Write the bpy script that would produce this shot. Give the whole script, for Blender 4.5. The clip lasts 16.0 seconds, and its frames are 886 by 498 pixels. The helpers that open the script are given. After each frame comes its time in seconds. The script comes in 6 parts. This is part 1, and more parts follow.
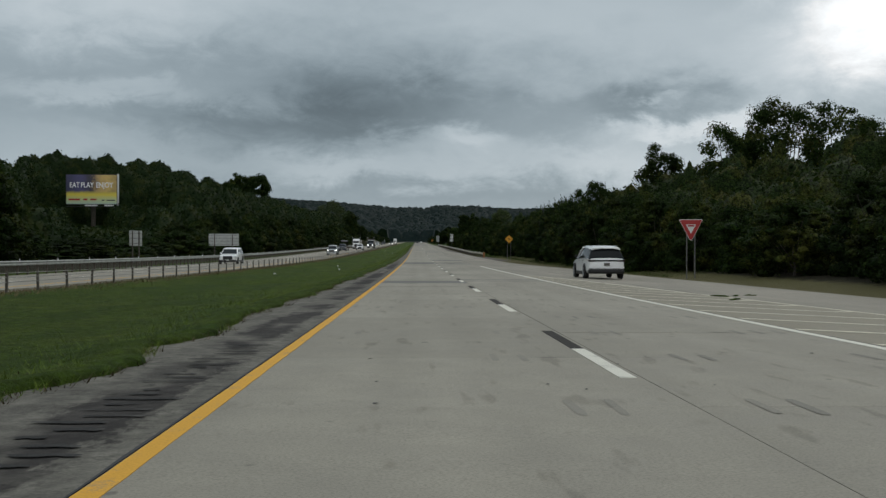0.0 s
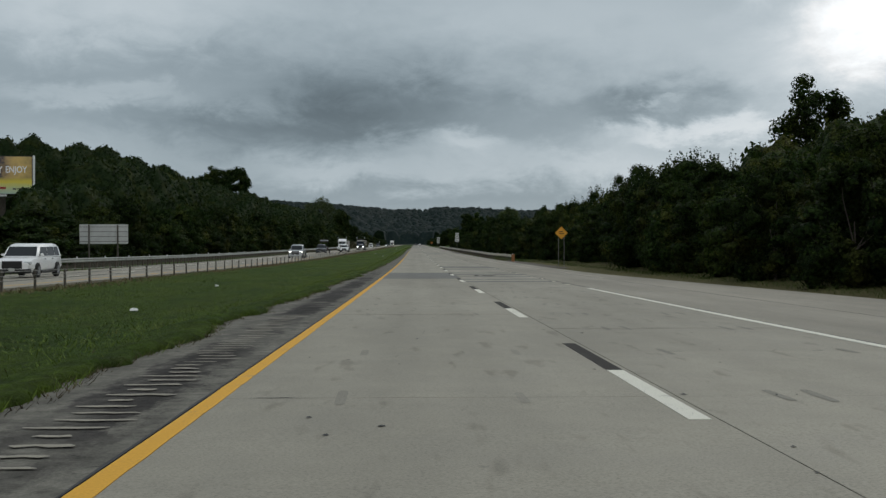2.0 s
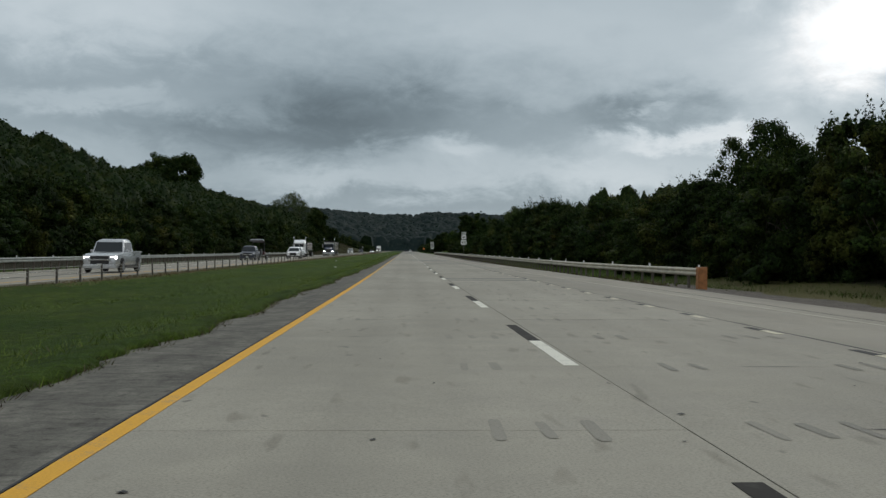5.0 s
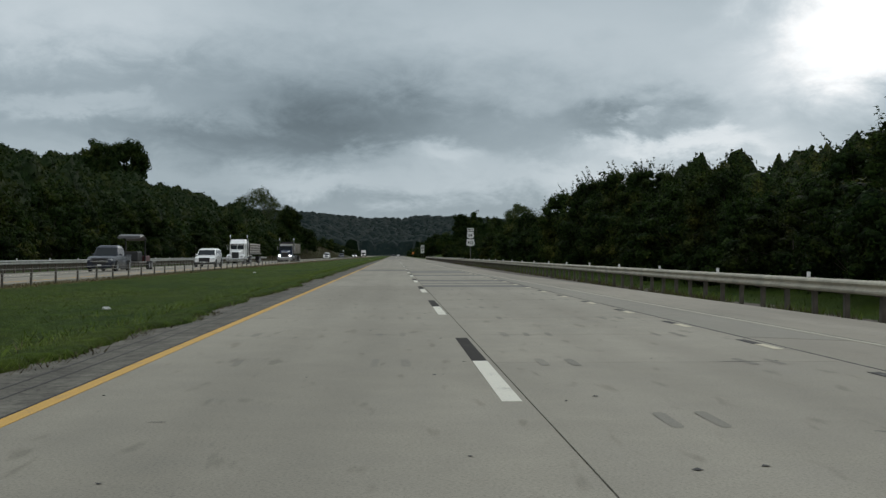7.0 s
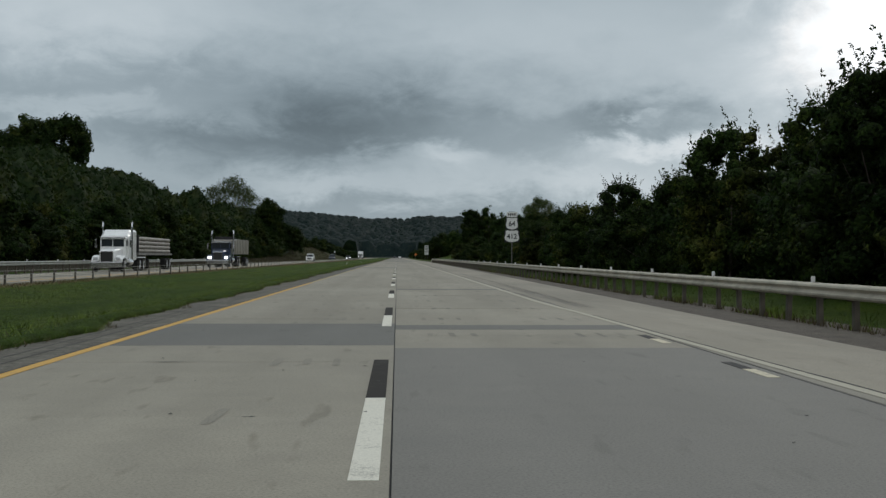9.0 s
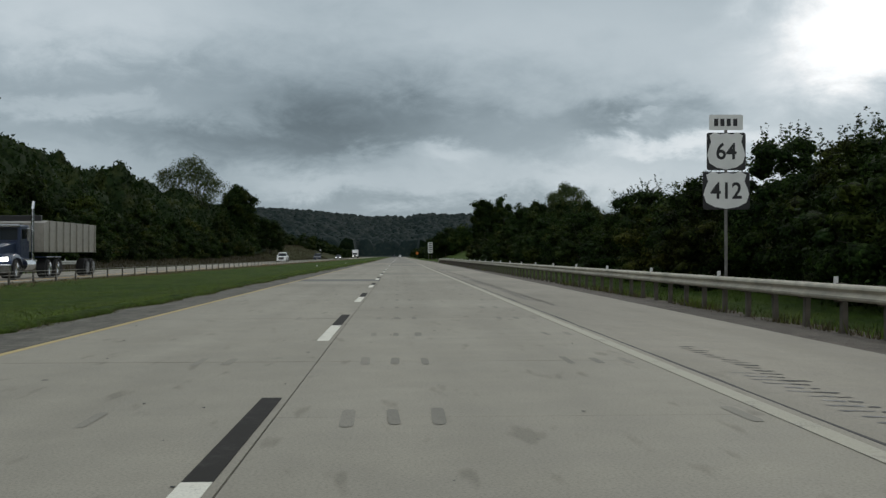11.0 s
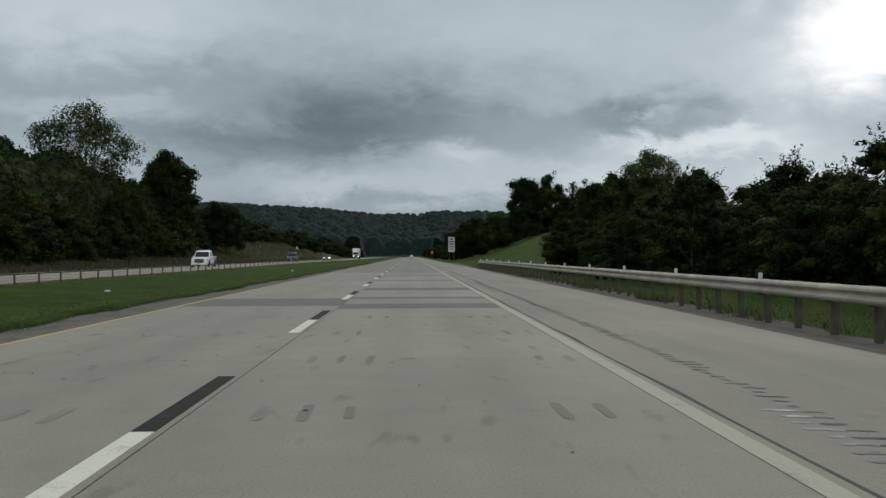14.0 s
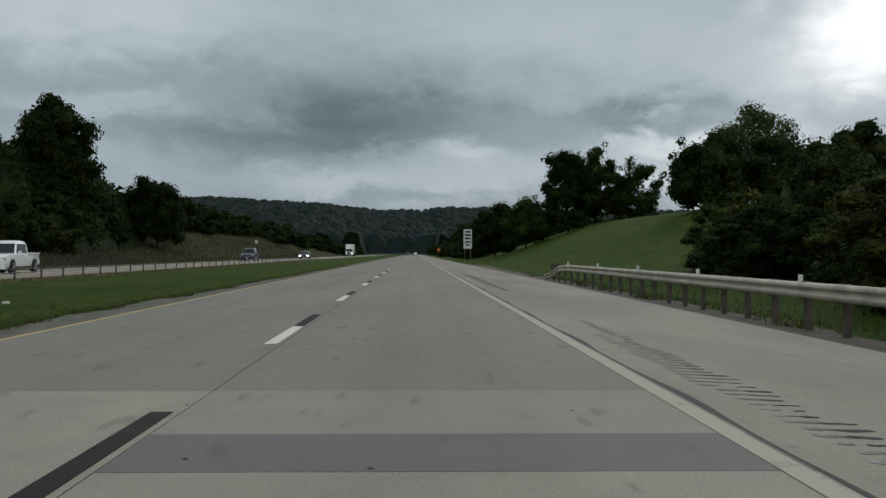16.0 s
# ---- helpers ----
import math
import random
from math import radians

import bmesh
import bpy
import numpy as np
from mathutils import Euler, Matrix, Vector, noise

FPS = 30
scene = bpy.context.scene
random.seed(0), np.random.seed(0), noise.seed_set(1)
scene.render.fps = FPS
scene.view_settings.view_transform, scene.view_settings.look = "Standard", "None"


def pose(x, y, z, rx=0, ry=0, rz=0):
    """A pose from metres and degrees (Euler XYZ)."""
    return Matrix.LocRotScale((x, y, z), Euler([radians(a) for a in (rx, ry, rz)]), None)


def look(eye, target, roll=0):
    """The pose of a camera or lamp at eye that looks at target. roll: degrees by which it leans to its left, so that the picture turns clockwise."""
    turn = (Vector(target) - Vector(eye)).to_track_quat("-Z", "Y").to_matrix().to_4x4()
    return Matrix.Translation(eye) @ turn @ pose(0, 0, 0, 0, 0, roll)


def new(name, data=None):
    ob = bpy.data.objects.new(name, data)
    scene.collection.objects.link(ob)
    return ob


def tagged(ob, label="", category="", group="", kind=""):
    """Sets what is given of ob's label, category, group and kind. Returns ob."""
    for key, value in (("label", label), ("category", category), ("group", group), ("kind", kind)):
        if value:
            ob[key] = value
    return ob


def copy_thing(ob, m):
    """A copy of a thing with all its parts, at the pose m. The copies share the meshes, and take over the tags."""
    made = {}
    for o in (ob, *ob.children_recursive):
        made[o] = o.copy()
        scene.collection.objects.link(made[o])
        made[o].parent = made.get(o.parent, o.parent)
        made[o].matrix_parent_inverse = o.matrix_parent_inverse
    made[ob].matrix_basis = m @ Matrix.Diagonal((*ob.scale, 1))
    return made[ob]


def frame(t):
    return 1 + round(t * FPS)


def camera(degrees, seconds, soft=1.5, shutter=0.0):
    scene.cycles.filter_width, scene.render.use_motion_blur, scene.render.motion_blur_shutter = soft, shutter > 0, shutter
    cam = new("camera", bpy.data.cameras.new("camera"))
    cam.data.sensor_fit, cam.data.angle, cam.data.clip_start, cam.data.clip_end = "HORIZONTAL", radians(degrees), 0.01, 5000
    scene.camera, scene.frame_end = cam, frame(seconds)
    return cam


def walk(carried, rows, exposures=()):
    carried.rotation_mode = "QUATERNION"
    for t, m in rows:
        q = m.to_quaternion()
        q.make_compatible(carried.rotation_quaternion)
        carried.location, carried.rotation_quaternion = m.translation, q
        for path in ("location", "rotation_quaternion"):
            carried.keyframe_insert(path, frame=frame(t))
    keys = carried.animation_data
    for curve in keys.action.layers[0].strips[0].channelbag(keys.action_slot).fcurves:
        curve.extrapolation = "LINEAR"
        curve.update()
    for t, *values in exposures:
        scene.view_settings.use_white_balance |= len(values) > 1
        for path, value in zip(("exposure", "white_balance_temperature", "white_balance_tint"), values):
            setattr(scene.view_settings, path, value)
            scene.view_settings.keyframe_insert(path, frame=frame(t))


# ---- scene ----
cam = camera(43.43, 16.0, soft=1.4)
PATH = [
    (0.0, pose(-2.067, -10.111, 2.912, 89.532, -0.048, -1.341)),
    (0.5, pose(-2.101, 5.782, 2.668, 89.611, -0.258, -1.378)),
    (1.0, pose(-2.062, 21.718, 2.442, 89.429, -0.023, -1.440)),
    (1.5, pose(-2.052, 37.645, 2.234, 89.778, 0.241, -1.433)),
    (2.0, pose(-2.044, 53.553, 2.043, 89.695, 0.047, -1.416)),
    (2.5, pose(-2.083, 69.188, 1.873, 89.788, -0.131, -1.421)),
    (3.0, pose(-2.067, 85.249, 1.716, 89.899, -0.200, -1.470)),
    (3.5, pose(-2.026, 100.105, 1.587, 89.910, 0.057, -1.540)),
    (4.0, pose(-1.993, 115.920, 1.466, 89.957, 0.020, -1.622)),
    (4.2, pose(-1.963, 122.193, 1.423, 89.979, -0.055, -1.660)),
    (6.3, pose(-1.377, 188.828, 1.134, 90.401, -0.134, -2.330)),
    (6.5, pose(-1.286, 195.248, 1.122, 90.459, -0.096, -2.389)),
    (7.0, pose(-1.021, 211.094, 1.106, 90.307, -0.048, -2.489)),
    (7.5, pose(-0.724, 227.038, 1.104, 90.384, -0.035, -2.476)),
    (8.0, pose(-0.462, 242.872, 1.104, 90.413, -0.093, -2.380)),
    (8.5, pose(-0.206, 258.861, 1.104, 90.459, -0.001, -2.351)),
    (9.0, pose(0.030, 274.929, 1.104, 90.403, -0.148, -2.356)),
    (9.2, pose(0.131, 281.333, 1.104, 90.318, -0.125, -2.360)),
    (11.3, pose(1.001, 348.506, 1.104, 90.357, 0.138, -2.240)),
    (11.5, pose(1.109, 354.744, 1.104, 90.447, 0.155, -2.149)),
    (12.0, pose(1.216, 371.060, 1.104, 90.400, 0.084, -1.813)),
    (12.5, pose(1.326, 387.092, 1.104, 90.474, -0.003, -1.793)),
    (13.0, pose(1.416, 403.232, 1.104, 90.305, 0.131, -1.781)),
    (13.5, pose(1.502, 419.060, 1.104, 90.167, 0.024, -1.725)),
    (14.0, pose(1.557, 435.074, 1.104, 90.326, 0.243, -1.644)),
    (14.5, pose(1.593, 451.024, 1.104, 90.268, 0.071, -1.617)),
    (15.0, pose(1.634, 466.786, 1.104, 90.285, -0.034, -1.541)),
    (15.5, pose(1.622, 482.713, 1.104, 90.335, 0.108, -1.477)),
    (16.0, pose(1.609, 498.551, 1.104, 90.213, -0.100, -1.457)),
]
walk(cam, PATH, [(0, -0.08), (3.5, -0.06), (6.5, 0.04), (9, -0.06), (12.5, 0.06), (16, -0.1)])

# ---- sky and light: a closed cloud deck, veiled sun ahead on the right ----
SUN_AZ, SUN_EL = radians(24), radians(34)
SUN_DIR = Vector((math.sin(SUN_AZ) * math.cos(SUN_EL), math.cos(SUN_AZ) * math.cos(SUN_EL), math.sin(SUN_EL)))


class Nodes:
    """A short way to write node trees."""

    def __init__(self, tree):
        self.tree = tree
        tree.nodes.clear()

    def add(self, kind, **values):
        n = self.tree.nodes.new("ShaderNode" + kind)
        for key, value in values.items():
            if key.startswith("i_"):
                n.inputs[key[2:].replace("_", " ")].default_value = value
            elif key == "op":
                n.operation = value
            elif key == "blend":
                n.blend_type = value
            elif key == "dims":
                n.noise_dimensions = value
        return n

    def link(self, a, b):
        self.tree.links.new(a, b)

    def math(self, op, a, b=None, clamp=False):
        n = self.tree.nodes.new("ShaderNodeMath")
        n.operation, n.use_clamp = op, clamp
        for k, v in enumerate((a, b)):
            if v is None:
                continue
            if isinstance(v, (int, float)):
                n.inputs[k].default_value = v
            else:
                self.link(v, n.inputs[k])
        return n.outputs[0]

    def ramp(self, fac, stops):
        n = self.tree.nodes.new("ShaderNodeValToRGB")
        els = n.color_ramp.elements
        while len(els) < len(stops):
            els.new(0.5)
        for e, (p, c) in zip(els, stops):
            e.position = p
            e.color = (c, c, c, 1) if isinstance(c, (int, float)) else (*c, 1)
        self.link(fac, n.inputs[0])
        return n.outputs[0]

    def noise(self, vec, scale, detail=4.0, rough=0.55, distort=0.0):
        n = self.tree.nodes.new("ShaderNodeTexNoise")
        n.inputs["Scale"].default_value = scale
        n.inputs["Detail"].default_value = detail
        n.inputs["Roughness"].default_value = rough
        n.inputs["Distortion"].default_value = distort
        if vec is not None:
            self.link(vec, n.inputs["Vector"])
        return n.outputs[0]

    def mix(self, blend, fac, a, b):
        n = self.tree.nodes.new("ShaderNodeMix")
        n.data_type, n.blend_type = "RGBA", blend
        for sock, v in ((n.inputs[0], fac), (n.inputs[6], a), (n.inputs[7], b)):
            if isinstance(v, (int, float)):
                sock.default_value = v if sock.type == "VALUE" else (v, v, v, 1)
            elif isinstance(v, tuple):
                sock.default_value = (*v, 1)
            else:
                self.link(v, sock)
        return n.outputs[2]

    def scaled(self, vec, s, loc=(0, 0, 0)):
        n = self.tree.nodes.new("ShaderNodeMapping")
        n.inputs["Scale"].default_value = s
        n.inputs["Location"].default_value = loc
        self.link(vec, n.inputs["Vector"])
        return n.outputs[0]


def make_world():
    w = bpy.data.worlds.new("overcast_sky")
    w.use_nodes = True
    scene.world = w
    N = Nodes(w.node_tree)
    out = N.add("OutputWorld")
    bg = N.add("Background")
    N.link(bg.outputs[0], out.inputs[0])
    tc = N.add("TexCoord")
    gen = tc.outputs["Generated"]
    sep = N.add("SeparateXYZ")
    N.link(gen, sep.inputs[0])
    up = N.math("MAXIMUM", sep.outputs[2], 0.0)
    dome = N.scaled(gen, (1, 1, 2.2), (0.3, 0.1, 0.2))
    big = N.noise(dome, 4.0, 5.0, 0.55, 0.2)
    side = N.noise(N.scaled(gen, (1, 1, 1.8), (4.1, 2.3, 1.7)), 9.0, 7.0, 0.6, 0.3)
    fine = N.noise(N.scaled(gen, (1, 1, 2.0), (1.3, 5.2, 0.4)), 17.0, 8.0, 0.62, 0.3)
    # where in the sky, in degrees from the road's line, with ragged borders
    az = N.math("ADD", N.math("MULTIPLY", N.math("ARCTAN2", sep.outputs[0], sep.outputs[1]), 57.3), N.math("MULTIPLY", N.math("SUBTRACT", side, 0.5), 9.0))
    el = N.math("ADD", N.math("MULTIPLY", N.math("ARCSINE", sep.outputs[2]), 57.3), N.math("MULTIPLY", N.math("SUBTRACT", fine, 0.5), 4.2))
    tone = N.math("ADD", N.math("MULTIPLY", N.math("SUBTRACT", big, 0.5), 0.16), N.math("MULTIPLY", N.math("SUBTRACT", fine, 0.5), 0.13))
    tone = N.math("ADD", tone, N.ramp(up, [(0.0, 0.35), (0.045, 0.39), (0.085, 0.40), (0.13, 0.38), (0.20, 0.45), (0.5, 0.55), (1.0, 0.66)]))
    # cloud masses: azimuth, elevation, half widths, depth of tone
    for a0, e0, sa, se, amp in ((-7.0, 5.6, 5.0, 1.0, -0.14), (-1.5, 6.9, 5.5, 1.3, -0.14), (-2.0, 8.8, 8.0, 1.8, -0.07), (-13.0, 6.0, 4.0, 0.7, -0.06),
                                (-14.0, 8.7, 6.0, 0.9, -0.06), (12.8, 7.0, 2.8, 0.8, -0.13), (1.0, 2.4, 9.0, 0.5, -0.05), (6.0, 6.4, 2.5, 0.8, -0.03),
                                (-3.8, 3.5, 3.6, 0.7, 0.13), (-1.0, 5.0, 2.6, 0.5, 0.07), (3.6, 5.2, 1.8, 0.7, 0.20), (2.5, 3.7, 2.4, 0.7, 0.10),
                                (14.8, 5.5, 3.2, 0.6, 0.34), (10.0, 4.0, 4.0, 0.8, 0.22), (13.4, 7.2, 0.6, 0.25, 0.16), (8.5, 10.0, 6.0, 2.2, 0.10),
                                (-16.5, 7.3, 4.0, 0.5, 0.10), (-16.5, 11.6, 6.0, 1.9, 0.14), (17.0, 8.5, 3.0, 2.0, 0.12), (-18.0, 4.4, 4.0, 0.9, 0.06),
                                (23.2, 11.3, 3.3, 2.4, 0.95), (20.0, 7.5, 3.0, 3.0, 0.14), (20.0, 3.0, 5.0, 1.5, 0.25)):
        q = N.math("ADD", N.math("POWER", N.math("ABSOLUTE", N.math("DIVIDE", N.math("SUBTRACT", az, a0), sa)), 2.0),
                   N.math("POWER", N.math("ABSOLUTE", N.math("DIVIDE", N.math("SUBTRACT", el, e0), se)), 2.0))
        g = N.math("POWER", 2.718, N.math("MULTIPLY", N.math("POWER", q, 1.25), -0.6))
        tone = N.math("ADD", tone, N.math("MULTIPLY", g, amp))
    # the deck is thinner and brighter away from the storm ahead
    tone = N.math("ADD", tone, N.math("MULTIPLY", N.math("MAXIMUM", N.math("MULTIPLY", sep.outputs[1], -1.0), 0.0), 0.36))
    tone = N.math("MAXIMUM", tone, 0.11)
    glow = N.mix("MULTIPLY", 1.0, tone, N.ramp(tone, [(0.1, (0.75, 1.0, 1.17)), (0.45, (0.84, 1.0, 1.10)), (0.9, (0.97, 1.0, 1.02))]))
    sky = N.add("TexSky")
    sky.sky_type, sky.sun_disc, sky.sun_elevation, sky.sun_rotation = "NISHITA", False, SUN_EL, SUN_AZ
    clear = N.mix("MULTIPLY", 1.0, sky.outputs[0], 0.05)
    final = N.mix("MIX", 0.96, clear, glow)
    N.link(final, bg.inputs["Color"])
    bg.inputs["Strength"].default_value = 1.0


make_world()
sun = new("sun", bpy.data.lights.new("sun", "SUN"))
sun.data.energy, sun.data.angle, sun.data.color = 0.7, radians(25), (1.0, 0.96, 0.9)
sun.matrix_basis = look(SUN_DIR * 100, (0, 0, 0))

# ---- materials ----
def material(name):
    m = bpy.data.materials.new(name)
    m.use_nodes = True
    N = Nodes(m.node_tree)
    out = N.add("OutputMaterial")
    b = N.add("BsdfPrincipled")
    N.link(b.outputs[0], out.inputs[0])
    return m, N, b


def coords(N):
    return N.add("TexCoord").outputs["Object"]


def bump(N, b, height, strength, distance):
    n = N.add("Bump", i_Strength=strength, i_Distance=distance)
    N.link(height, n.inputs["Height"])
    N.link(n.outputs[0], b.inputs["Normal"])


def paint(name, color, rough=0.4, metal=0.0, coat=0.0, dirt=0.15, scale=6.0):
    """Painted or bare sheet with faint dirt and uneven gloss."""
    m, N, b = material(name)
    c = coords(N)
    n = N.noise(c, scale, 5.0, 0.6)
    fine = N.noise(c, scale * 14, 3.0, 0.6)
    f = N.ramp(n, [(0.35, 1.0 - dirt), (0.65, 1.0)])
    col = N.mix("MULTIPLY", 1.0, color, f)
    N.link(col, b.inputs["Base Color"])
    N.link(N.ramp(fine, [(0.3, max(0.02, rough - 0.06)), (0.7, min(1, rough + 0.08))]), b.inputs["Roughness"])
    b.inputs["Metallic"].default_value = metal
    b.inputs["Coat Weight"].default_value = coat
    b.inputs["Coat Roughness"].default_value = 0.06
    return m


def concrete(name, light, dark, wear=1.0):
    """Broom-finished pavement: blotches, aggregate grain, oil drip in the lane's middle, transverse tining."""
    m, N, b = material(name)
    c = N.add("NewGeometry").outputs["Position"]
    big = N.noise(N.scaled(c, (0.35, 0.08, 1)), 1.0, 5.0, 0.6)
    mid = N.noise(c, 1.6, 6.0, 0.65)
    grain = N.noise(c, 55.0, 3.0, 0.7)
    rnd = N.add("ObjectInfo").outputs["Random"]
    col = N.mix("MIX", N.ramp(big, [(0.35, 0.0), (0.65, 1.0)]), dark, light)
    col = N.mix("MULTIPLY", 1.0, col, N.ramp(mid, [(0.3, 0.86), (0.7, 1.06)]))
    col = N.mix("MULTIPLY", 1.0, col, N.ramp(grain, [(0.25, 0.62), (0.5, 1.0), (0.8, 1.2)]))
    col = N.mix("MULTIPLY", 1.0, col, N.ramp(rnd, [(0.0, 0.95), (1.0, 1.04)]))
    # dark spots of gum, oil and small spalls
    spots = N.noise(N.scaled(c, (1.0, 0.55, 1)), 3.3, 2.0, 0.5)
    col = N.mix("MIX", N.ramp(spots, [(0.745, 0.0), (0.775, 0.55 * wear)]), col, (0.07, 0.065, 0.06))
    # tyre bands and the oil strip between them, running along the lane
    sep = N.add("SeparateXYZ")
    N.link(c, sep.inputs[0])
    lane = N.math("PINGPONG", N.math("ADD", sep.outputs[0], 1.83), 1.83)
    strip = N.ramp(N.math("DIVIDE", lane, 1.83), [(0.0, 1.0), (0.25, 1.0 - 0.07 * wear), (0.5, 1.0), (0.8, 1.0), (1.0, 1.0 - 0.05 * wear)])
    col = N.mix("MULTIPLY", 1.0, col, strip)
    # rubber smudges, short and along the wheel paths
    smudge = N.noise(N.scaled(c, (4.6, 0.9, 1), (11, 5, 0)), 1.0, 2.0, 0.5)
    col = N.mix("MULTIPLY", N.ramp(smudge, [(0.63, 0.0), (0.72, 0.6 * wear)]), col, (0.62, 0.61, 0.60))
    N.link(col, b.inputs["Base Color"])
    N.link(N.ramp(mid, [(0.3, 0.72), (0.7, 0.9)]), b.inputs["Roughness"])
    b.inputs["Specular IOR Level"].default_value = 0.22
    tine = N.add("TexWave", i_Scale=12.0, i_Distortion=1.5)
    tine.bands_direction = "Y"
    N.link(c, tine.inputs["Vector"])
    bump(N, b, N.math("ADD", N.math("MULTIPLY", grain, 0.8), N.math("MULTIPLY", tine.outputs["Fac"], 0.25)), 0.35, 0.004)
    return m


def asphalt(name, light=0.085, dark=0.04):
    m, N, b = material(name)
    c = N.add("NewGeometry").outputs["Position"]
    big = N.noise(N.scaled(c, (0.9, 0.22, 1)), 1.0, 6.0, 0.65)
    grain = N.noise(c, 70.0, 2.0, 0.7)
    col = N.ramp(big, [(0.35, (dark, dark, dark * 1.02)), (0.5, (light, light * 0.98, light * 0.95)), (0.66, (light * 2.6, light * 2.5, light * 2.3))])
    col = N.mix("MULTIPLY", 1.0, col, N.ramp(grain, [(0.25, 0.6), (0.75, 1.3)]))
    N.link(col, b.inputs["Base Color"])
    b.inputs["Roughness"].default_value = 0.95
    b.inputs["Specular IOR Level"].default_value = 0.08
    bump(N, b, grain, 0.5, 0.006)
    return m


def road_paint(name, color, wear=0.45):
    """Marking paint, worn through in flakes."""
    m, N, b = material(name)
    c = N.add("NewGeometry").outputs["Position"]
    big = N.noise(c, 2.5, 6.0, 0.7)
    grain = N.noise(c, 60.0, 2.0, 0.7)
    f = N.ramp(N.math("ADD", N.math("MULTIPLY", big, 0.7), N.math("MULTIPLY", grain, 0.3)), [(0.34, wear), (0.46, 0.0)])
    col = N.mix("MIX", f, color, (0.24, 0.23, 0.21))
    col = N.mix("MULTIPLY", 1.0, col, N.ramp(grain, [(0.25, 0.85), (0.75, 1.08)]))
    N.link(col, b.inputs["Base Color"])
    b.inputs["Roughness"].default_value = 0.85
    b.inputs["Specular IOR Level"].default_value = 0.12
    return m


def foliage(name, a, bcol, c2, near=True):
    """Leaves: every leaf a little different, whole limbs lighter or yellower."""
    m, N, b = material(name)
    pos = N.add("NewGeometry")
    isl = pos.outputs["Random Per Island"]
    patch = N.noise(pos.outputs["Position"], 0.28, 3.0, 0.6)
    rnd = N.add("ObjectInfo").outputs["Random"]
    col = N.mix("MIX", isl, a, bcol)
    col = N.mix("MIX", N.ramp(patch, [(0.50, 0.0), (0.68, 0.85)]), col, c2)
    col = N.mix("MULTIPLY", 1.0, col, N.ramp(rnd, [(0.0, 0.72), (1.0, 1.25)]))
    # single leaves and the gaps between them
    soft = 1.0 if near else 0.25
    cell = N.add("TexVoronoi", i_Scale=6.5)
    N.link(pos.outputs["Position"], cell.inputs["Vector"])
    grey = N.add("RGBToBW")
    N.link(cell.outputs["Color"], grey.inputs[0])
    col = N.mix("MULTIPLY", 1.0, col, N.ramp(grey.outputs[0], [(0.2, 1 - 0.62 * soft), (0.5, 1.0), (0.85, 1 + 0.75 * soft)]))
    N.link(col, b.inputs["Base Color"])
    b.inputs["Roughness"].default_value = 0.8
    b.inputs["Specular IOR Level"].default_value = 0.08
    tr = N.add("BsdfTranslucent")
    N.link(N.mix("MULTIPLY", 1.0, col, (1.3, 1.5, 0.6)), tr.inputs["Color"])
    mx = N.add("MixShader")
    mx.inputs[0].default_value = 0.16
    bump(N, b, N.math("SUBTRACT", N.noise(pos.outputs["Position"], 2.6, 4.0, 0.7), cell.outputs["Distance"]), 0.9 * soft, 0.22)
    N.link(b.outputs[0], mx.inputs[1])
    N.link(tr.outputs[0], mx.inputs[2])
    out = [n for n in N.tree.nodes if n.bl_idname == "ShaderNodeOutputMaterial"][0]
    N.link(mx.outputs[0], out.inputs[0])
    return m


def bark():
    m, N, b = material("bark")
    c = coords(N)
    n = N.noise(N.scaled(c, (5, 5, 1.2)), 2.0, 5.0, 0.65)
    N.link(N.ramp(n, [(0.3, (0.035, 0.028, 0.022)), (0.7, (0.13, 0.11, 0.09))]), b.inputs["Base Color"])
    b.inputs["Roughness"].default_value = 0.95
    bump(N, b, n, 0.6, 0.03)
    return m


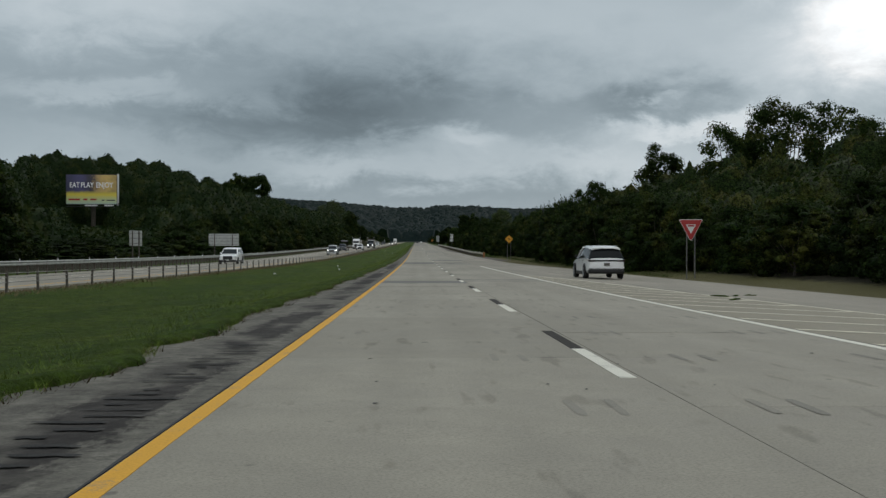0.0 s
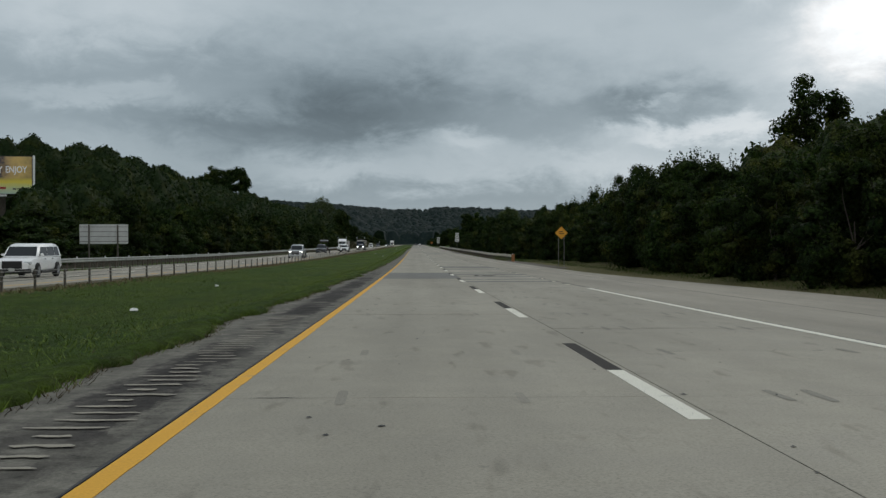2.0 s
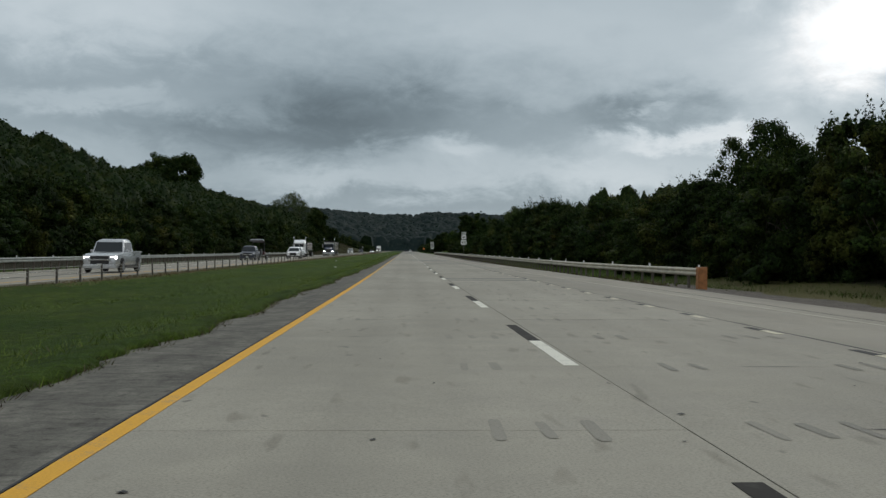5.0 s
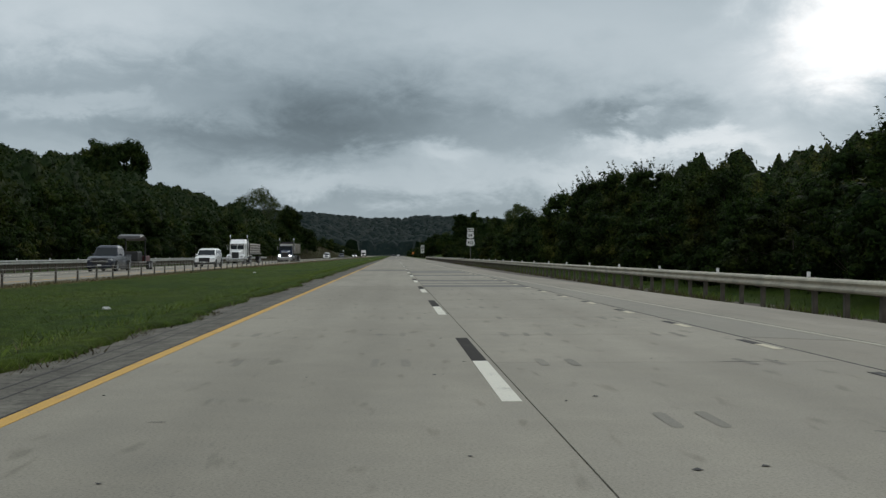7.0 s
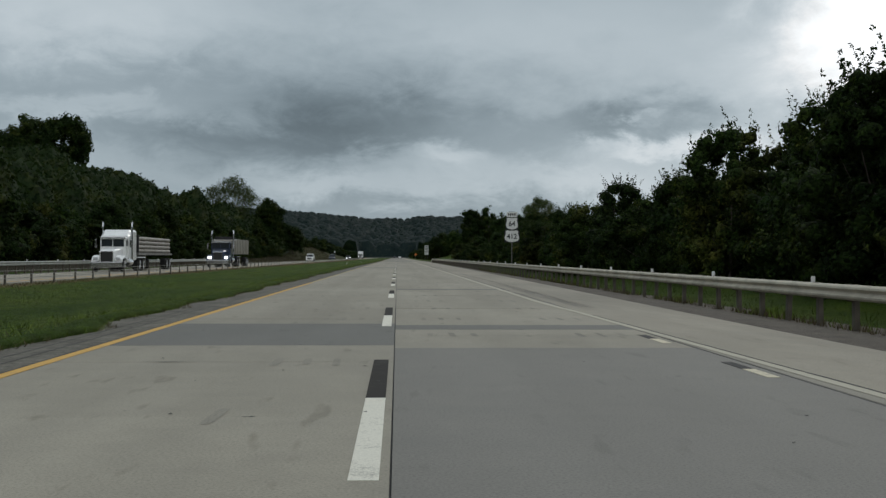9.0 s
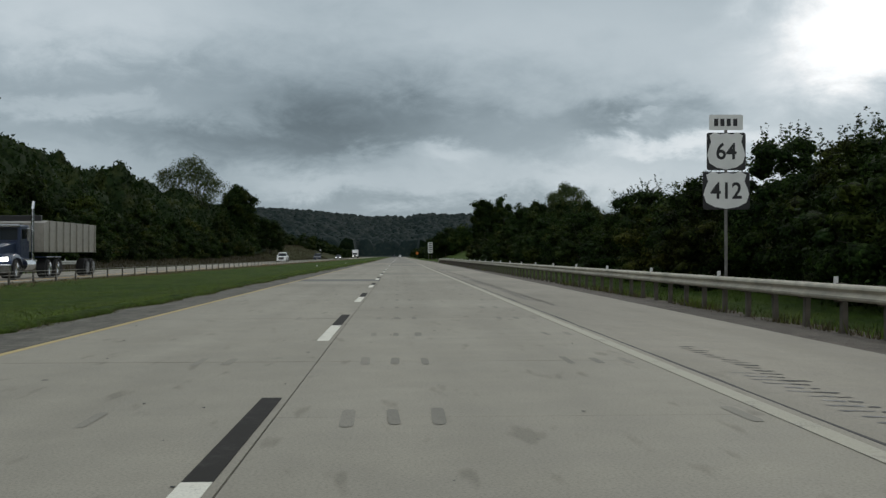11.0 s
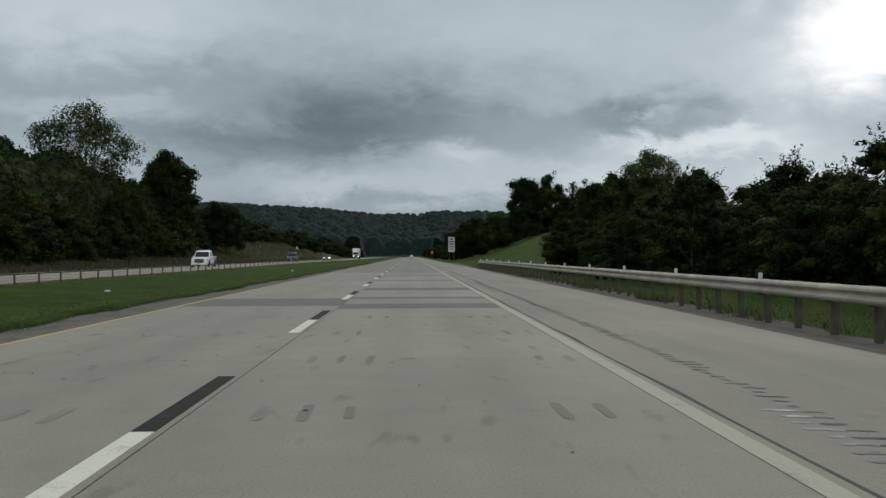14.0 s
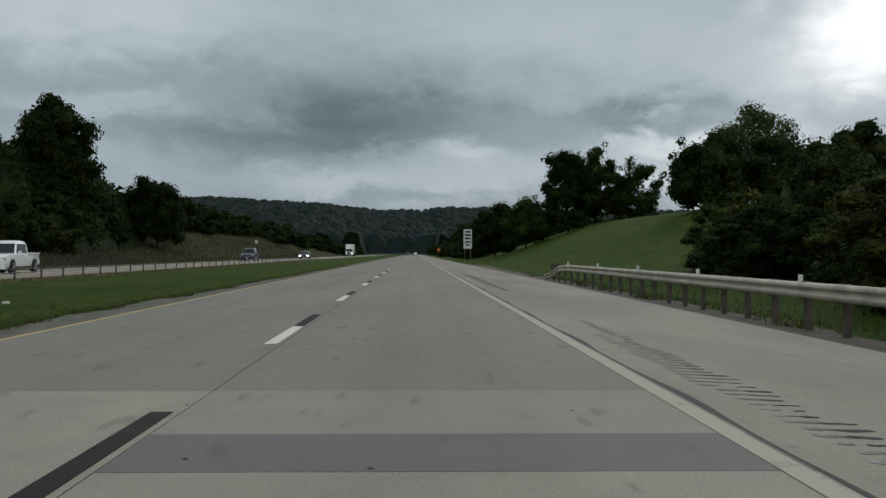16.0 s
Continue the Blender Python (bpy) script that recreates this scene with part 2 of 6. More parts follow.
def turf(name):
    """Ground under the grass: green sward with dry and bare spots, litter under the woods."""
    m, N, b = material(name)
    c = N.add("NewGeometry").outputs["Position"]
    big = N.noise(N.scaled(c, (0.22, 0.10, 0.2)), 1.0, 5.0, 0.6)
    mid = N.noise(c, 1.3, 6.0, 0.7)
    fine = N.noise(c, 22.0, 4.0, 0.75)
    col = N.mix("MIX", N.ramp(big, [(0.3, 0.0), (0.7, 1.0)]), (0.027, 0.059, 0.004), (0.046, 0.076, 0.007))
    col = N.mix("MIX", N.ramp(mid, [(0.60, 0.0), (0.80, 0.5)]), col, (0.085, 0.08, 0.028))
    col = N.mix("MULTIPLY", 1.0, col, N.ramp(fine, [(0.2, 0.45), (0.5, 1.0), (0.8, 1.5)]))
    tuft = N.noise(N.scaled(c, (1, 0.8, 1)), 4.2, 3.0, 0.6)
    col = N.mix("MULTIPLY", 1.0, col, N.ramp(tuft, [(0.3, 0.6), (0.5, 1.0), (0.68, 1.45)]))
    wide = N.noise(N.scaled(c, (1, 0.45, 1), (3, 7, 0)), 0.75, 4.0, 0.6)
    col = N.mix("MULTIPLY", 1.0, col, N.ramp(wide, [(0.3, (0.72, 0.78, 0.8)), (0.7, (1.4, 1.18, 1.1))]))
    # drier and browner on the right verge
    side = N.add("SeparateXYZ")
    N.link(c, side.inputs[0])
    near = N.math("MULTIPLY", N.math("SUBTRACT", 24.0, side.outputs[0]), 0.3, True)
    col = N.mix("MIX", N.math("MULTIPLY", N.math("MULTIPLY", near, N.math("SUBTRACT", side.outputs[0], 8.5)), N.math("MULTIPLY", N.ramp(mid, [(0.3, 0.3), (0.65, 0.7)]), N.math("MULTIPLY", N.math("SUBTRACT", 215.0, side.outputs[1]), 0.03, True)), True), col, (0.115, 0.105, 0.045))
    # dull rough grass on the bank beyond the far carriageway
    rough = N.math("MULTIPLY", N.math("MULTIPLY", N.math("SUBTRACT", -28.2, side.outputs[0]), 0.7, True), N.math("MULTIPLY", N.math("SUBTRACT", side.outputs[1], 430.0), 0.05, True))
    col = N.mix("MIX", N.math("MULTIPLY", rough, 0.85), col, N.mix("MULTIPLY", 1.0, N.ramp(mid, [(0.35, (0.026, 0.032, 0.010)), (0.65, (0.052, 0.044, 0.018))]), N.ramp(fine, [(0.2, 0.6), (0.8, 1.4)])))
    # leaf litter on the floor of the two woods
    sep = N.add("SeparateXYZ")
    N.link(c, sep.inputs[0])
    ragged = N.math("MULTIPLY", N.math("SUBTRACT", mid, 0.5), 4.0)
    right = N.math("MULTIPLY", N.math("MULTIPLY", N.math("SUBTRACT", N.math("ADD", sep.outputs[0], ragged), 16.4), 1.0, True), N.math("MULTIPLY", N.math("SUBTRACT", 572.0, sep.outputs[1]), 0.2, True))
    right = N.math("MULTIPLY", right, N.math("MULTIPLY", N.math("SUBTRACT", 46.0, N.math("ADD", sep.outputs[0], ragged)), 0.4, True))
    left = N.math("MULTIPLY", N.math("MULTIPLY", N.math("SUBTRACT", -30.5, N.math("ADD", sep.outputs[0], ragged)), 1.0, True), N.math("MULTIPLY", N.math("SUBTRACT", 640.0, sep.outputs[1]), 0.1, True))
    left = N.math("MULTIPLY", left, N.math("MULTIPLY", N.math("ADD", N.math("ADD", sep.outputs[0], ragged), 122.0), 0.4, True))
    col = N.mix("MIX", N.math("ADD", right, left), col, N.mix("MULTIPLY", 1.0, (0.030, 0.027, 0.016), N.ramp(fine, [(0.2, 0.6), (0.8, 1.4)])))
    # past y 1262 the ground takes the ridge leaves' dark, haze-blued green
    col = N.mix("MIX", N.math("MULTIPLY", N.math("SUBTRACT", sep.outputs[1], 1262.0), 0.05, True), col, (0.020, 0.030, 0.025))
    N.link(col, b.inputs["Base Color"])
    b.inputs["Roughness"].default_value = 0.95
    b.inputs["Specular IOR Level"].default_value = 0.1
    bump(N, b, N.math("ADD", fine, N.math("ADD", N.math("MULTIPLY", mid, 2.0), N.math("MULTIPLY", tuft, 2.0))), 1.0, 0.07)
    return m


def dirt():
    m, N, b = material("gravelly_dirt")
    c = N.add("NewGeometry").outputs["Position"]
    mid = N.noise(c, 1.8, 6.0, 0.7)
    fine = N.noise(c, 30.0, 4.0, 0.75)
    col = N.ramp(mid, [(0.3, (0.045, 0.037, 0.028)), (0.7, (0.115, 0.096, 0.076))])
    col = N.mix("MULTIPLY", 1.0, col, N.ramp(fine, [(0.2, 0.5), (0.8, 1.5)]))
    N.link(col, b.inputs["Base Color"])
    b.inputs["Roughness"].default_value = 0.95
    bump(N, b, fine, 0.8, 0.03)
    return m


def grass_blades(name, a, bcol, dry):
    m, N, b = material(name)
    g = N.add("NewGeometry")
    patch = N.noise(g.outputs["Position"], 0.6, 4.0, 0.65)
    col = N.mix("MIX", g.outputs["Random Per Island"], a, bcol)
    col = N.mix("MIX", N.ramp(patch, [(0.52, 0.0), (0.74, 0.7)]), col, dry)
    N.link(col, b.inputs["Base Color"])
    b.inputs["Roughness"].default_value = 0.7
    b.inputs["Specular IOR Level"].default_value = 0.2
    return m


def glass_dark(name, color=(0.012, 0.014, 0.016)):
    m, N, b = material(name)
    n = N.noise(coords(N), 3.0, 3.0)
    N.link(N.ramp(n, [(0.3, 0.03), (0.7, 0.07)]), b.inputs["Roughness"])
    b.inputs["Base Color"].default_value = (*color, 1)
    b.inputs["Specular IOR Level"].default_value = 0.16
    return m


def glowing(name, color, strength):
    m, N, b = material(name)
    b.inputs["Base Color"].default_value = (0.8, 0.8, 0.8, 1)
    b.inputs["Emission Color"].default_value = (*color, 1)
    b.inputs["Emission Strength"].default_value = strength
    return m


def shoulder_mix():
    """Inner shoulder: pale worn edge by the line, dark oily asphalt along the middle, gritty rim by the grass."""
    m, N, b = material("stained_shoulder")
    c = N.add("NewGeometry").outputs["Position"]
    sep = N.add("SeparateXYZ")
    N.link(c, sep.inputs[0])
    wav = N.noise(N.scaled(c, (1.6, 0.5, 1)), 1.0, 5.0, 0.65)
    grain = N.noise(c, 45.0, 4.0, 0.75)
    mid = N.noise(N.scaled(c, (2.5, 0.9, 1)), 1.0, 6.0, 0.7)
    long = N.noise(N.scaled(c, (0.25, 0.13, 1)), 1.0, 4.0, 0.65)
    torn = N.noise(N.scaled(c, (5.0, 2.4, 1), (2, 9, 0)), 1.0, 6.0, 0.75)
    x = N.math("ADD", N.math("ADD", sep.outputs[0], N.math("MULTIPLY", N.math("SUBTRACT", wav, 0.5), 0.6)), N.math("MULTIPLY", N.math("SUBTRACT", torn, 0.5), 0.75))
    band = N.math("MULTIPLY", N.math("MULTIPLY", N.math("ADD", x, 4.68), 6.0, True), N.math("MULTIPLY", N.math("SUBTRACT", -3.90, x), 9.0, True))
    band = N.math("MULTIPLY", band, N.ramp(long, [(0.44, 0.12), (0.50, 0.95)]))
    band = N.math("MULTIPLY", band, N.math("ADD", N.math("MULTIPLY", N.math("SUBTRACT", 128.0, sep.outputs[1]), 0.05, True), N.math("MULTIPLY", mid, 0.25), True))
    pale = N.mix("MULTIPLY", 1.0, N.ramp(mid, [(0.3, (0.088, 0.083, 0.072)), (0.7, (0.190, 0.180, 0.152))]), N.ramp(grain, [(0.25, 0.6), (0.75, 1.3)]))
    dark = N.mix("MULTIPLY", 1.0, N.ramp(mid, [(0.3, (0.022, 0.020, 0.019)), (0.7, (0.056, 0.051, 0.047))]), N.ramp(grain, [(0.25, 0.7), (0.75, 1.25)]))
    streak = N.noise(N.scaled(c, (2.6, 5.5, 1)), 1.0, 3.0, 0.6)
    col = N.mix("MIX", band, pale, dark)
    col = N.mix("MULTIPLY", 1.0, col, N.ramp(streak, [(0.32, 0.82), (0.5, 1.0), (0.68, 1.18)]))
    pit = N.noise(c, 9.0, 4.0, 0.7)
    col = N.mix("MULTIPLY", 1.0, col, N.ramp(pit, [(0.3, 0.55), (0.45, 1.0), (0.7, 1.15)]))
    N.link(col, b.inputs["Base Color"])
    b.inputs["Roughness"].default_value = 0.92
    b.inputs["Specular IOR Level"].default_value = 0.1
    bump(N, b, grain, 0.5, 0.006)
    return m


CONCRETE = concrete("worn_concrete", (0.322, 0.299, 0.243), (0.262, 0.243, 0.197))
CONCRETE_OLD = concrete("shoulder_concrete", (0.315, 0.288, 0.233), (0.23, 0.212, 0.172), 0.6)
PATCH = concrete("patch_concrete", (0.170, 0.167, 0.152), (0.140, 0.138, 0.126), 0.6)
PATCH_LIGHT = concrete("old_patch_concrete", (0.208, 0.201, 0.181), (0.182, 0.175, 0.158), 0.6)
ASPHALT = shoulder_mix()
SEAL = paint("joint_sealant", (0.02, 0.02, 0.02), 0.8, dirt=0.3)
YELLOW = road_paint("yellow_line", (0.68, 0.365, 0.055), 0.6)
WORN_YELLOW = road_paint("worn_yellow", (0.58, 0.36, 0.11), 0.8)
WHITE = road_paint("white_line", (0.70, 0.68, 0.59), 0.6)
FADED = road_paint("faded_line", (0.60, 0.55, 0.42), 0.75)
BLACK_LINE = road_paint("black_line", (0.027, 0.025, 0.022), 0.12)
STEEL = paint("galvanised_steel", (0.54, 0.50, 0.40), 0.65, 0.05, dirt=0.35, scale=1.5)
DULL_STEEL = paint("weathered_steel", (0.22, 0.215, 0.2), 0.65, 0.4, dirt=0.4, scale=3)
POST_STEEL = paint("post_steel", (0.12, 0.105, 0.082), 0.7, 0.3, dirt=0.4, scale=3)
TIMBER = paint("post_timber", (0.10, 0.08, 0.062), 0.9, dirt=0.45, scale=4)
BARK = bark()
TURF = turf("turf")
DIRT = dirt()
GRASS = grass_blades("grass", (0.078, 0.128, 0.013), (0.130, 0.182, 0.024), (0.18, 0.16, 0.055))
BANK_GRASS = grass_blades("bank_grass", (0.05, 0.045, 0.022), (0.08, 0.066, 0.035), (0.03, 0.042, 0.012))
VERGE_GRASS = grass_blades("verge_grass", (0.040, 0.068, 0.010), (0.066, 0.096, 0.015), (0.085, 0.075, 0.032))
FRINGE = grass_blades("dead_fringe", (0.060, 0.048, 0.024), (0.105, 0.082, 0.042), (0.050, 0.062, 0.018))
DRY_GRASS = grass_blades("dry_grass", (0.14, 0.10, 0.05), (0.20, 0.155, 0.08), (0.075, 0.09, 0.03))
LEAF_DARK = foliage("leaf_dark", (0.012, 0.026, 0.007), (0.025, 0.044, 0.009), (0.048, 0.060, 0.011))
LEAF_MID = foliage("leaf_mid", (0.0125, 0.026, 0.007), (0.028, 0.047, 0.010), (0.083, 0.084, 0.018))
LEAF_PALE = foliage("leaf_pale", (0.05, 0.074, 0.028), (0.085, 0.112, 0.046), (0.11, 0.12, 0.05))
LEAF_HILL = foliage("leaf_hill", (0.009, 0.019, 0.007), (0.019, 0.034, 0.009), (0.040, 0.049, 0.012), False)
# ridge leaves: blue mixed into the green in place of distance haze
LEAF_FAR_HAZED = foliage("leaf_far_hazed", (0.011, 0.021, 0.021), (0.016, 0.028, 0.027), (0.028, 0.040, 0.032), False)

# ---- helpers for meshes ----
def part(name, bm, mat, parent=None, label=""):
    me = bpy.data.meshes.new(name)
    bm.to_mesh(me)
    bm.free()
    me.materials.append(mat)
    ob = new(name, me)
    ob.parent = parent
    return tagged(ob, label)


def arrays(name, verts, quads, mat, parent=None, label=""):
    """A mesh from arrays of places and of four-cornered faces."""
    me = bpy.data.meshes.new(name)
    verts, quads = np.asarray(verts, np.float32), np.asarray(quads, np.int32)
    k = quads.shape[1]
    me.vertices.add(len(verts))
    me.vertices.foreach_set("co", verts.ravel())
    me.loops.add(quads.size)
    me.loops.foreach_set("vertex_index", quads.ravel())
    me.polygons.add(len(quads))
    me.polygons.foreach_set("loop_start", np.arange(0, quads.size, k, dtype=np.int32))
    me.update(calc_edges=True)
    me.materials.append(mat)
    ob = new(name, me)
    ob.parent = parent
    return tagged(ob, label)


def smoothed(ob):
    ob.data.polygons.foreach_set("use_smooth", np.ones(len(ob.data.polygons), bool))
    return ob


def empty(name, m=None):
    ob = new(name)
    if m is not None:
        ob.matrix_basis = m
    return ob


def box(bm, x0, x1, y0, y1, z0, z1, bevel=0.0):
    r = bmesh.ops.create_cube(bm, size=1.0, matrix=Matrix.Translation(((x0 + x1) / 2, (y0 + y1) / 2, (z0 + z1) / 2)) @ Matrix.Diagonal((x1 - x0, y1 - y0, z1 - z0, 1)))
    if bevel:
        vs = set(r["verts"])
        es = [e for e in bm.edges if e.verts[0] in vs and e.verts[1] in vs]
        bmesh.ops.bevel(bm, geom=es, offset=bevel, segments=2, affect="EDGES", profile=0.6)
    return bm


def boxed(*args, **kw):
    return box(bmesh.new(), *args, **kw)


def tube(bm, p, q, r0, r1=None, seg=8):
    p, q = Vector(p), Vector(q)
    d = q - p
    m = Matrix.Translation((p + q) / 2) @ d.to_track_quat("Z", "Y").to_matrix().to_4x4()
    bmesh.ops.create_cone(bm, cap_ends=True, segments=seg, radius1=r0, radius2=r0 if r1 is None else r1, depth=d.length, matrix=m)
    return bm


def sweep(bm, profile, path):
    """Carries an open profile of (x, z) along places of a path that runs with y."""
    rows = [[bm.verts.new((p[0] + x, p[1], p[2] + z)) for x, z in profile] for p in path]
    for a, b in zip(rows, rows[1:]):
        for k in range(len(profile) - 1):
            bm.faces.new((a[k], a[k + 1], b[k + 1], b[k]))
    return bm


# ---- the lie of the land ----
SAG_Z, SAG_Y = 1.651, 217.9


def grade(y):
    """Height of the carriageway at y: the tail of a long sag."""
    s = np.clip(1 - np.asarray(y, float) / SAG_Y, 0, None)
    return SAG_Z * s * s


def smooth(t):
    t = np.clip(t, 0, 1)
    return t * t * (3 - 2 * t)


def fall(x):
    """Crossfall of the right shoulder, and of the far carriageway."""
    x = np.asarray(x, float)
    return -0.04 * np.clip(x - 3.66, 0, 5.6) - 0.018 * np.clip(-x - 15, 0, 13)


def hollow(x, y):
    """A dip in the hillside that runs out to the billboard's foot, 0 to 1."""
    s = (np.asarray(y, float) - 14.0) / 272.0
    d = np.asarray(x, float) + 2.0 + 87.0 * s
    return np.exp(-(d / 17.0) ** 2) * smooth((s - 0.25) / 0.2) * smooth((1.12 - s) / 0.1)


def land(x, y):
    """Height of the open ground at (x, y)."""
    x, y = np.asarray(x, float), np.asarray(y, float)
    z = grade(y) + fall(x)
    # shallow median
    z = z - 0.10 * smooth((-4.8 - x) / 3) * smooth((x + 13.6) / 3)
    # right: ditch edge, then the wooded flat, later a mown bank
    z = z - 0.15 * smooth((x - 7.3) / 1.7) * smooth((y - 190) / 40) * smooth((640 - y) / 50)
    z = z - 0.10 * smooth((x - 9) / 2) + 0.25 * smooth((x - 13) / 6)
    bank = np.interp(y, [500, 575, 610, 700, 780, 900, 1200], [0.8, 1.6, 6.5, 7.0, 4.0, 2.0, 6.0])
    z = z + bank * smooth((x - 11.5) / 26)
    # left: the wooded hill beyond the far carriageway
    hill = np.interp(y, [-200, 0, 160, 227, 270, 300, 334, 365, 430, 466, 560, 600, 650, 720, 900, 1200, 1400], [9, 9, 9.4, 11.4, 14.0, 15.2, 15.6, 15.8, 15.0, 14.2, 12.0, 9, 5, 3, 4, 6, 8])
    toe = np.interp(y, [-200, 430, 520, 700, 900], [31, 31, 30, 31, 34])
    u = -x - toe
    z = z + np.where(u > 0, 0.35 * smooth(u / 3) + hill * smooth(u / 70) * (1 - 0.85 * hollow(x, y)) + 0.03 * np.clip(u - 70, 0, 400), 0)
    # a grass bank that rises behind the far carriageway past the hill
    lift = np.interp(y, [540, 600, 650, 700, 800, 950, 1050], [0, 0.7, 1.4, 4.6, 5.0, 3.0, 0])
    z = z + lift * smooth((-x - 28.5) / 12)
    # the far ridge that closes the valley
    ridge = np.interp(x, [-3000, -900, -500, -250, 0, 120, 400, 900, 3000], [95, 80, 62, 57, 54, 50, 46, 60, 90])
    z = z + ridge * smooth((y - 1250) / 1050)
    return z


EDGE_LEFT = -5.0


def build_ground():
    xs = np.array([-3000, -1500, -800, -400, -250, -180, -140, -120, -100, -90, -80, -70, -62, -54, -48, -43, -39, -36, -34, -32.5, -31, -30, -28.6, -28.0, -15.6, -14.9, -14.2, -13.2, -11, -9, -7.5, -6, -5.6, -5.2, -4.9, 3.0, 8.6, 9.2, 10, 11, 12, 13, 14, 15, 16.5, 18, 20, 23, 26, 30, 35, 42, 50, 70, 100, 150, 250, 400, 800, 1500, 3000], float)
    ys = np.concatenate([[-600, -300, -150], np.arange(-80, 780, 6.0), np.arange(780, 1300, 20), np.arange(1300, 2600, 60), [2800, 3200, 4000, 4800]])
    X, Y = np.meshgrid(xs, ys)
    Z = land(X, Y) - 0.03
    carriage = ((X > -4.95) & (X < 8.7)) | ((X > -28.2) & (X < -15.5))
    Z = np.where(carriage, Z - 0.12, Z)
    # rough mown surface
    rng = np.random.RandomState(4)
    Z = Z + np.where(carriage, 0, rng.normal(0, 0.025, Z.shape))
    n, m = X.shape
    v = np.stack([X, Y, Z], -1).reshape(-1, 3)
    i = (np.arange(n - 1)[:, None] * m + np.arange(m - 1)[None]).ravel()
    q = np.stack([i, i + 1, i + m + 1, i + m], -1)
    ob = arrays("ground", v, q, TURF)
    for p in ob.data.polygons:
        p.use_smooth = True
    return tagged(ob, "mown green grass with dry and bare spots", "ground", kind="structure")


ground = build_ground()


def strip(name, mat, x0, x1, y0, y1, lift, thick, step=6.0, rnd=None):
    """A length of pavement that follows the grade: x0 and x1 may be functions of y."""
    ys = np.linspace(y0, y1, max(2, int(abs(y1 - y0) / step) + 1))
    f0 = x0 if callable(x0) else (lambda y: x0)
    f1 = x1 if callable(x1) else (lambda y: x1)
    bm = bmesh.new()
    rows = []
    wide = min(float(f1(y)) for y in ys) > 9.3 and max(float(f0(y)) for y in ys) < 9.2
    for y in ys:
        a, b = float(f0(y)), float(f1(y))
        z = float(grade(y)) + lift
        top = [(x, y, z + float(fall(x))) for x in ([a, 9.26, b] if wide else [a, b])]
        low = [(x, y, z + float(fall(x)) - thick) for x in (a, b)]
        rows.append([bm.verts.new(c) for c in [low[0]] + top + [low[1]]])
    for r, s in zip(rows, rows[1:]):
        for k in range(len(r) - 1):
            bm.faces.new((r[k], r[k + 1], s[k + 1], s[k]))
    bm.faces.new(rows[0])
    bm.faces.new(list(reversed(rows[-1])))
    bmesh.ops.recalc_face_normals(bm, faces=bm.faces)
    return bm


def pave_right(y):
    """Right edge of the pavement: the slip road narrows into the shoulder."""
    return float(np.interp(y, [-80, 0, 40, 90, 125, 190, 232, 262, 276, 292, 330, 385, 465, 515, 560, 640, 900], [13.2, 12.9, 12.6, 11.6, 9.6, 9.1, 8.3, 7.3, 6.6, 6.3, 6.7, 7.1, 7.45, 7.6, 7.6, 7.3, 7.0])) + 0.05 * noise.noise((7.0, y * 0.4, 0.0))


def shoulder_edge(y):
    """Ragged border of the inner shoulder where the grass creeps over it."""
    return float(np.interp(y, [0, 60, 110, 200, 240, 400, 510, 700], [-5.1, -5.05, -4.85, -4.65, -4.5, -4.75, -4.35, -4.3])) + 0.09 * math.sin(y * 0.31) + 0.08 * math.sin(y * 0.93 + 1) - 0.25 + 0.15 * noise.noise((11.0, y * 0.42, 0.0)) + 0.12 * noise.noise((13.0, y * 1.5, 0.0))


def edge_line(y):
    """The solid right edge line: along the third lane, then closing on the second."""
    return float(np.interp(y, [60, 130, 297, 300, 430, 475, 2000], [7.7, 7.5, 3.64, 3.49, 3.49, 3.55, 3.53]))


Y0, Y1 = -70.0, 1330.0
road = empty("road")
tagged(road, "worn light-grey concrete highway with darker patches and sealed joints", "road", kind="structure")
part("road_bed", strip("road_bed", SEAL, -3.69, 3.68, Y0, Y1, -0.012, 0.1), SEAL, road, "black joint sealant between the slabs")
part("shoulder", strip("shoulder", ASPHALT, shoulder_edge, -3.70, Y0, Y1, -0.008, 0.12, 2.0), ASPHALT, road, "cracked dark asphalt inner shoulder")
part("slip_road", strip("slip_road", CONCRETE_OLD, 3.69, pave_right, Y0, 128.0, 0.0, 0.12), CONCRETE_OLD, road, "pale concrete slip road and gore")
part("shoulder", strip("shoulder", CONCRETE_OLD, 3.69, pave_right, 128.0, Y1, 0.0, 0.12), CONCRETE_OLD, road, "pale concrete outer shoulder and slip lane")

def dirt_verge():
    """Bare slope that falls from the pavement's edge to the guardrail's posts."""
    v, m = [], 8
    ys = np.arange(150, 622, 1.0)
    for y in ys:
        a = pave_right(y) - 0.1
        b = 9.75 + 0.25 * math.sin(y * 0.7) + 0.15 * math.sin(y * 1.9) + 1.0 * float(smooth((225 - y) / 30)) + 0.8 * float(smooth((345 - y) / 40))
        for k in range(m):
            x = a + (b - a) * k / (m - 1)
            v.append((x, y, float(land(x, y)) + (-0.015 if k == 0 else 0.012 + 0.02 * noise.noise((x * 2.1, y * 1.3, 0.0)))))
    i = (np.arange(len(ys) - 1)[:, None] * m + np.arange(m - 1)[None]).ravel()
    smoothed(arrays("verge", v, np.stack([i, i + 1, i + m + 1, i + m], -1), DIRT, road, "bare brown dirt under the guardrail"))


dirt_verge()

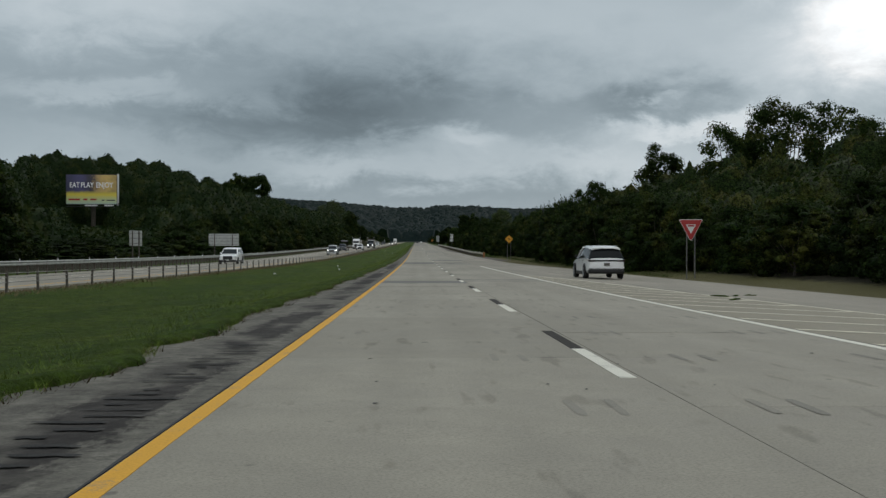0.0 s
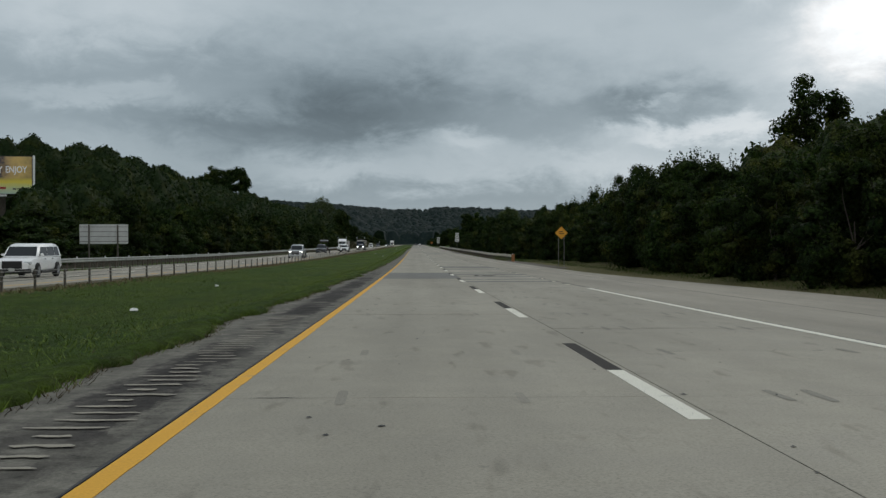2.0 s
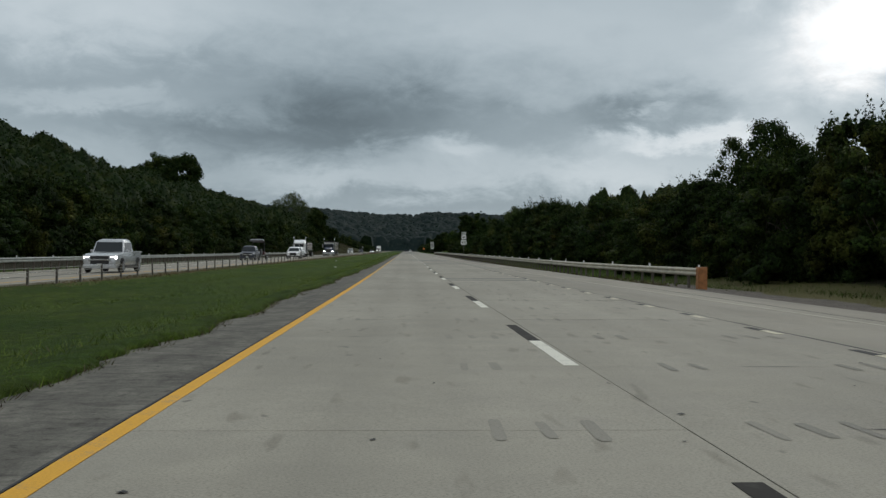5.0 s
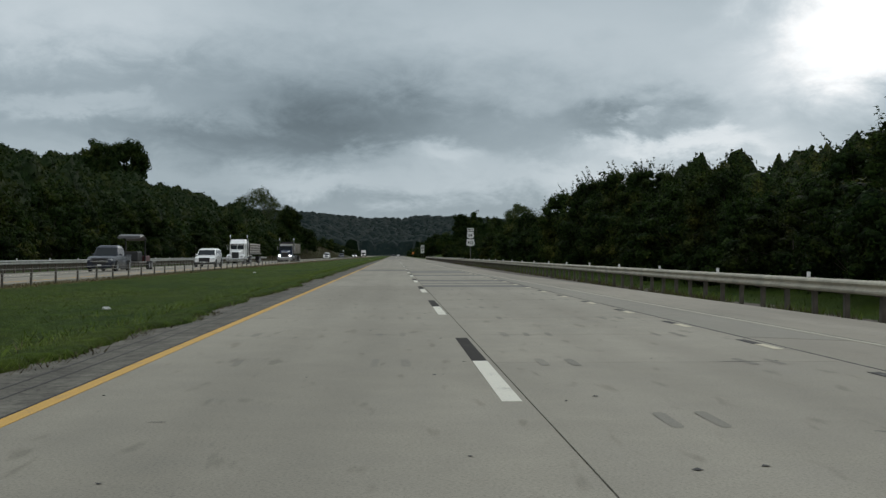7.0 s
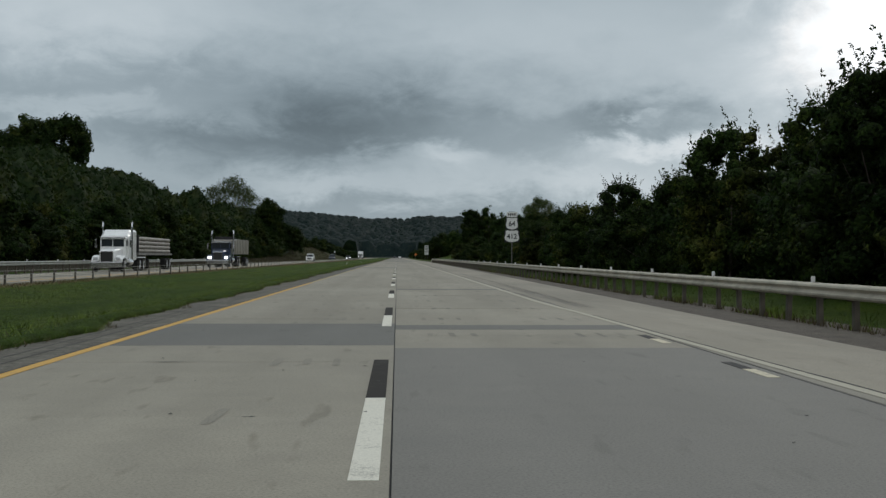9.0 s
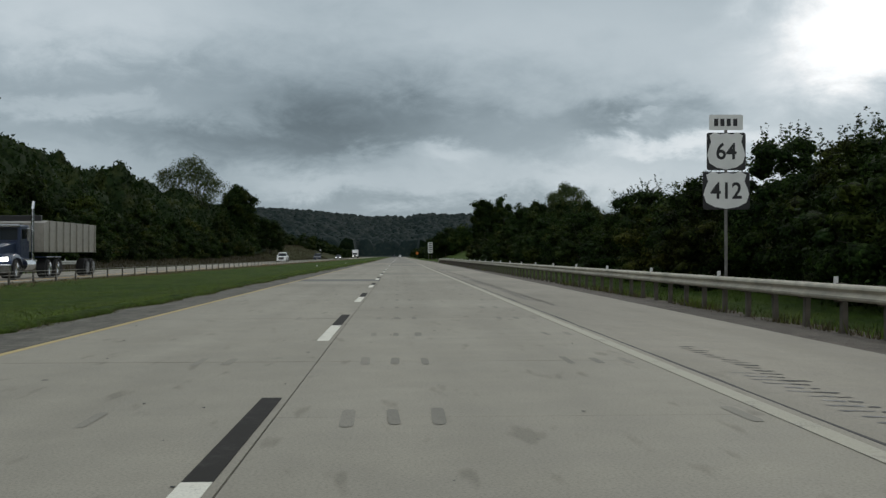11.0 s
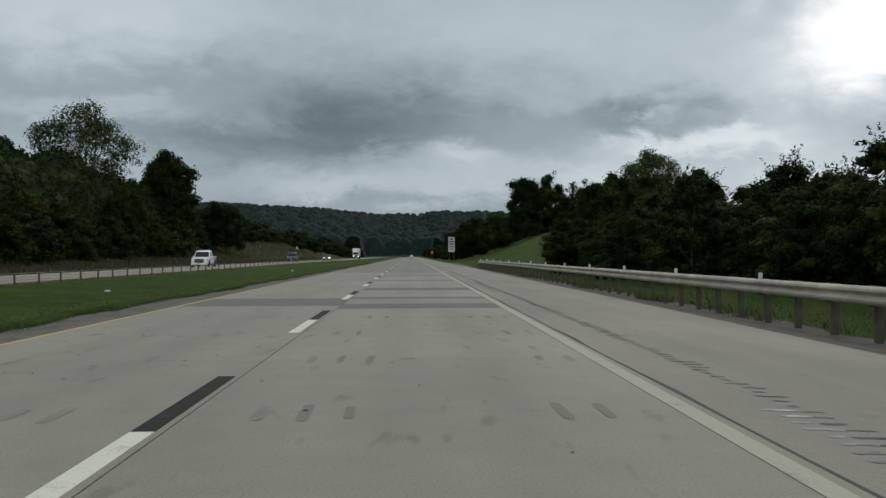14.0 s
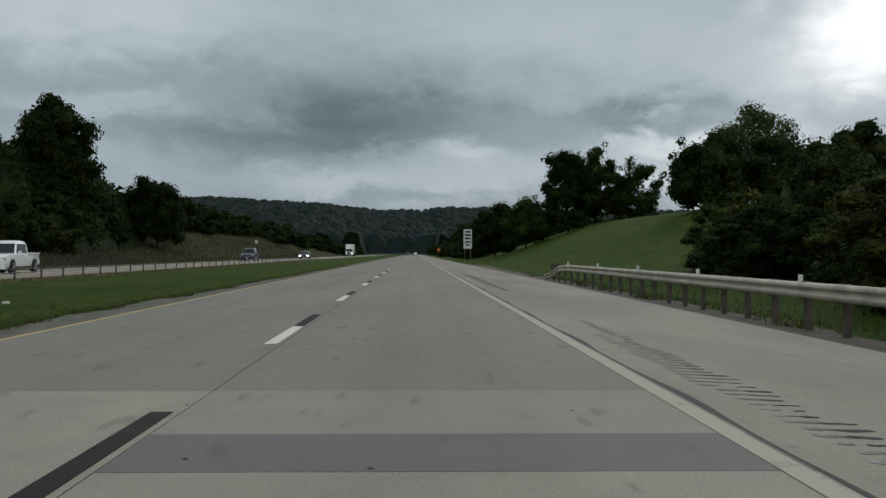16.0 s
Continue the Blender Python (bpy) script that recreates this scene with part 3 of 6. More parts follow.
far_road = empty("far_road")
tagged(far_road, "pale concrete carriageway of the oncoming traffic", "road", kind="structure")
part("carriageway", strip("carriageway", CONCRETE_OLD, -27.9, -15.7, Y0, Y1, 0.0, 0.14), CONCRETE_OLD, far_road)
for x, mat in ((-17.0, YELLOW), (-24.4, WHITE)):
    part("edge_line", strip("edge_line", mat, x - 0.08, x + 0.08, Y0, 900, 0.004, 0.003), mat, far_road)
for k in range(-4, 70):
    y = k * 12.192 + 3
    part("lane_dash", strip("lane_dash", WHITE, -20.78, -20.63, y, y + 3.05, 0.004, 0.003), WHITE, far_road)

# slabs of the two lanes
SLAB, JOINT = 4.008, 218.5  # spacing of the cross joints, and the place of one
PATCHES_LEFT = [(34.8, 38.6), (103.1, 116.7), (288.8, 293.3), (387.6, 391.5), (459.8, 464.0)]
PATCHES_RIGHT = [(38.1, 39.0), (41.1, 41.8), (97.5, 98.8), (101.4, 102.6), (106.1, 107.3), (110.2, 112.4), (115.3, 116.8), (127.7, 129.9), (133.2, 138.0), (139.9, 141.9),
                 (194.0, 195.1), (196.8, 198.0), (249.5, 251.7), (253.9, 255.0), (257.7, 260.1), (269.7, 271.9), (279.2, 288.4), (291.8, 292.9), (312.2, 313.2),
                 (405.7, 407.6), (458.3, 460.6), (463.6, 464.7), (470.5, 473.0), (483.5, 484.6), (495.7, 496.8), (504.17, 505.35)]
OVERLAY = 507.5


def slabs(name, x0, x1, patches, seed):
    """Slabs between joints and patches, each a piece of its own."""
    cuts = {Y0, Y1, OVERLAY}
    for a, b in patches:
        cuts |= {a, b}
    for k in range(-71, 73):
        y = JOINT + k * SLAB
        if all(not (a - 0.7 < y < b + 0.7) for a, b in patches) and abs(y - OVERLAY) > 0.7:
            cuts.add(y)
    cuts = sorted(cuts)
    small = {round(a, 2) for a, b in patches}
    rng = random.Random(seed)
    for a, b in zip(cuts, cuts[1:]):
        patch = round(a, 2) in small
        gap = 0.0016 if not patch else 0.0035
        mat = (PATCH if not (x0 > 0 and b - a > 8) else PATCH_LIGHT) if patch else (CONCRETE if a < OVERLAY else OVER)
        lift = rng.uniform(-0.001, 0.0015) + (0.001 if patch else 0)
        part("slab", strip("slab", mat, x0, x1, a + gap, b - gap, lift, 0.06), mat, road, "darker replaced concrete patch" if patch else "")


TAPER = concrete("taper_surface", (0.270, 0.255, 0.212), (0.228, 0.215, 0.178), 0.6)
HATCH = road_paint("hatch_paint", (0.72, 0.68, 0.54), 0.4)
EDGE_WHITE = road_paint("edge_white", (0.43, 0.405, 0.33), 0.85)
PALE_YELLOW = road_paint("pale_yellow", (0.48, 0.38, 0.19), 0.9)
OLD_BLACK = road_paint("worn_black", (0.05, 0.05, 0.05), 0.9)
OVER = concrete("ground_concrete", (0.245, 0.232, 0.198), (0.210, 0.198, 0.170))
slabs("slab", -3.66, -0.006, PATCHES_LEFT, 2.0)
slabs("slab", 0.006, 3.66, PATCHES_RIGHT, 5.0)


# slots across the joints in the wheel paths, where steel bars were let in and grouted over
def dowel_slots(name, xs, patches, seed, mat, share):
    rng = random.Random(seed)
    v, q = [], []
    for k in range(-57, 71):
        joint = JOINT + k * SLAB
        if any(a - 0.6 < joint < b + 0.6 for a, b in patches):
            continue
        for x in xs:
            if rng.random() > share:
                continue
            half, wide, lean = rng.uniform(0.30, 0.44), rng.uniform(0.035, 0.05), rng.uniform(-0.012, 0.012)
            y, z = joint + rng.uniform(-0.05, 0.05), 0.0034
            pts = [(x + lean * e + d * wide * (0.6 if abs(e) == 1 else 1.0), y + e * half) for e, d in ((-1, -1), (-1, 1), (-0.8, 1), (0.8, 1), (1, 1), (1, -1), (0.8, -1), (-0.8, -1))]
            n = len(v)
            v += [(px, py, float(grade(py)) + z) for px, py in pts]
            q += [(n, n + 1, n + 2, n + 7), (n + 7, n + 2, n + 3, n + 6), (n + 6, n + 3, n + 4, n + 5)]
    tagged(arrays(name, v, q, mat, road, "darker grouted slots across the joints"), kind="stuff")


SLOT = concrete("slot_grout", (0.208, 0.196, 0.164), (0.180, 0.169, 0.141), 0.3)
SLOT_FAINT = concrete("slot_grout_faint", (0.250, 0.234, 0.195), (0.215, 0.201, 0.167), 0.3)
dowel_slots("dowel_slots", (0.81, 1.12, 2.62, 2.92), PATCHES_RIGHT, 5, SLOT, 0.85)
dowel_slots("dowel_slots", (0.50, 3.23), PATCHES_RIGHT, 6, SLOT_FAINT, 0.7)
dowel_slots("dowel_slots", (-1.22, -0.91), PATCHES_LEFT, 7, SLOT_FAINT, 0.6)
dowel_slots("dowel_slots", (-0.60, -2.62, -2.92), PATCHES_LEFT, 8, SLOT_FAINT, 0.3)


def joint_spalls():
    """Broken edges along some joints, thin and dark."""
    rng = random.Random(12)
    v, q = [], []
    for k in range(-57, 71):
        for lane0, patches in ((0.1, PATCHES_RIGHT), (-3.4, PATCHES_LEFT)):
            y = JOINT + k * SLAB
            if rng.random() > 0.4 or any(a - 0.6 < y < b + 0.6 for a, b in patches):
                continue
            a = lane0 + rng.uniform(0, 2.6)
            b = a + rng.uniform(0.1, 0.7)
            us = [0, 0.2, 0.45, 0.7, 1.0]
            rows = [(a + (b - a) * u, 0.0 if u in (0, 1.0) else rng.uniform(0.006, 0.022), rng.uniform(-0.008, 0.008)) for u in us]
            for (x, w0, d), (x2, w1, d2) in zip(rows, rows[1:]):
                n, z = len(v), float(grade(y)) + 0.0036
                v += [(x, y + d - w0, z), (x2, y + d2 - w1, z), (x2, y + d2 + w1, z), (x, y + d + w0 + 0.001, z)]
                q.append((n, n + 1, n + 2, n + 3))
    tagged(arrays("joint_spalls", v, q, SEAL, road, "dark broken joint edges"), kind="stuff")


joint_spalls()


def line_strip(mat, x, w, y0, y1, lift=0.005, step=6.0, label=""):
    f = x if callable(x) else (lambda y: x)
    part("marking", strip("marking", mat, lambda y: f(y) - w / 2, lambda y: f(y) + w / 2, y0, y1, lift, 0.004, step), mat, road, label)


rag = lambda y, k: 0.007 * noise.noise((k, y * 1.9, 0.0)) + 0.006 * noise.noise((k, y * 0.4, 4.0))
part("marking", strip("marking", YELLOW, lambda y: -3.655 + rag(y, 1.0), lambda y: -3.520 + rag(y, 6.0), Y0, 160, 0.005, 0.004, 0.25), YELLOW, road, "worn yellow edge line")
part("marking", strip("marking", YELLOW, lambda y: -3.655 + rag(y, 1.0), lambda y: -3.520 + rag(y, 6.0), 160, 205, 0.005, 0.004, 0.5), YELLOW, road, "worn yellow edge line")
part("marking", strip("marking", WORN_YELLOW, lambda y: -3.655 + rag(y, 1.0), lambda y: -3.525 + rag(y, 6.0), 205, 322, 0.005, 0.004, 0.5), WORN_YELLOW, road, "worn yellow edge line")
part("marking", strip("marking", PALE_YELLOW, lambda y: -3.645 + rag(y, 1.0), lambda y: -3.548 + rag(y, 6.0), 322, Y1, 0.005, 0.004, 1.0), PALE_YELLOW, road, "faded yellow edge line")
for k in range(-6, 75):
    y = k * 12.192
    line_strip(WHITE, -0.135, 0.155, y, y + 3.2, label="white lane dash")
    line_strip(BLACK_LINE, -0.135, 0.155, y + 3.2, y + 6.42, label="black contrast dash")
line_strip(WHITE, 3.575, 0.15, Y0, 89.6, label="white edge line")
line_strip(EDGE_WHITE, edge_line, 0.15, 110.0, Y1, 0.006, label="white edge line")
for k in range(50):
    y = 93.75 + k * 4.07
    if y < 292:
        line_strip(FADED, 3.50, 0.12, y, y + 0.75, label="short white dotted mark")
        line_strip(OLD_BLACK, 3.50, 0.12, y + 0.75, y + 1.5, label="short black dotted mark")
# faded hatching in the gore
def gore(y):
    return float(np.interp(y, [-10, 0, 30, 44.4, 50], [10.6, 9.5, 6.8, 5.5, 4.3]))


GORE = concrete("gore_surface", (0.275, 0.25, 0.19), (0.225, 0.203, 0.152), 0.6)
part("gore_surface", strip("gore_surface", GORE, 3.70, gore, -10, 50.5, 0.004, 0.003, 3.0), GORE, road, "olive-brown surfacing between the hatch lines")
for k in range(18):
    y = 48.0 - k * 2.95
    a, b = 3.72, gore(y - 0.8) - 0.35
    bm = bmesh.new()
    rows = []
    for u in (0.0, 0.5, 0.82, 0.93, 1.0):
        xx = a + (b + 0.35 - a) * u
        yy = y - 0.75 * min(1.0, u / 0.82) + (0.9 * ((u - 0.82) / 0.18) ** 1.5 if u > 0.82 else 0)
        rows.append([bm.verts.new((xx, yy + d, float(grade(yy + d) + fall(xx)) + 0.0085)) for d in (-0.11, 0.11)])
    for p, q in zip(rows, rows[1:]):
        bm.faces.new((p[0], q[0], q[1], p[1]))
    part("marking", bm, HATCH, road, "pale gore hatch line")
line_strip(HATCH, gore, 0.13, -10, 49, 0.0095, 3.0, label="pale gore line")

# sealed long joints and shoulder seam
part("seam", strip("seam", SEAL, 3.662, lambda y: 3.688 + (0.05 + 0.05 * float(smooth((y - 440) / 40))) * max(0.0, 0.15 + noise.noise((0.0, y * 0.35, 9.0))) + 0.02 * max(0.0, noise.noise((0.0, y * 1.7, 3.0))), Y0, Y1, 0.002, 0.02, 0.5), SEAL, road)
part("seam", strip("seam", SEAL, lambda y: -3.688 - 0.016 * (0.3 + noise.noise((0.0, y * 0.7, 0.0))) - 0.012 * noise.noise((0.0, y * 3.1, 0.0)), -3.672, Y0, Y1, 0.002, 0.02, 0.4), SEAL, road)
part("seam", strip("seam", SEAL, 7.32, 7.345, Y0, 190, 0.003, 0.02), SEAL, road)

# long wandering cracks in the inner shoulder
for x0, k in ((-4.05, 1.0), (-4.29, 5.0)):
    wander = lambda y, x0=x0, k=k: x0 + 0.05 * noise.noise((k, y * 0.12, 0.0)) + 0.015 * noise.noise((k, y * 0.9, 0.0))
    part("crack", strip("crack", SEAL, lambda y: wander(y) - 0.008 - 0.012 * abs(noise.noise((k, y * 0.6, 2.0))), lambda y: wander(y) + 0.008, 172, 300, -0.0055, 0.002, 0.5), SEAL, road)
# darker surfacing in the tapering lane, with a crack along the edge line
part("taper", strip("taper", TAPER, 3.70, lambda y: edge_line(y) - 0.09, 226, 293, 0.0035, 0.003, 3.0), TAPER, road, "darker grey surfacing in the tapering lane")
part("crack", strip("crack", SEAL, lambda y: edge_line(y) + 0.10, lambda y: edge_line(y) + 0.125 + 0.03 * max(0.0, noise.noise((2.0, y * 0.5, 0.0))), 196, 296, 0.004, 0.003, 0.6), SEAL, road)

# rumble strips: milled grooves in both shoulders
def rumble(x0, x1, y0, y1, dy, rng, mat, keep, ragged=0.08):
    v, q = [], []
    y = y0
    while y < y1:
        if noise.noise((x0, y * 0.05, 3.3)) > keep:
            a, b = x0 + rng.uniform(-ragged, ragged), x1 + rng.uniform(-2.2 * ragged, ragged)
            w = rng.uniform(0.05, 0.11)
            z = float(grade(y)) + 0.003
            pts = []
            for u in (0.0, 0.15, 0.4, 0.65, 0.88, 1.0):
                x = a + (b - a) * u
                c = w * (0.35 if u in (0.0, 1.0) else 1.0) * rng.uniform(0.55, 1.15)
                m = y + rng.uniform(-0.02, 0.02)
                pts.append([(x, m - c / 2, z + float(fall(x))), (x, m + c / 2, z + float(fall(x)))])
            for p, r in zip(pts, pts[1:]):
                n = len(v)
                v += [p[0], r[0], r[1], p[1]]
                q.append((n, n + 1, n + 2, n + 3))
        y += dy
    tagged(arrays("rumble_strip", v, q, mat, road, "dark milled rumble grooves"), kind="stuff")


rr = random.Random(8)
GROOVE = asphalt("groove", 0.05, 0.028)
rumble(-4.50, -4.02, -20, 57, 0.31, rr, GROOVE, -0.35, 0.17)
rumble(-4.48, -4.0, 57, 74, 0.34, rr, CONCRETE_OLD, -2.0, 0.10)
rumble(-4.50, -4.02, 74, 122, 0.31, rr, GROOVE, -0.35, 0.17)
rumble(4.30, 4.52, 300, 640, 0.29, rr, asphalt("groove_dark", 0.085, 0.055), -0.35, 0.05)
rumble(4.06, 4.34, 300.02, 640, 0.29, rr, asphalt("groove_pale", 0.21, 0.16), 0.0, 0.06)

# ---- guard rails and the cable barrier ----
W_PROFILE = [(0.0, 0.31), (-0.035, 0.305), (-0.075, 0.265), (-0.082, 0.225), (-0.02, 0.175), (-0.012, 0.155), (-0.02, 0.135), (-0.082, 0.085), (-0.075, 0.045), (-0.035, 0.005), (0.0, 0.0)]


def rail_face(s):
    """Profile of the beam, facing to -x for s=1 and to +x for s=-1."""
    back = [(s * (x + 0.006), z) for x, z in reversed(W_PROFILE)]
    front = [(s * x, z) for x, z in W_PROFILE]
    return front + back + [front[0]]


def guard_rail(label, xf, y0, y1, top, s, rail_mat, post_mat, reflect_step, wood_end=False):
    """W-beam on posts: panels overlap, blocks between beam and post, reflectors on top."""
    rail = empty("guard_rail")
    tagged(rail, label, "guardrail")
    n = int(round((y1 - y0) / 7.62))
    for k in range(n):
        a, b = y0 + k * 7.62, y0 + (k + 1) * 7.62 + 0.25
        path = []
        for y in np.linspace(a, b, 4):
            drop = 0.0
            if k == n - 1 and s > 0:
                drop = -0.62 * smooth((y - b + 7.6) / 7.6) ** 1.5
            x = xf(y) - s * 0.004 * (k % 2)
            path.append((x, y, float(grade(y)) + top(y) - 0.31 + float(drop)))
        part("rail_panel", sweep(bmesh.new(), rail_face(s), path), rail_mat, rail)
    bm = bmesh.new()
    box(bm, -0.055, 0.055, -0.075, 0.075, -0.45, 0.60, 0.01)
    post_me = bpy.data.meshes.new("post")
    bm.to_mesh(post_me)
    bm.free()
    post_me.materials.append(post_mat)
    bm = boxed(-0.05, 0.05, -0.09, 0.09, -0.02, 0.33, 0.012)
    block_me = bpy.data.meshes.new("block")
    bm.to_mesh(block_me)
    bm.free()
    block_me.materials.append(TIMBER)
    bm = bmesh.new()
    box(bm, -0.012, 0.012, -0.045, 0.045, 0.0, 0.14, 0.004)
    ref_me = bpy.data.meshes.new("reflector")
    bm.to_mesh(ref_me)
    bm.free()
    ref_me.materials.append(REFLECT)
    y, k = y0 + 0.15, 0
    rng = random.Random(int(y0))
    while y < y1 - 1.0:
        z = float(grade(y)) + top(y)
        x = xf(y)
        p = new("post", post_me)
        p.parent, p.matrix_basis = rail, pose(x + s * 0.17, y, z - 0.60, rng.uniform(-1.5, 1.5), rng.uniform(-2, 2), 0)
        b = new("block", block_me)
        b.parent, b.matrix_basis = rail, pose(x + s * 0.06, y, z - 0.32)
        if k % reflect_step == 0:
            r = new("reflector", ref_me)
            r.parent, r.matrix_basis = rail, pose(x + s * 0.02, y, z - 0.005, 0, rng.uniform(-4, 4), 90 + rng.uniform(-8, 8))
            tagged(r, "small white reflector tab")
        y += 1.905
        k += 1
    if wood_end:
        z = float(grade(y0)) + top(y0)
        part("end_post", boxed(xf(y0) - 0.16, xf(y0) + 0.22, y0 - 0.35, y0 + 0.02, z - 0.95, z + 0.05, 0.02), RUSTY, rail, "rust-brown end terminal box")
    return rail


FAR_STEEL = paint("old_galvanised_steel", (0.33, 0.35, 0.32), 0.6, 0.1, dirt=0.35, scale=1.5)
REFLECT = paint("reflector_white", (0.75, 0.76, 0.74), 0.4, dirt=0.2)
RUSTY = paint("rusty_orange", (0.36, 0.15, 0.05), 0.7, dirt=0.4)
guard_rail("long grey steel W-beam guardrail on posts beside the shoulder",
           lambda y: float(np.interp(y, [191, 215, 510, 540, 558], [10.1, 9.03, 9.03, 8.9, 8.6])), 191.9, 191.9 + 48 * 7.62, lambda y: 0.57, 1, STEEL, POST_STEEL, 4, True)
guard_rail("steel guardrail along the outer edge of the oncoming carriageway",
           lambda y: -27.6, -60, -60 + 66 * 7.62, lambda y: 0.70, -1, FAR_STEEL, TIMBER, 4)


def cable_barrier(x, y0, y1):
    b = empty("cable_barrier")
    tagged(b, "low three-cable barrier on thin steel posts in the grass median", "cable barrier")
    bm = bmesh.new()
    box(bm, -0.035, 0.035, -0.045, 0.045, -0.45, 0.62, 0.008)
    me = bpy.data.meshes.new("post")
    bm.to_mesh(me)
    bm.free()
    me.materials.append(POST_STEEL)
    rng = random.Random(3)
    # posts stand lower in the sod towards the valley
    sunk = lambda y: float(np.interp(y, [260, 440], [0.0, -0.15]))
    for k in range(-20, 219):
        y = float(np.interp(k, [-20, 0, 37, 74, 145, 171, 220], [-36.9, 24.04, 136.08, 250.26, 465.82, 544.14, 693.5])) + rng.uniform(-0.08, 0.08)
        p = new("post", me)
        p.parent, p.matrix_basis = b, pose(x + rng.uniform(-0.02, 0.02), y, float(grade(y)) + sunk(y), rng.uniform(-1.5, 1.5), rng.uniform(-1.5, 1.5), 0)
    for h in (0.30, 0.44, 0.58):
        bm = bmesh.new()
        r = 0.011
        prof = [(r, 0), (0, r), (-r, 0), (0, -r), (r, 0)]
        path = [(x + 0.045, yy, float(grade(yy)) + sunk(yy) + h) for yy in np.arange(y0, y1, 6.0)]
        part("cable", sweep(bm, prof, path), DULL_STEEL, b)


cable_barrier(-14.6, -36.0, 690.0)

# ---- trees ----
def unit(rng, n):
    v = rng.normal(size=(n, 3))
    return v / np.linalg.norm(v, axis=1, keepdims=True)


def leaves(rng, centres, radii, n, size, flat=0.85, wide=0.62):
    """Pointed leaves strewn through the outer shell of clumps: places of three corners each."""
    centres, radii = np.asarray(centres, float), np.asarray(radii, float)
    w = radii ** 2
    pick = rng.choice(len(centres), n, p=w / w.sum())
    d = unit(rng, n)
    r = radii[pick] * rng.uniform(0.62, 1.16, n)
    p = centres[pick] + d * r[:, None] * np.array([1, 1, flat])
    normal = d * 1.5 + unit(rng, n) * 0.7 + np.array([0, 0, 0.25])
    normal /= np.linalg.norm(normal, axis=1, keepdims=True)
    a = np.cross(normal, unit(rng, n))
    a /= np.linalg.norm(a, axis=1, keepdims=True) + 1e-9
    b = np.cross(normal, a)
    s = size * rng.uniform(0.6, 1.35, n)[:, None]
    v = np.stack([p + a * s, p - a * s * 0.6 + b * s * wide, p - a * s * 0.6 - b * s * wide], 1)
    return v


def solid_ball():
    bm = bmesh.new()
    bmesh.ops.create_icosphere(bm, subdivisions=1, radius=1.0)
    v = np.array([p.co[:] for p in bm.verts])
    f = np.array([[p.index for p in q.verts] for q in bm.faces])
    bm.free()
    return v, f


BALL_V, BALL_F = solid_ball()


def foliage_mesh(rng, centres, radii, tris, flat=0.85, fill=0.74):
    """Places and faces of a crown: lumpy leaf masses with loose leaves round them."""
    n = len(centres)
    k = fill * np.asarray(radii)[:, None, None] * (1 + rng.uniform(-0.38, 0.3, (n, len(BALL_V), 1)))
    turn = np.linalg.qr(rng.normal(size=(n, 3, 3)))[0]
    turn *= np.sign(np.linalg.det(turn))[:, None, None]
    v = np.asarray(centres)[:, None] + np.einsum("vj,nij->nvi", BALL_V, turn) * k * np.array([1, 1, flat])
    f = BALL_F[None] + (np.arange(n) * len(BALL_V))[:, None, None]
    v, f = v.reshape(-1, 3), f.reshape(-1, 3)
    t = tris.reshape(-1, 3)
    return np.concatenate([v, t]), np.concatenate([f, len(v) + np.arange(len(t)).reshape(-1, 3)])


def crown(rng, height, width, low, clumps, lean=0.0, gap=0.0, full=0.7):
    """Clumps of a crown between the heights low and height."""
    c, r = [], []
    for k in range(clumps):
        t = (k + rng.uniform(0, 1)) / clumps
        z = low + (height - low) * t
        prof = math.sin(math.pi * min(1, max(0.02, 0.22 + 0.74 * t))) ** full
        ang = rng.uniform(0, 2 * math.pi)
        rad = width * prof * rng.uniform(0.25, 1.0) ** 0.6
        rr = (0.20 + 0.17 * rng.uniform()) * (width + 0.25 * (height - low)) * (0.95 - 0.36 * t) * (1 - gap) * min(1.0, (34.0 / clumps) ** 0.4)
        c.append((math.cos(ang) * rad + lean * t, math.sin(ang) * rad, min(z, height - rr * 0.6)))
        r.append(rr)
    return np.array(c), np.array(r)


def dome(rng, height, width, low, clumps, gap=0.0):
    """Clumps under a rounded, lobed canopy."""
    c, r = [], []
    low = low - 0.12 * height if low < 0.6 else low
    mid, hz = low + (height - low) * 0.45, (height - low) * 0.55
    off = Vector(rng.uniform(-9, 9, 3))
    while len(c) < clumps:
        d = unit(rng, 1)[0]
        if d[2] < -0.7:
            continue
        rr = width * rng.uniform(0.20, 0.32) * (40.0 / clumps) ** 0.3 * (1 - 0.5 * gap) * (1.25 if gap < 0.05 else 1.0)
        reach = rng.uniform(0.35, 1.0) ** 0.45 * (0.9 + 0.42 * noise.noise(Vector(d) * 1.5 + off))
        h = hz if d[2] > 0 else hz * 0.82
        c.append((d[0] * (width - 0.6 * rr) * reach, d[1] * (width - 0.6 * rr) * reach, mid + d[2] * (h - 0.6 * rr) * reach))
        r.append(rr)
    return np.array(c), np.array(r)


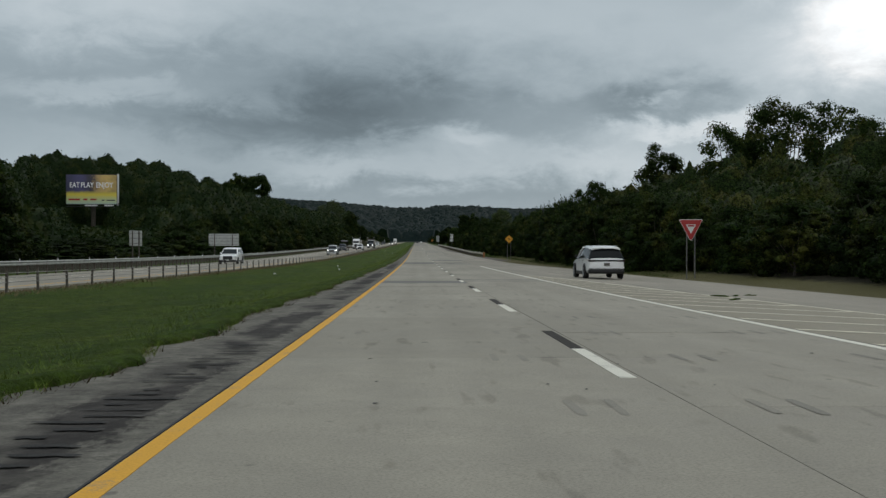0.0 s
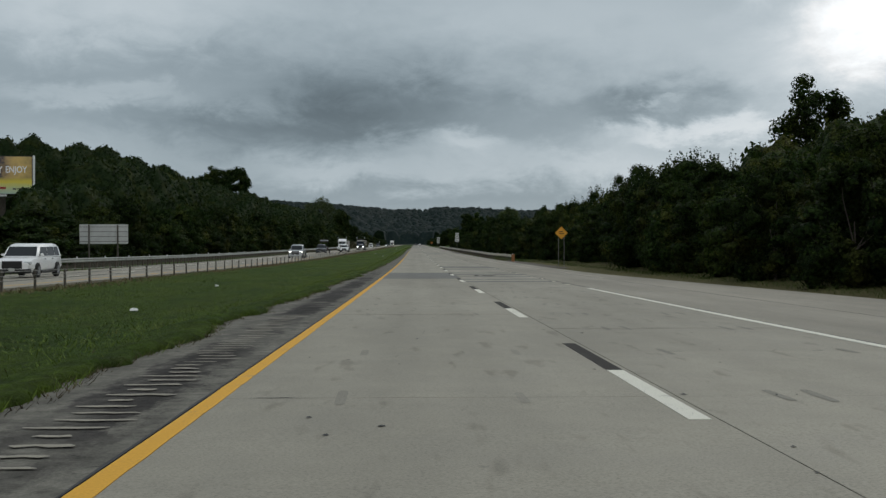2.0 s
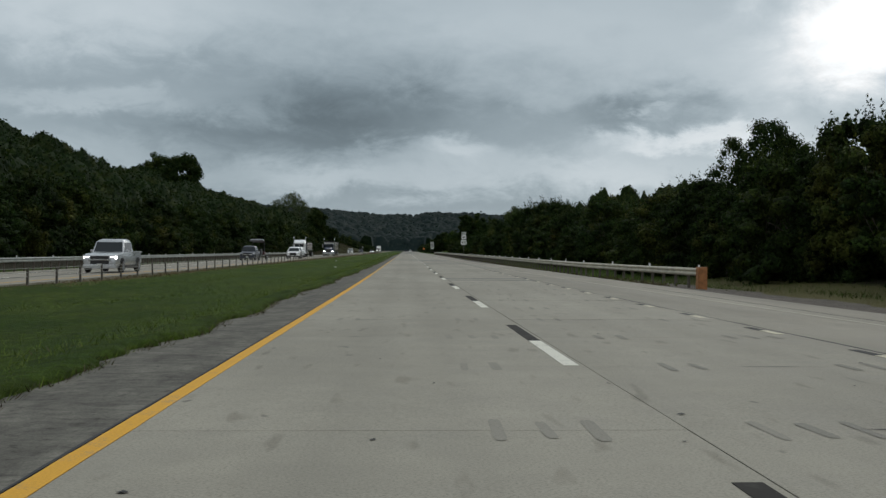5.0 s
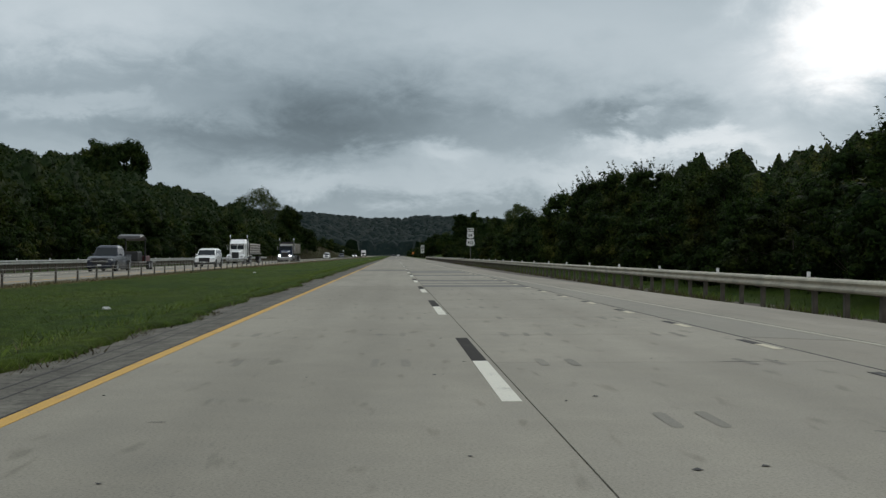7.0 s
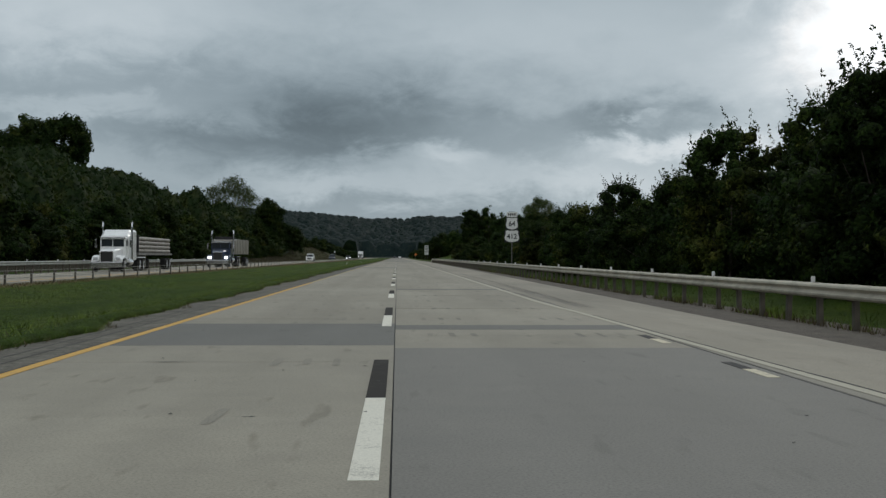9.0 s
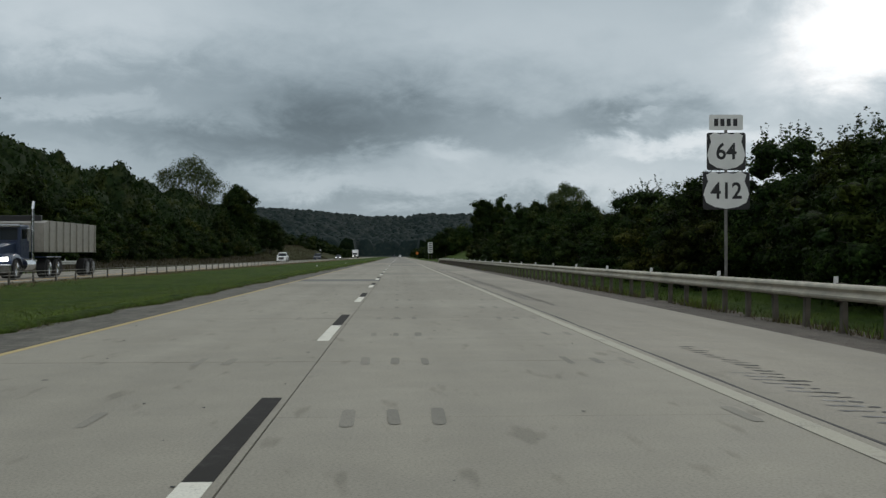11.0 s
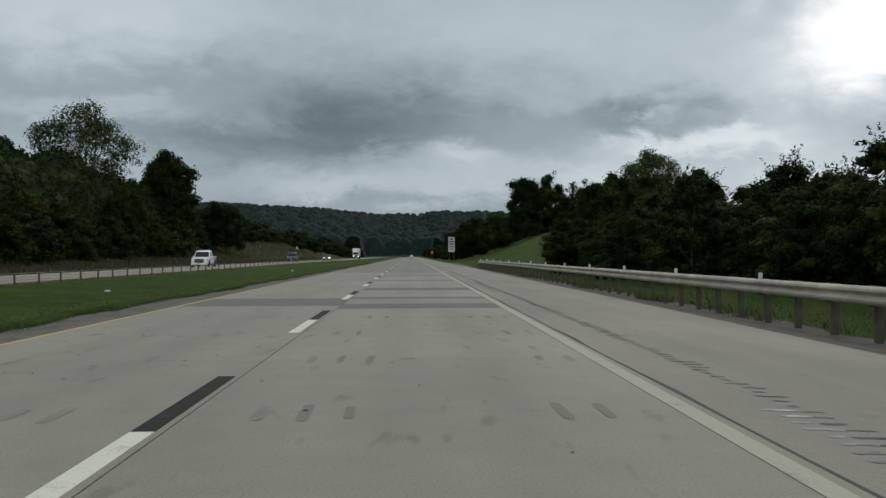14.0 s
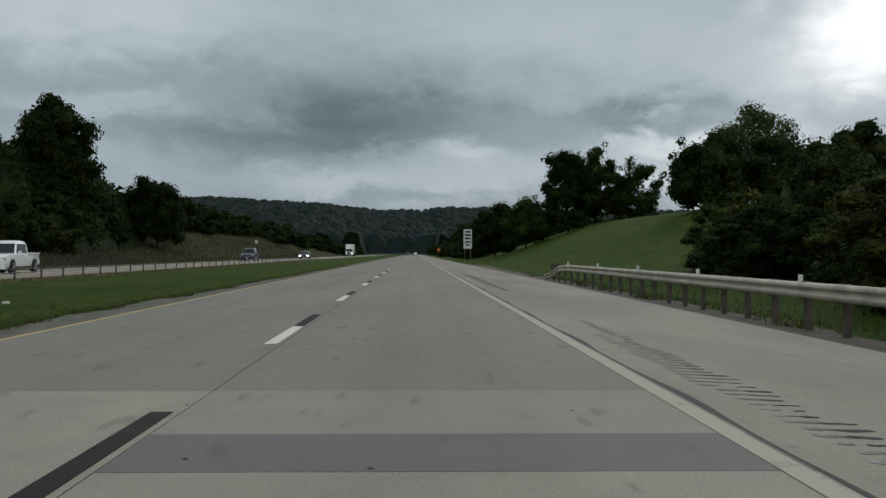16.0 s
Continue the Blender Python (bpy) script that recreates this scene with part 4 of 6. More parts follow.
def trunk_mesh(bm, rng, height, r, limbs, centres):
    """A tapered trunk with bends, and limbs that reach into the clumps."""
    p = Vector((0, 0, -0.3))
    n = 5
    pts = [p]
    for k in range(n):
        p = p + Vector((rng.normal() * 0.03 * height / n, rng.normal() * 0.03 * height / n, height * 0.55 / n))
        pts.append(p)
    for k in range(n):
        tube(bm, pts[k], pts[k + 1] + Vector((0, 0, 0.05)), r * (1 - k / n * 0.75), r * (1 - (k + 1) / n * 0.75), 7)
    for k in rng.permutation(len(centres))[:limbs]:
        c = Vector(centres[k])
        s = pts[1 + int(rng.randint(0, n - 2))]
        if c.z > s.z:
            mid = s.lerp(c, 0.55) + Vector((rng.normal() * 0.2, rng.normal() * 0.2, 0.25))
            tube(bm, s, mid, r * 0.38, r * 0.24, 5)
            tube(bm, mid, c, r * 0.24, r * 0.07, 5)


def tree(name, seed, height, width, low, clumps, n, size, mat, limbs=6, trunk=0.16, gap=0.0, lean=0.0, label="", category="tree", full=0.7):
    rng = np.random.RandomState(seed)
    c, r = dome(rng, height, width, low, clumps, gap) if full < 0.5 else crown(rng, height, width, low, clumps, lean, gap, full)
    t = empty(name)
    tagged(t, label, category)
    bm = bmesh.new()
    trunk_mesh(bm, rng, height, trunk, limbs, c)
    part("trunk", bm, BARK, t)
    v = leaves(rng, c, r, n, size)
    # loose sprays that break the outline
    k = max(6, clumps // 2)
    tips = c[rng.choice(len(c), k)] + unit(rng, k) * (r.mean() * 1.25) * np.array([1, 1, 0.9])
    tips[:, 2] = np.clip(tips[:, 2], low * 0.8, height * 1.06)
    v = np.concatenate([v, leaves(rng, tips, np.full(k, r.mean() * 0.42), n // 7, size * 0.9)])
    # upright shoots with small leaves over the top
    shoots = []
    tall = 0.10 if full < 0.5 else 0.24
    for k in np.argsort(-c[:, 2] + rng.uniform(0, 0.25 * height, len(c)))[:max(6, clumps // 3)]:
        for j in range(2):
            d = Vector((rng.normal() * 0.4, rng.normal() * 0.4, 1.0)).normalized() * rng.uniform(0.3, 1.0) * tall * min(height, 9.0)
            u = np.linspace(0.1, 1.0, 13)[:, None]
            shoots.append(c[k] + np.array(d)[None] * u + rng.normal(0, 0.045 * height / 6, (13, 3)) * (1.5 - u))
    shoots = np.concatenate(shoots)
    v = np.concatenate([v, leaves(rng, shoots, np.full(len(shoots), size * 0.5), len(shoots) * 2, size * 0.7, 1.0, 0.45)])
    verts, faces = foliage_mesh(rng, c, r, v, 0.85, (0.70 if gap < 0.05 else 0.55 - 1.6 * gap))
    smoothed(arrays("crown", verts, faces, mat, t))
    return t


def template(seed, height, width, low, clumps, n, size, lumps=True):
    rng = np.random.RandomState(seed)
    c, r = dome(rng, height, width, low, clumps)
    t = leaves(rng, c, r, n, size, 0.9, 0.85)
    return foliage_mesh(rng, c, r, t, 0.9, 0.72) if lumps else (t.reshape(-1, 3), np.arange(3 * n).reshape(-1, 3))


def woods(name, label, spots, kinds, mat, seed, bushes=None):
    """Many far trees in one mesh."""
    rng = np.random.RandomState(seed)
    out, faces, count = [], [], 0
    for x, y, s, high in spots:
        t, f = kinds[rng.randint(len(kinds))]
        if bushes and high < 0.62 * s:
            t, f = bushes[rng.randint(len(bushes))]
            high = high * 2.4
        a = rng.uniform(0, 2 * math.pi)
        rot = np.array([[math.cos(a), -math.sin(a), 0], [math.sin(a), math.cos(a), 0], [0, 0, 1]])
        sc = np.array([s * rng.uniform(0.9, 1.2), s * rng.uniform(0.9, 1.2), high * rng.uniform(0.85, 1.12)])
        out.append((t * sc) @ rot.T + (x, y, float(land(x, y)) - 0.2))
        faces.append(f + count)
        count += len(t)
    ob = smoothed(arrays(name, np.concatenate(out), np.concatenate(faces), mat))
    return tagged(ob, label, "woods", kind="stuff")


def canopy(name, label, xs, ys, cell, tall, keep, mat, seed, tufts, size, extra=None):
    """A closed wood seen from outside: rounded crowns side by side, roughened with leaf tufts. keep(X, Y) scales the height."""
    rng = np.random.RandomState(seed)
    X, Y = np.meshgrid(xs, ys)
    x0, y0 = xs[0] - 2 * cell, ys[0] - 2 * cell
    nx, ny = int((xs[-1] - x0) / cell) + 3, int((ys[-1] - y0) / cell) + 3
    jx, jy = rng.uniform(0.12, 0.88, (nx, ny)), rng.uniform(0.12, 0.88, (nx, ny))
    hh, rr = rng.uniform(*tall, (nx, ny)), rng.uniform(0.52, 0.86, (nx, ny)) * cell
    ci, cj = np.floor((X - x0) / cell).astype(int), np.floor((Y - y0) / cell).astype(int)
    top = np.full(X.shape, 0.3 * tall[0])
    for di in (-1, 0, 1):
        for dj in (-1, 0, 1):
            i, j = ci + di, cj + dj
            d2 = ((X - x0) - (i + jx[i, j]) * cell) ** 2 + ((Y - y0) - (j + jy[i, j]) * cell) ** 2
            top = np.maximum(top, hh[i, j] * (0.25 + 0.75 * np.sqrt(np.clip(1 - d2 / rr[i, j] ** 2, 0, 1))))
    k = keep(X, Y)
    Z = land(X, Y) + top * k + rng.normal(0, 0.085 * tall[0], X.shape) * k + (extra(X, Y) * k if extra else 0) - 2.0 * (k <= 0)
    m = len(xs)
    v = np.stack([X, Y, Z], -1).reshape(-1, 3)
    i = (np.arange(len(ys) - 1)[:, None] * m + np.arange(m - 1)[None]).ravel()
    q = np.stack([i, i + 1, i + m + 1, i + m], -1)
    faces = np.concatenate([q[:, :3], q[:, [0, 2, 3]]])
    e1, e2 = v[faces[:, 1]] - v[faces[:, 0]], v[faces[:, 2]] - v[faces[:, 0]]
    nrm = np.cross(e1, e2)
    area = np.linalg.norm(nrm, axis=1)
    w = area * (k.ravel()[faces].min(1) > 0)
    pick = rng.choice(len(faces), tufts, p=w / w.sum())
    a, b = rng.uniform(size=(2, tufts, 1))
    a, b = np.where(a + b > 1, 1 - a, a), np.where(a + b > 1, 1 - b, b)
    n = nrm[pick] / area[pick][:, None]
    p = v[faces[pick, 0]] + a * e1[pick] + b * e2[pick] + n * rng.uniform(-0.3, 1.9, (tufts, 1)) * size
    n = n * 1.0 + unit(rng, tufts) * 0.9
    n /= np.linalg.norm(n, axis=1, keepdims=True)
    u = np.cross(n, unit(rng, tufts))
    u /= np.linalg.norm(u, axis=1, keepdims=True) + 1e-9
    t = np.cross(n, u)
    sz = size * rng.uniform(0.5, 1.3, (tufts, 1))
    leaf = np.stack([p + u * sz, p - u * sz * 0.6 + t * sz * 0.75, p - u * sz * 0.6 - t * sz * 0.75], 1).reshape(-1, 3)
    ob = smoothed(arrays(name, np.concatenate([v, leaf]), np.concatenate([faces, len(v) + np.arange(len(leaf)).reshape(-1, 3)]), mat))
    return tagged(ob, label, "woods", kind="stuff")


# left hill: a continuous wood up the slope; it is kept low before the billboard
def sight(x, y):
    """Height to which the wood is cut back along the view to the billboard."""
    top = 99.0
    for y0 in (-10.0, 14.0, 38.0):
        s = (y - y0) / (286.0 - y0)
        d = abs(x - (-2.0 - 87.0 * s))
        if 0.2 < s < 1.01 and d < 10.5 * s + 4.0:
            top = min(top, 1.5 + 9.0 * s if d > 5.0 else 2.4 + 2.6 * s)
    return top


def hill_height(X, Y):
    """Height of the hill's wood as a share of a grown tree."""
    k = 0.94 + 0.20 * np.sin(X * 0.05 + 2.0 * np.sin(Y * 0.017)) * np.sin(Y * 0.033 + 1.0)
    cut = np.array([[sight(float(x), float(y)) for x in X[0]] for y in Y[:, 0]])
    k = np.minimum(k + 0.06 * hollow(X, Y) * (Y < 300), np.maximum(0.16, (cut - land(X, Y)) / 11.0))
    # it thins out at its border and where the far bank begins
    k = k * np.clip((-X - 38.0) / 5.0, 0.0, 1.0) * np.clip((695 - Y - 0.9 * np.clip(X + 62, 0, 30)) / 12, 0.0, 1.0)
    k = np.where(-X - 2 > 0.355 * (Y + 10), 0.7 * k, k)
    return np.where(Y < (-X - 2) / 0.41 - 22, 0.0, k)


canopy("left_hill_woods", "dense dark-green deciduous wood climbing the hillside", np.arange(-118, -37, 1.15), np.arange(60, 700, 1.25), 8.4, (8.0, 13.8), hill_height, LEAF_HILL, 5, 430000, 0.36)
rng = np.random.RandomState(21)

# low ground beyond the hill, and the flat on the right
spots = []
for k in range(110):
    y = 700 + 700 * rng.uniform() ** 1.3
    back = 4.5 if y < 800 else 0.0
    s, r = rng.uniform(0.35, 0.75), rng.uniform(0.35, 0.8)
    spots.append((-rng.uniform(34, 44) - back, y, s, s))
    spots.append((rng.uniform(13, 22), y + 40, r, r))
for k in range(430):
    y = rng.uniform(690, 1330)
    x = -rng.uniform(44 + (y - 690) * 0.05, 230)
    s = rng.uniform(0.6, 1.1)
    spots.append((x, y, s, s))
for k in range(200):
    y = rng.uniform(735, 1400)
    x = rng.uniform(22 + (y - 700) * 0.012, 150)
    s = rng.uniform(0.6, 1.15)
    spots.append((x, y, s, s))
woods("valley_woods", "scattered dark trees on the low ground ahead", spots, [(k[0] * np.array([1.15, 1.15, 0.95]), k[1]) for k in (template(s, 10.0, 4.4, -0.3, 10, 220, 0.72) for s in range(50, 54))], LEAF_DARK, 6)

# far ridge: a closed canopy, each crown a low dome, distance haze in its leaf colour
def folds(X, Y):
    return 2.2 * (np.sin(X * 0.021 + 1.3 * np.sin(Y * 0.006)) + 0.6 * np.sin(X * 0.047 + Y * 0.013))


def ridge_height(X, Y):
    """0 where the road leaves the valley."""
    return np.where((np.abs(X + 8) < 27) & (Y < 1340), 0.0, 1.0)


canopy("far_ridge_woods", "wooded ridge closing the valley, its green tinted blue for haze", np.arange(-880, 420, 3.1), np.concatenate([np.arange(1262, 1800, 4.2), np.arange(1800, 2440, 5.2)]),
       10.5, (5.0, 15.0), ridge_height, LEAF_FAR_HAZED, 61, 70000, 1.0, folds)


def stand(y):
    """How tall the roadside wood on the right grows along the road."""
    return float(np.interp(y, [0, 60, 100, 125, 142, 160, 185, 230, 262, 290, 305, 318, 330, 345, 380, 405, 415, 428, 440, 455, 475, 495, 560],
                           [0.64, 0.66, 0.86, 1.0, 1.08, 0.92, 1.0, 0.76, 0.73, 0.89, 1.26, 1.22, 1.04, 0.95, 0.76, 0.78, 0.62, 0.62, 0.74, 0.76, 0.74, 0.66, 0.54]))


# right side: deep wood behind the edge trees
def deep_height(X, Y):
    k = np.vectorize(stand)(Y) * (0.98 + 0.018 * (X - 20)) * (1 + 0.02 * (X - 20) * smooth((175 - Y) / 30))
    return k * np.clip((X - 19.0) / 3.0, 0, 1) * np.where((Y > 560) & (X < 34), 0.0, 1.0)


canopy("right_woods", "dense dark-green roadside wood", np.arange(19, 44, 0.9), np.arange(20, 600, 1.0), 5.2, (4.6, 7.4), deep_height, LEAF_MID, 8, 130000, 0.24)

# edge trees and bushes on the right, one by one
EDGE_LABEL = "bushy green deciduous tree leafed to the ground at the wood's edge"
edge_kinds = []
for k in range(7):
    h = (6.2, 7.0, 5.8, 7.6, 6.6, 7.2, 6.0)[k]
    edge_kinds.append(tree("edge_tree", 100 + k, h, 2.5 + 0.12 * k, 0.1, 76, 6000, 0.125, LEAF_MID if k % 3 else LEAF_DARK, 6, 0.10, label=EDGE_LABEL))
    tagged(edge_kinds[-1], group="trees at the edge of the right wood")


def put(kinds, k, x, y, s, sz, turn, used):
    """Sets the first of each kind at its place, and copies it afterwards."""
    m = pose(x, y, float(land(x, y)) - 0.05, 0, 0, turn)
    t = kinds[k]
    if k in used:
        t = copy_thing(t, m)
    else:
        used.add(k)
        t.matrix_basis = m
    t.scale = (s, s, sz)


rng = np.random.RandomState(77)
used, y, k = set(), 8.0, 0
while y < 566:
    x = 17.4 + 1.3 * math.sin(y * 0.045) + rng.uniform(-1.4, 1.6) + (2.0 if y > 530 else 0) + (0.7 if y < 190 else 0)
    s = stand(y)
    put(edge_kinds, k % 7, x, y, rng.uniform(0.9, 1.2) * (0.35 + 0.65 * s), rng.uniform(0.9, 1.1) * s, rng.uniform(0, 360), used)
    y += rng.uniform(2.9, 5.0)
    k += 1

# edge of the left wood
left_kinds = []
for k in range(6):
    t = tree("edge_tree", 130 + k, (5.4, 7.0, 6.2, 8.0, 4.6, 6.6)[k], 2.9, -0.2, 40, 2600, 0.24, LEAF_DARK if k % 2 else LEAF_MID, 4, 0.11, label="rounded dark-green tree at the foot of the wooded hill")
    left_kinds.append(tagged(t, group="trees at the foot of the left hill"))
used, y, k = set(), -5.0, 0
while y < 655:
    x = float(np.interp(y, [0, 430, 520, 655], [-38.5, -38, -39, -41])) + rng.uniform(-1.8, 1.6)
    cap = max(0.2, (sight(x, y) - float(land(x, y))) / 9.0)
    put(left_kinds, k % 6, x, y, rng.uniform(0.95, 1.35), min(cap, rng.uniform(0.75, 1.2)), rng.uniform(0, 360), used)
    y += rng.uniform(4.6, 7.6)
    k += 1

# trees that stand out, each as it grows: x, y, top above its foot, half width, lowest leaves, look
SINGLE = (
    (-83.6, 555, 27.0, 9.0, 10.0, 56, 7000, 0.36, LEAF_DARK, 0.10, 0.34, "tall broad dark-green oak on the hilltop"),
    (-96, 560, 25.0, 7.6, 10.0, 40, 4600, 0.36, LEAF_DARK, 0.12, 0.28, "broad dark-green oak beside a taller one on the hilltop"),
    (-49, 607, 24.0, 9.4, 8.0, 60, 5200, 0.18, LEAF_PALE, 0.24, 0.30, "tall airy pale-green tree with its limbs showing"),
    (-41, 630, 19.0, 5.8, 1.0, 56, 7600, 0.28, LEAF_DARK, 0.0, 0.26, "tall dense dark-green tree by the road"),
    (-36.5, 664, 11.2, 5.0, 0.3, 34, 3600, 0.24, LEAF_DARK, 0.0, 0.20, "rounded dark-green tree by the road"),
    (-41, 676, 10.0, 4.6, 0.3, 30, 2600, 0.26, LEAF_DARK, 0.0, 0.20, "rounded dark-green tree by the road"),
    (34.2, 153, 16.6, 4.4, 2.0, 34, 5600, 0.17, LEAF_DARK, 0.12, 0.22, "tall dark-green tree rising over the wood"),
    (40.0, 138, 19.8, 5.6, 2.0, 40, 5600, 0.18, LEAF_MID, 0.16, 0.26, "tall green tree rising over the wood"),
    (48.0, 140, 23.6, 7.4, 3.0, 50, 7000, 0.18, LEAF_MID, 0.18, 0.30, "very tall green tree with gaps in its crown"),
    (55.0, 137, 22.6, 6.8, 3.0, 46, 6400, 0.18, LEAF_MID, 0.18, 0.30, "very tall green tree with gaps in its crown"),
    (47.5, 297, 19.0, 7.6, 4.0, 60, 8500, 0.19, LEAF_DARK, 0.08, 0.30, "broad tall dark-green tree rising over the wood"),
    (48.8, 648, 16.4, 8.0, 3.0, 44, 4600, 0.20, LEAF_PALE, 0.26, 0.26, "tall airy pale-green tree on the bank"),
    (33.0, 618, 7.6, 4.6, 0.0, 34, 3600, 0.22, LEAF_DARK, 0.0, 0.18, "rounded dark-green tree on the grass bank"),
    (38.0, 628, 9.4, 5.2, 0.0, 36, 3800, 0.22, LEAF_DARK, 0.0, 0.20, "rounded dark-green tree on the grass bank"),
    (44.5, 632, 10.2, 5.0, 0.0, 36, 3600, 0.22, LEAF_MID, 0.0, 0.20, "rounded green tree on the grass bank"),
    (40.5, 603, 7.4, 4.6, 0.0, 34, 3400, 0.22, LEAF_MID, 0.0, 0.18, "bushy green tree on the grass bank"),
    (47.0, 610, 9.0, 5.0, 0.0, 34, 3400, 0.22, LEAF_MID, 0.0, 0.20, "bushy green tree on the grass bank"),
    (35.5, 588, 6.8, 4.2, 0.0, 32, 3200, 0.22, LEAF_MID, 0.0, 0.18, "bushy green tree at the foot of the bank"),
    (52.0, 594, 9.0, 5.0, 0.0, 32, 3000, 0.24, LEAF_MID, 0.0, 0.20, "bushy green tree on the grass bank"),
    (16.5, 704, 10.6, 4.8, 0.2, 36, 3600, 0.24, LEAF_DARK, 0.0, 0.20, "dense rounded dark-green tree by the road"),
    (21.0, 692, 9.6, 5.0, 0.2, 36, 3800, 0.24, LEAF_DARK, 0.0, 0.20, "dense rounded dark-green tree by the road"),
    (28.3, 692, 15.8, 5.6, -0.5, 40, 4200, 0.24, LEAF_DARK, 0.04, 0.24, "tall dark-green tree on the bank"),
    (34.5, 694, 13.6, 5.4, -0.5, 36, 3600, 0.24, LEAF_DARK, 0.04, 0.22, "tall dark-green tree on the bank"),
    (40.5, 692, 11.8, 5.2, -0.5, 34, 3200, 0.24, LEAF_DARK, 0.06, 0.22, "dark-green tree on the bank"),
    (14.5, 730, 9.5, 4.6, 0.2, 30, 2400, 0.28, LEAF_DARK, 0.0, 0.20, "dense rounded dark-green tree by the road"),
)
for n, (x, y, h, w, low, clumps, count, size, mat, gap, tr, label) in enumerate(SINGLE):
    t = tree("tall_tree" if h > 12 else "roadside_tree", 200 + n, h, w, low, int(clumps * (1.2 if gap > 0.1 else 1.9)), int(count * 1.9), size * 1.15, mat, int(8 + 60 * gap) if gap > 0.05 else 5, tr, gap, label=label, full=0.42)
    t.matrix_basis = pose(x, y, float(land(x, y)) - 0.1, 0, 0, 40 * n)


# ---- grass ----
def blades(name, label, xy, height, width, mat, seed, lean=0.45):
    """Three-cornered blades, a few to a tuft."""
    rng = np.random.RandomState(seed)
    n = len(xy)
    z = land(xy[:, 0], xy[:, 1]) - 0.05
    base = np.column_stack([xy, z])
    a = rng.uniform(0, 2 * math.pi, n)
    h = height * rng.uniform(0.5, 1.3, n)
    side = np.column_stack([np.cos(a), np.sin(a), np.zeros(n)]) * (width * rng.uniform(0.6, 1.4, n))[:, None]
    b = a + rng.uniform(-1, 1, n) + math.pi / 2
    tip = base + np.column_stack([np.cos(b) * h * lean, np.sin(b) * h * lean, h])
    v = np.stack([base - side, base + side, tip], 1).reshape(-1, 3)
    return tagged(arrays(name, v, np.arange(len(v)).reshape(-1, 3), mat, None, label), category="grass", kind="stuff")


rng = np.random.RandomState(9)
n = 110000
y = rng.uniform(-4, 600, n)
edge = np.array([shoulder_edge(v) for v in y]) + 0.22
clumpy = np.array([0.5 + 0.5 * noise.noise((0.0, v * 0.55, 2.0)) for v in y])
x = edge + 0.2 * (clumpy - 0.45) - rng.exponential(0.5, n)
blades("median_grass", "long green grass creeping over the shoulder's edge", np.column_stack([x, y]), 0.13, 0.007, GRASS, 1, 0.9)
n = 46000
y = rng.uniform(-4, 600, n)
x = np.array([shoulder_edge(v) for v in y]) + 0.30 + 0.3 * np.array([noise.noise((5.0, v * 0.7, 2.0)) for v in y]) - rng.exponential(0.22, n)
blades("dry_fringe", "dry brown grass fringe along the shoulder", np.column_stack([x, y]), 0.10, 0.010, FRINGE, 6, 1.1)
n = 150000
y = -4 + 420 * rng.uniform(size=n) ** 1.3
x = rng.uniform(-14.6, -5.4, n)
blades("median_sward", "mown green grass of the median", np.column_stack([x, y]), 0.045, 0.008, GRASS, 2, 1.6)
n = 36000
y = rng.uniform(10, 690, n)
x = np.clip(rng.normal(-14.4, 0.5, n), -15.5, -13)
blades("dead_grass_strip", "brown dead grass under the cable barrier", np.column_stack([x, y]), 0.10, 0.02, DRY_GRASS, 3, 0.9)
n = 30000
y = rng.uniform(60, 570, n)
x = np.where(rng.uniform(size=n) < 0.4, rng.normal(10.4, 0.4, n), rng.uniform(9.8, 16, n))
x = np.where(y < 190, x + 3.6, np.where(y < 215, x + 1.1, x))
keep = (y > 335) | (x > 11.3) | (rng.uniform(size=n) < 0.25)
x, y = x[keep], y[keep]
blades("verge_grass", "rough green grass behind the guardrail", np.column_stack([x, y]), 0.20, 0.014, VERGE_GRASS, 4, 0.8)
n = 20000
y = rng.uniform(430, 820, n)
x = rng.uniform(-41, -29.0, n)
blades("bank_grass", "tall dry brown grass on the bank", np.column_stack([x, y]), 0.5, 0.04, BANK_GRASS, 5, 0.4)


# weeds that come up through the dirt under the near rail
rng = np.random.RandomState(14)
n = 34000
y = rng.uniform(192, 570, n)
thick = np.array([noise.noise((3.0, v * 0.22, 7.0)) + 0.6 * noise.noise((9.0, v * 0.9, 1.0)) for v in y])
x = 9.18 + 0.22 * np.clip(thick, -0.5, 1) + rng.normal(0, 0.16, n) - 0.16 * (y > 470)
keep = (thick + rng.uniform(-0.25, 0.25, n) > 0.02 + 0.35 * (y > 400))
blades("roadside_weeds", "brown and green weeds under the guardrail", np.column_stack([x, y])[keep], 0.22, 0.016, FRINGE, 8, 0.5)
keep = (thick + rng.uniform(-0.25, 0.25, n) > 0.22 + 0.3 * (y > 400))
blades("roadside_weeds", "brown and green weeds under the guardrail", np.column_stack([x + 0.12, y])[keep], 0.30, 0.018, GRASS, 9, 0.5)


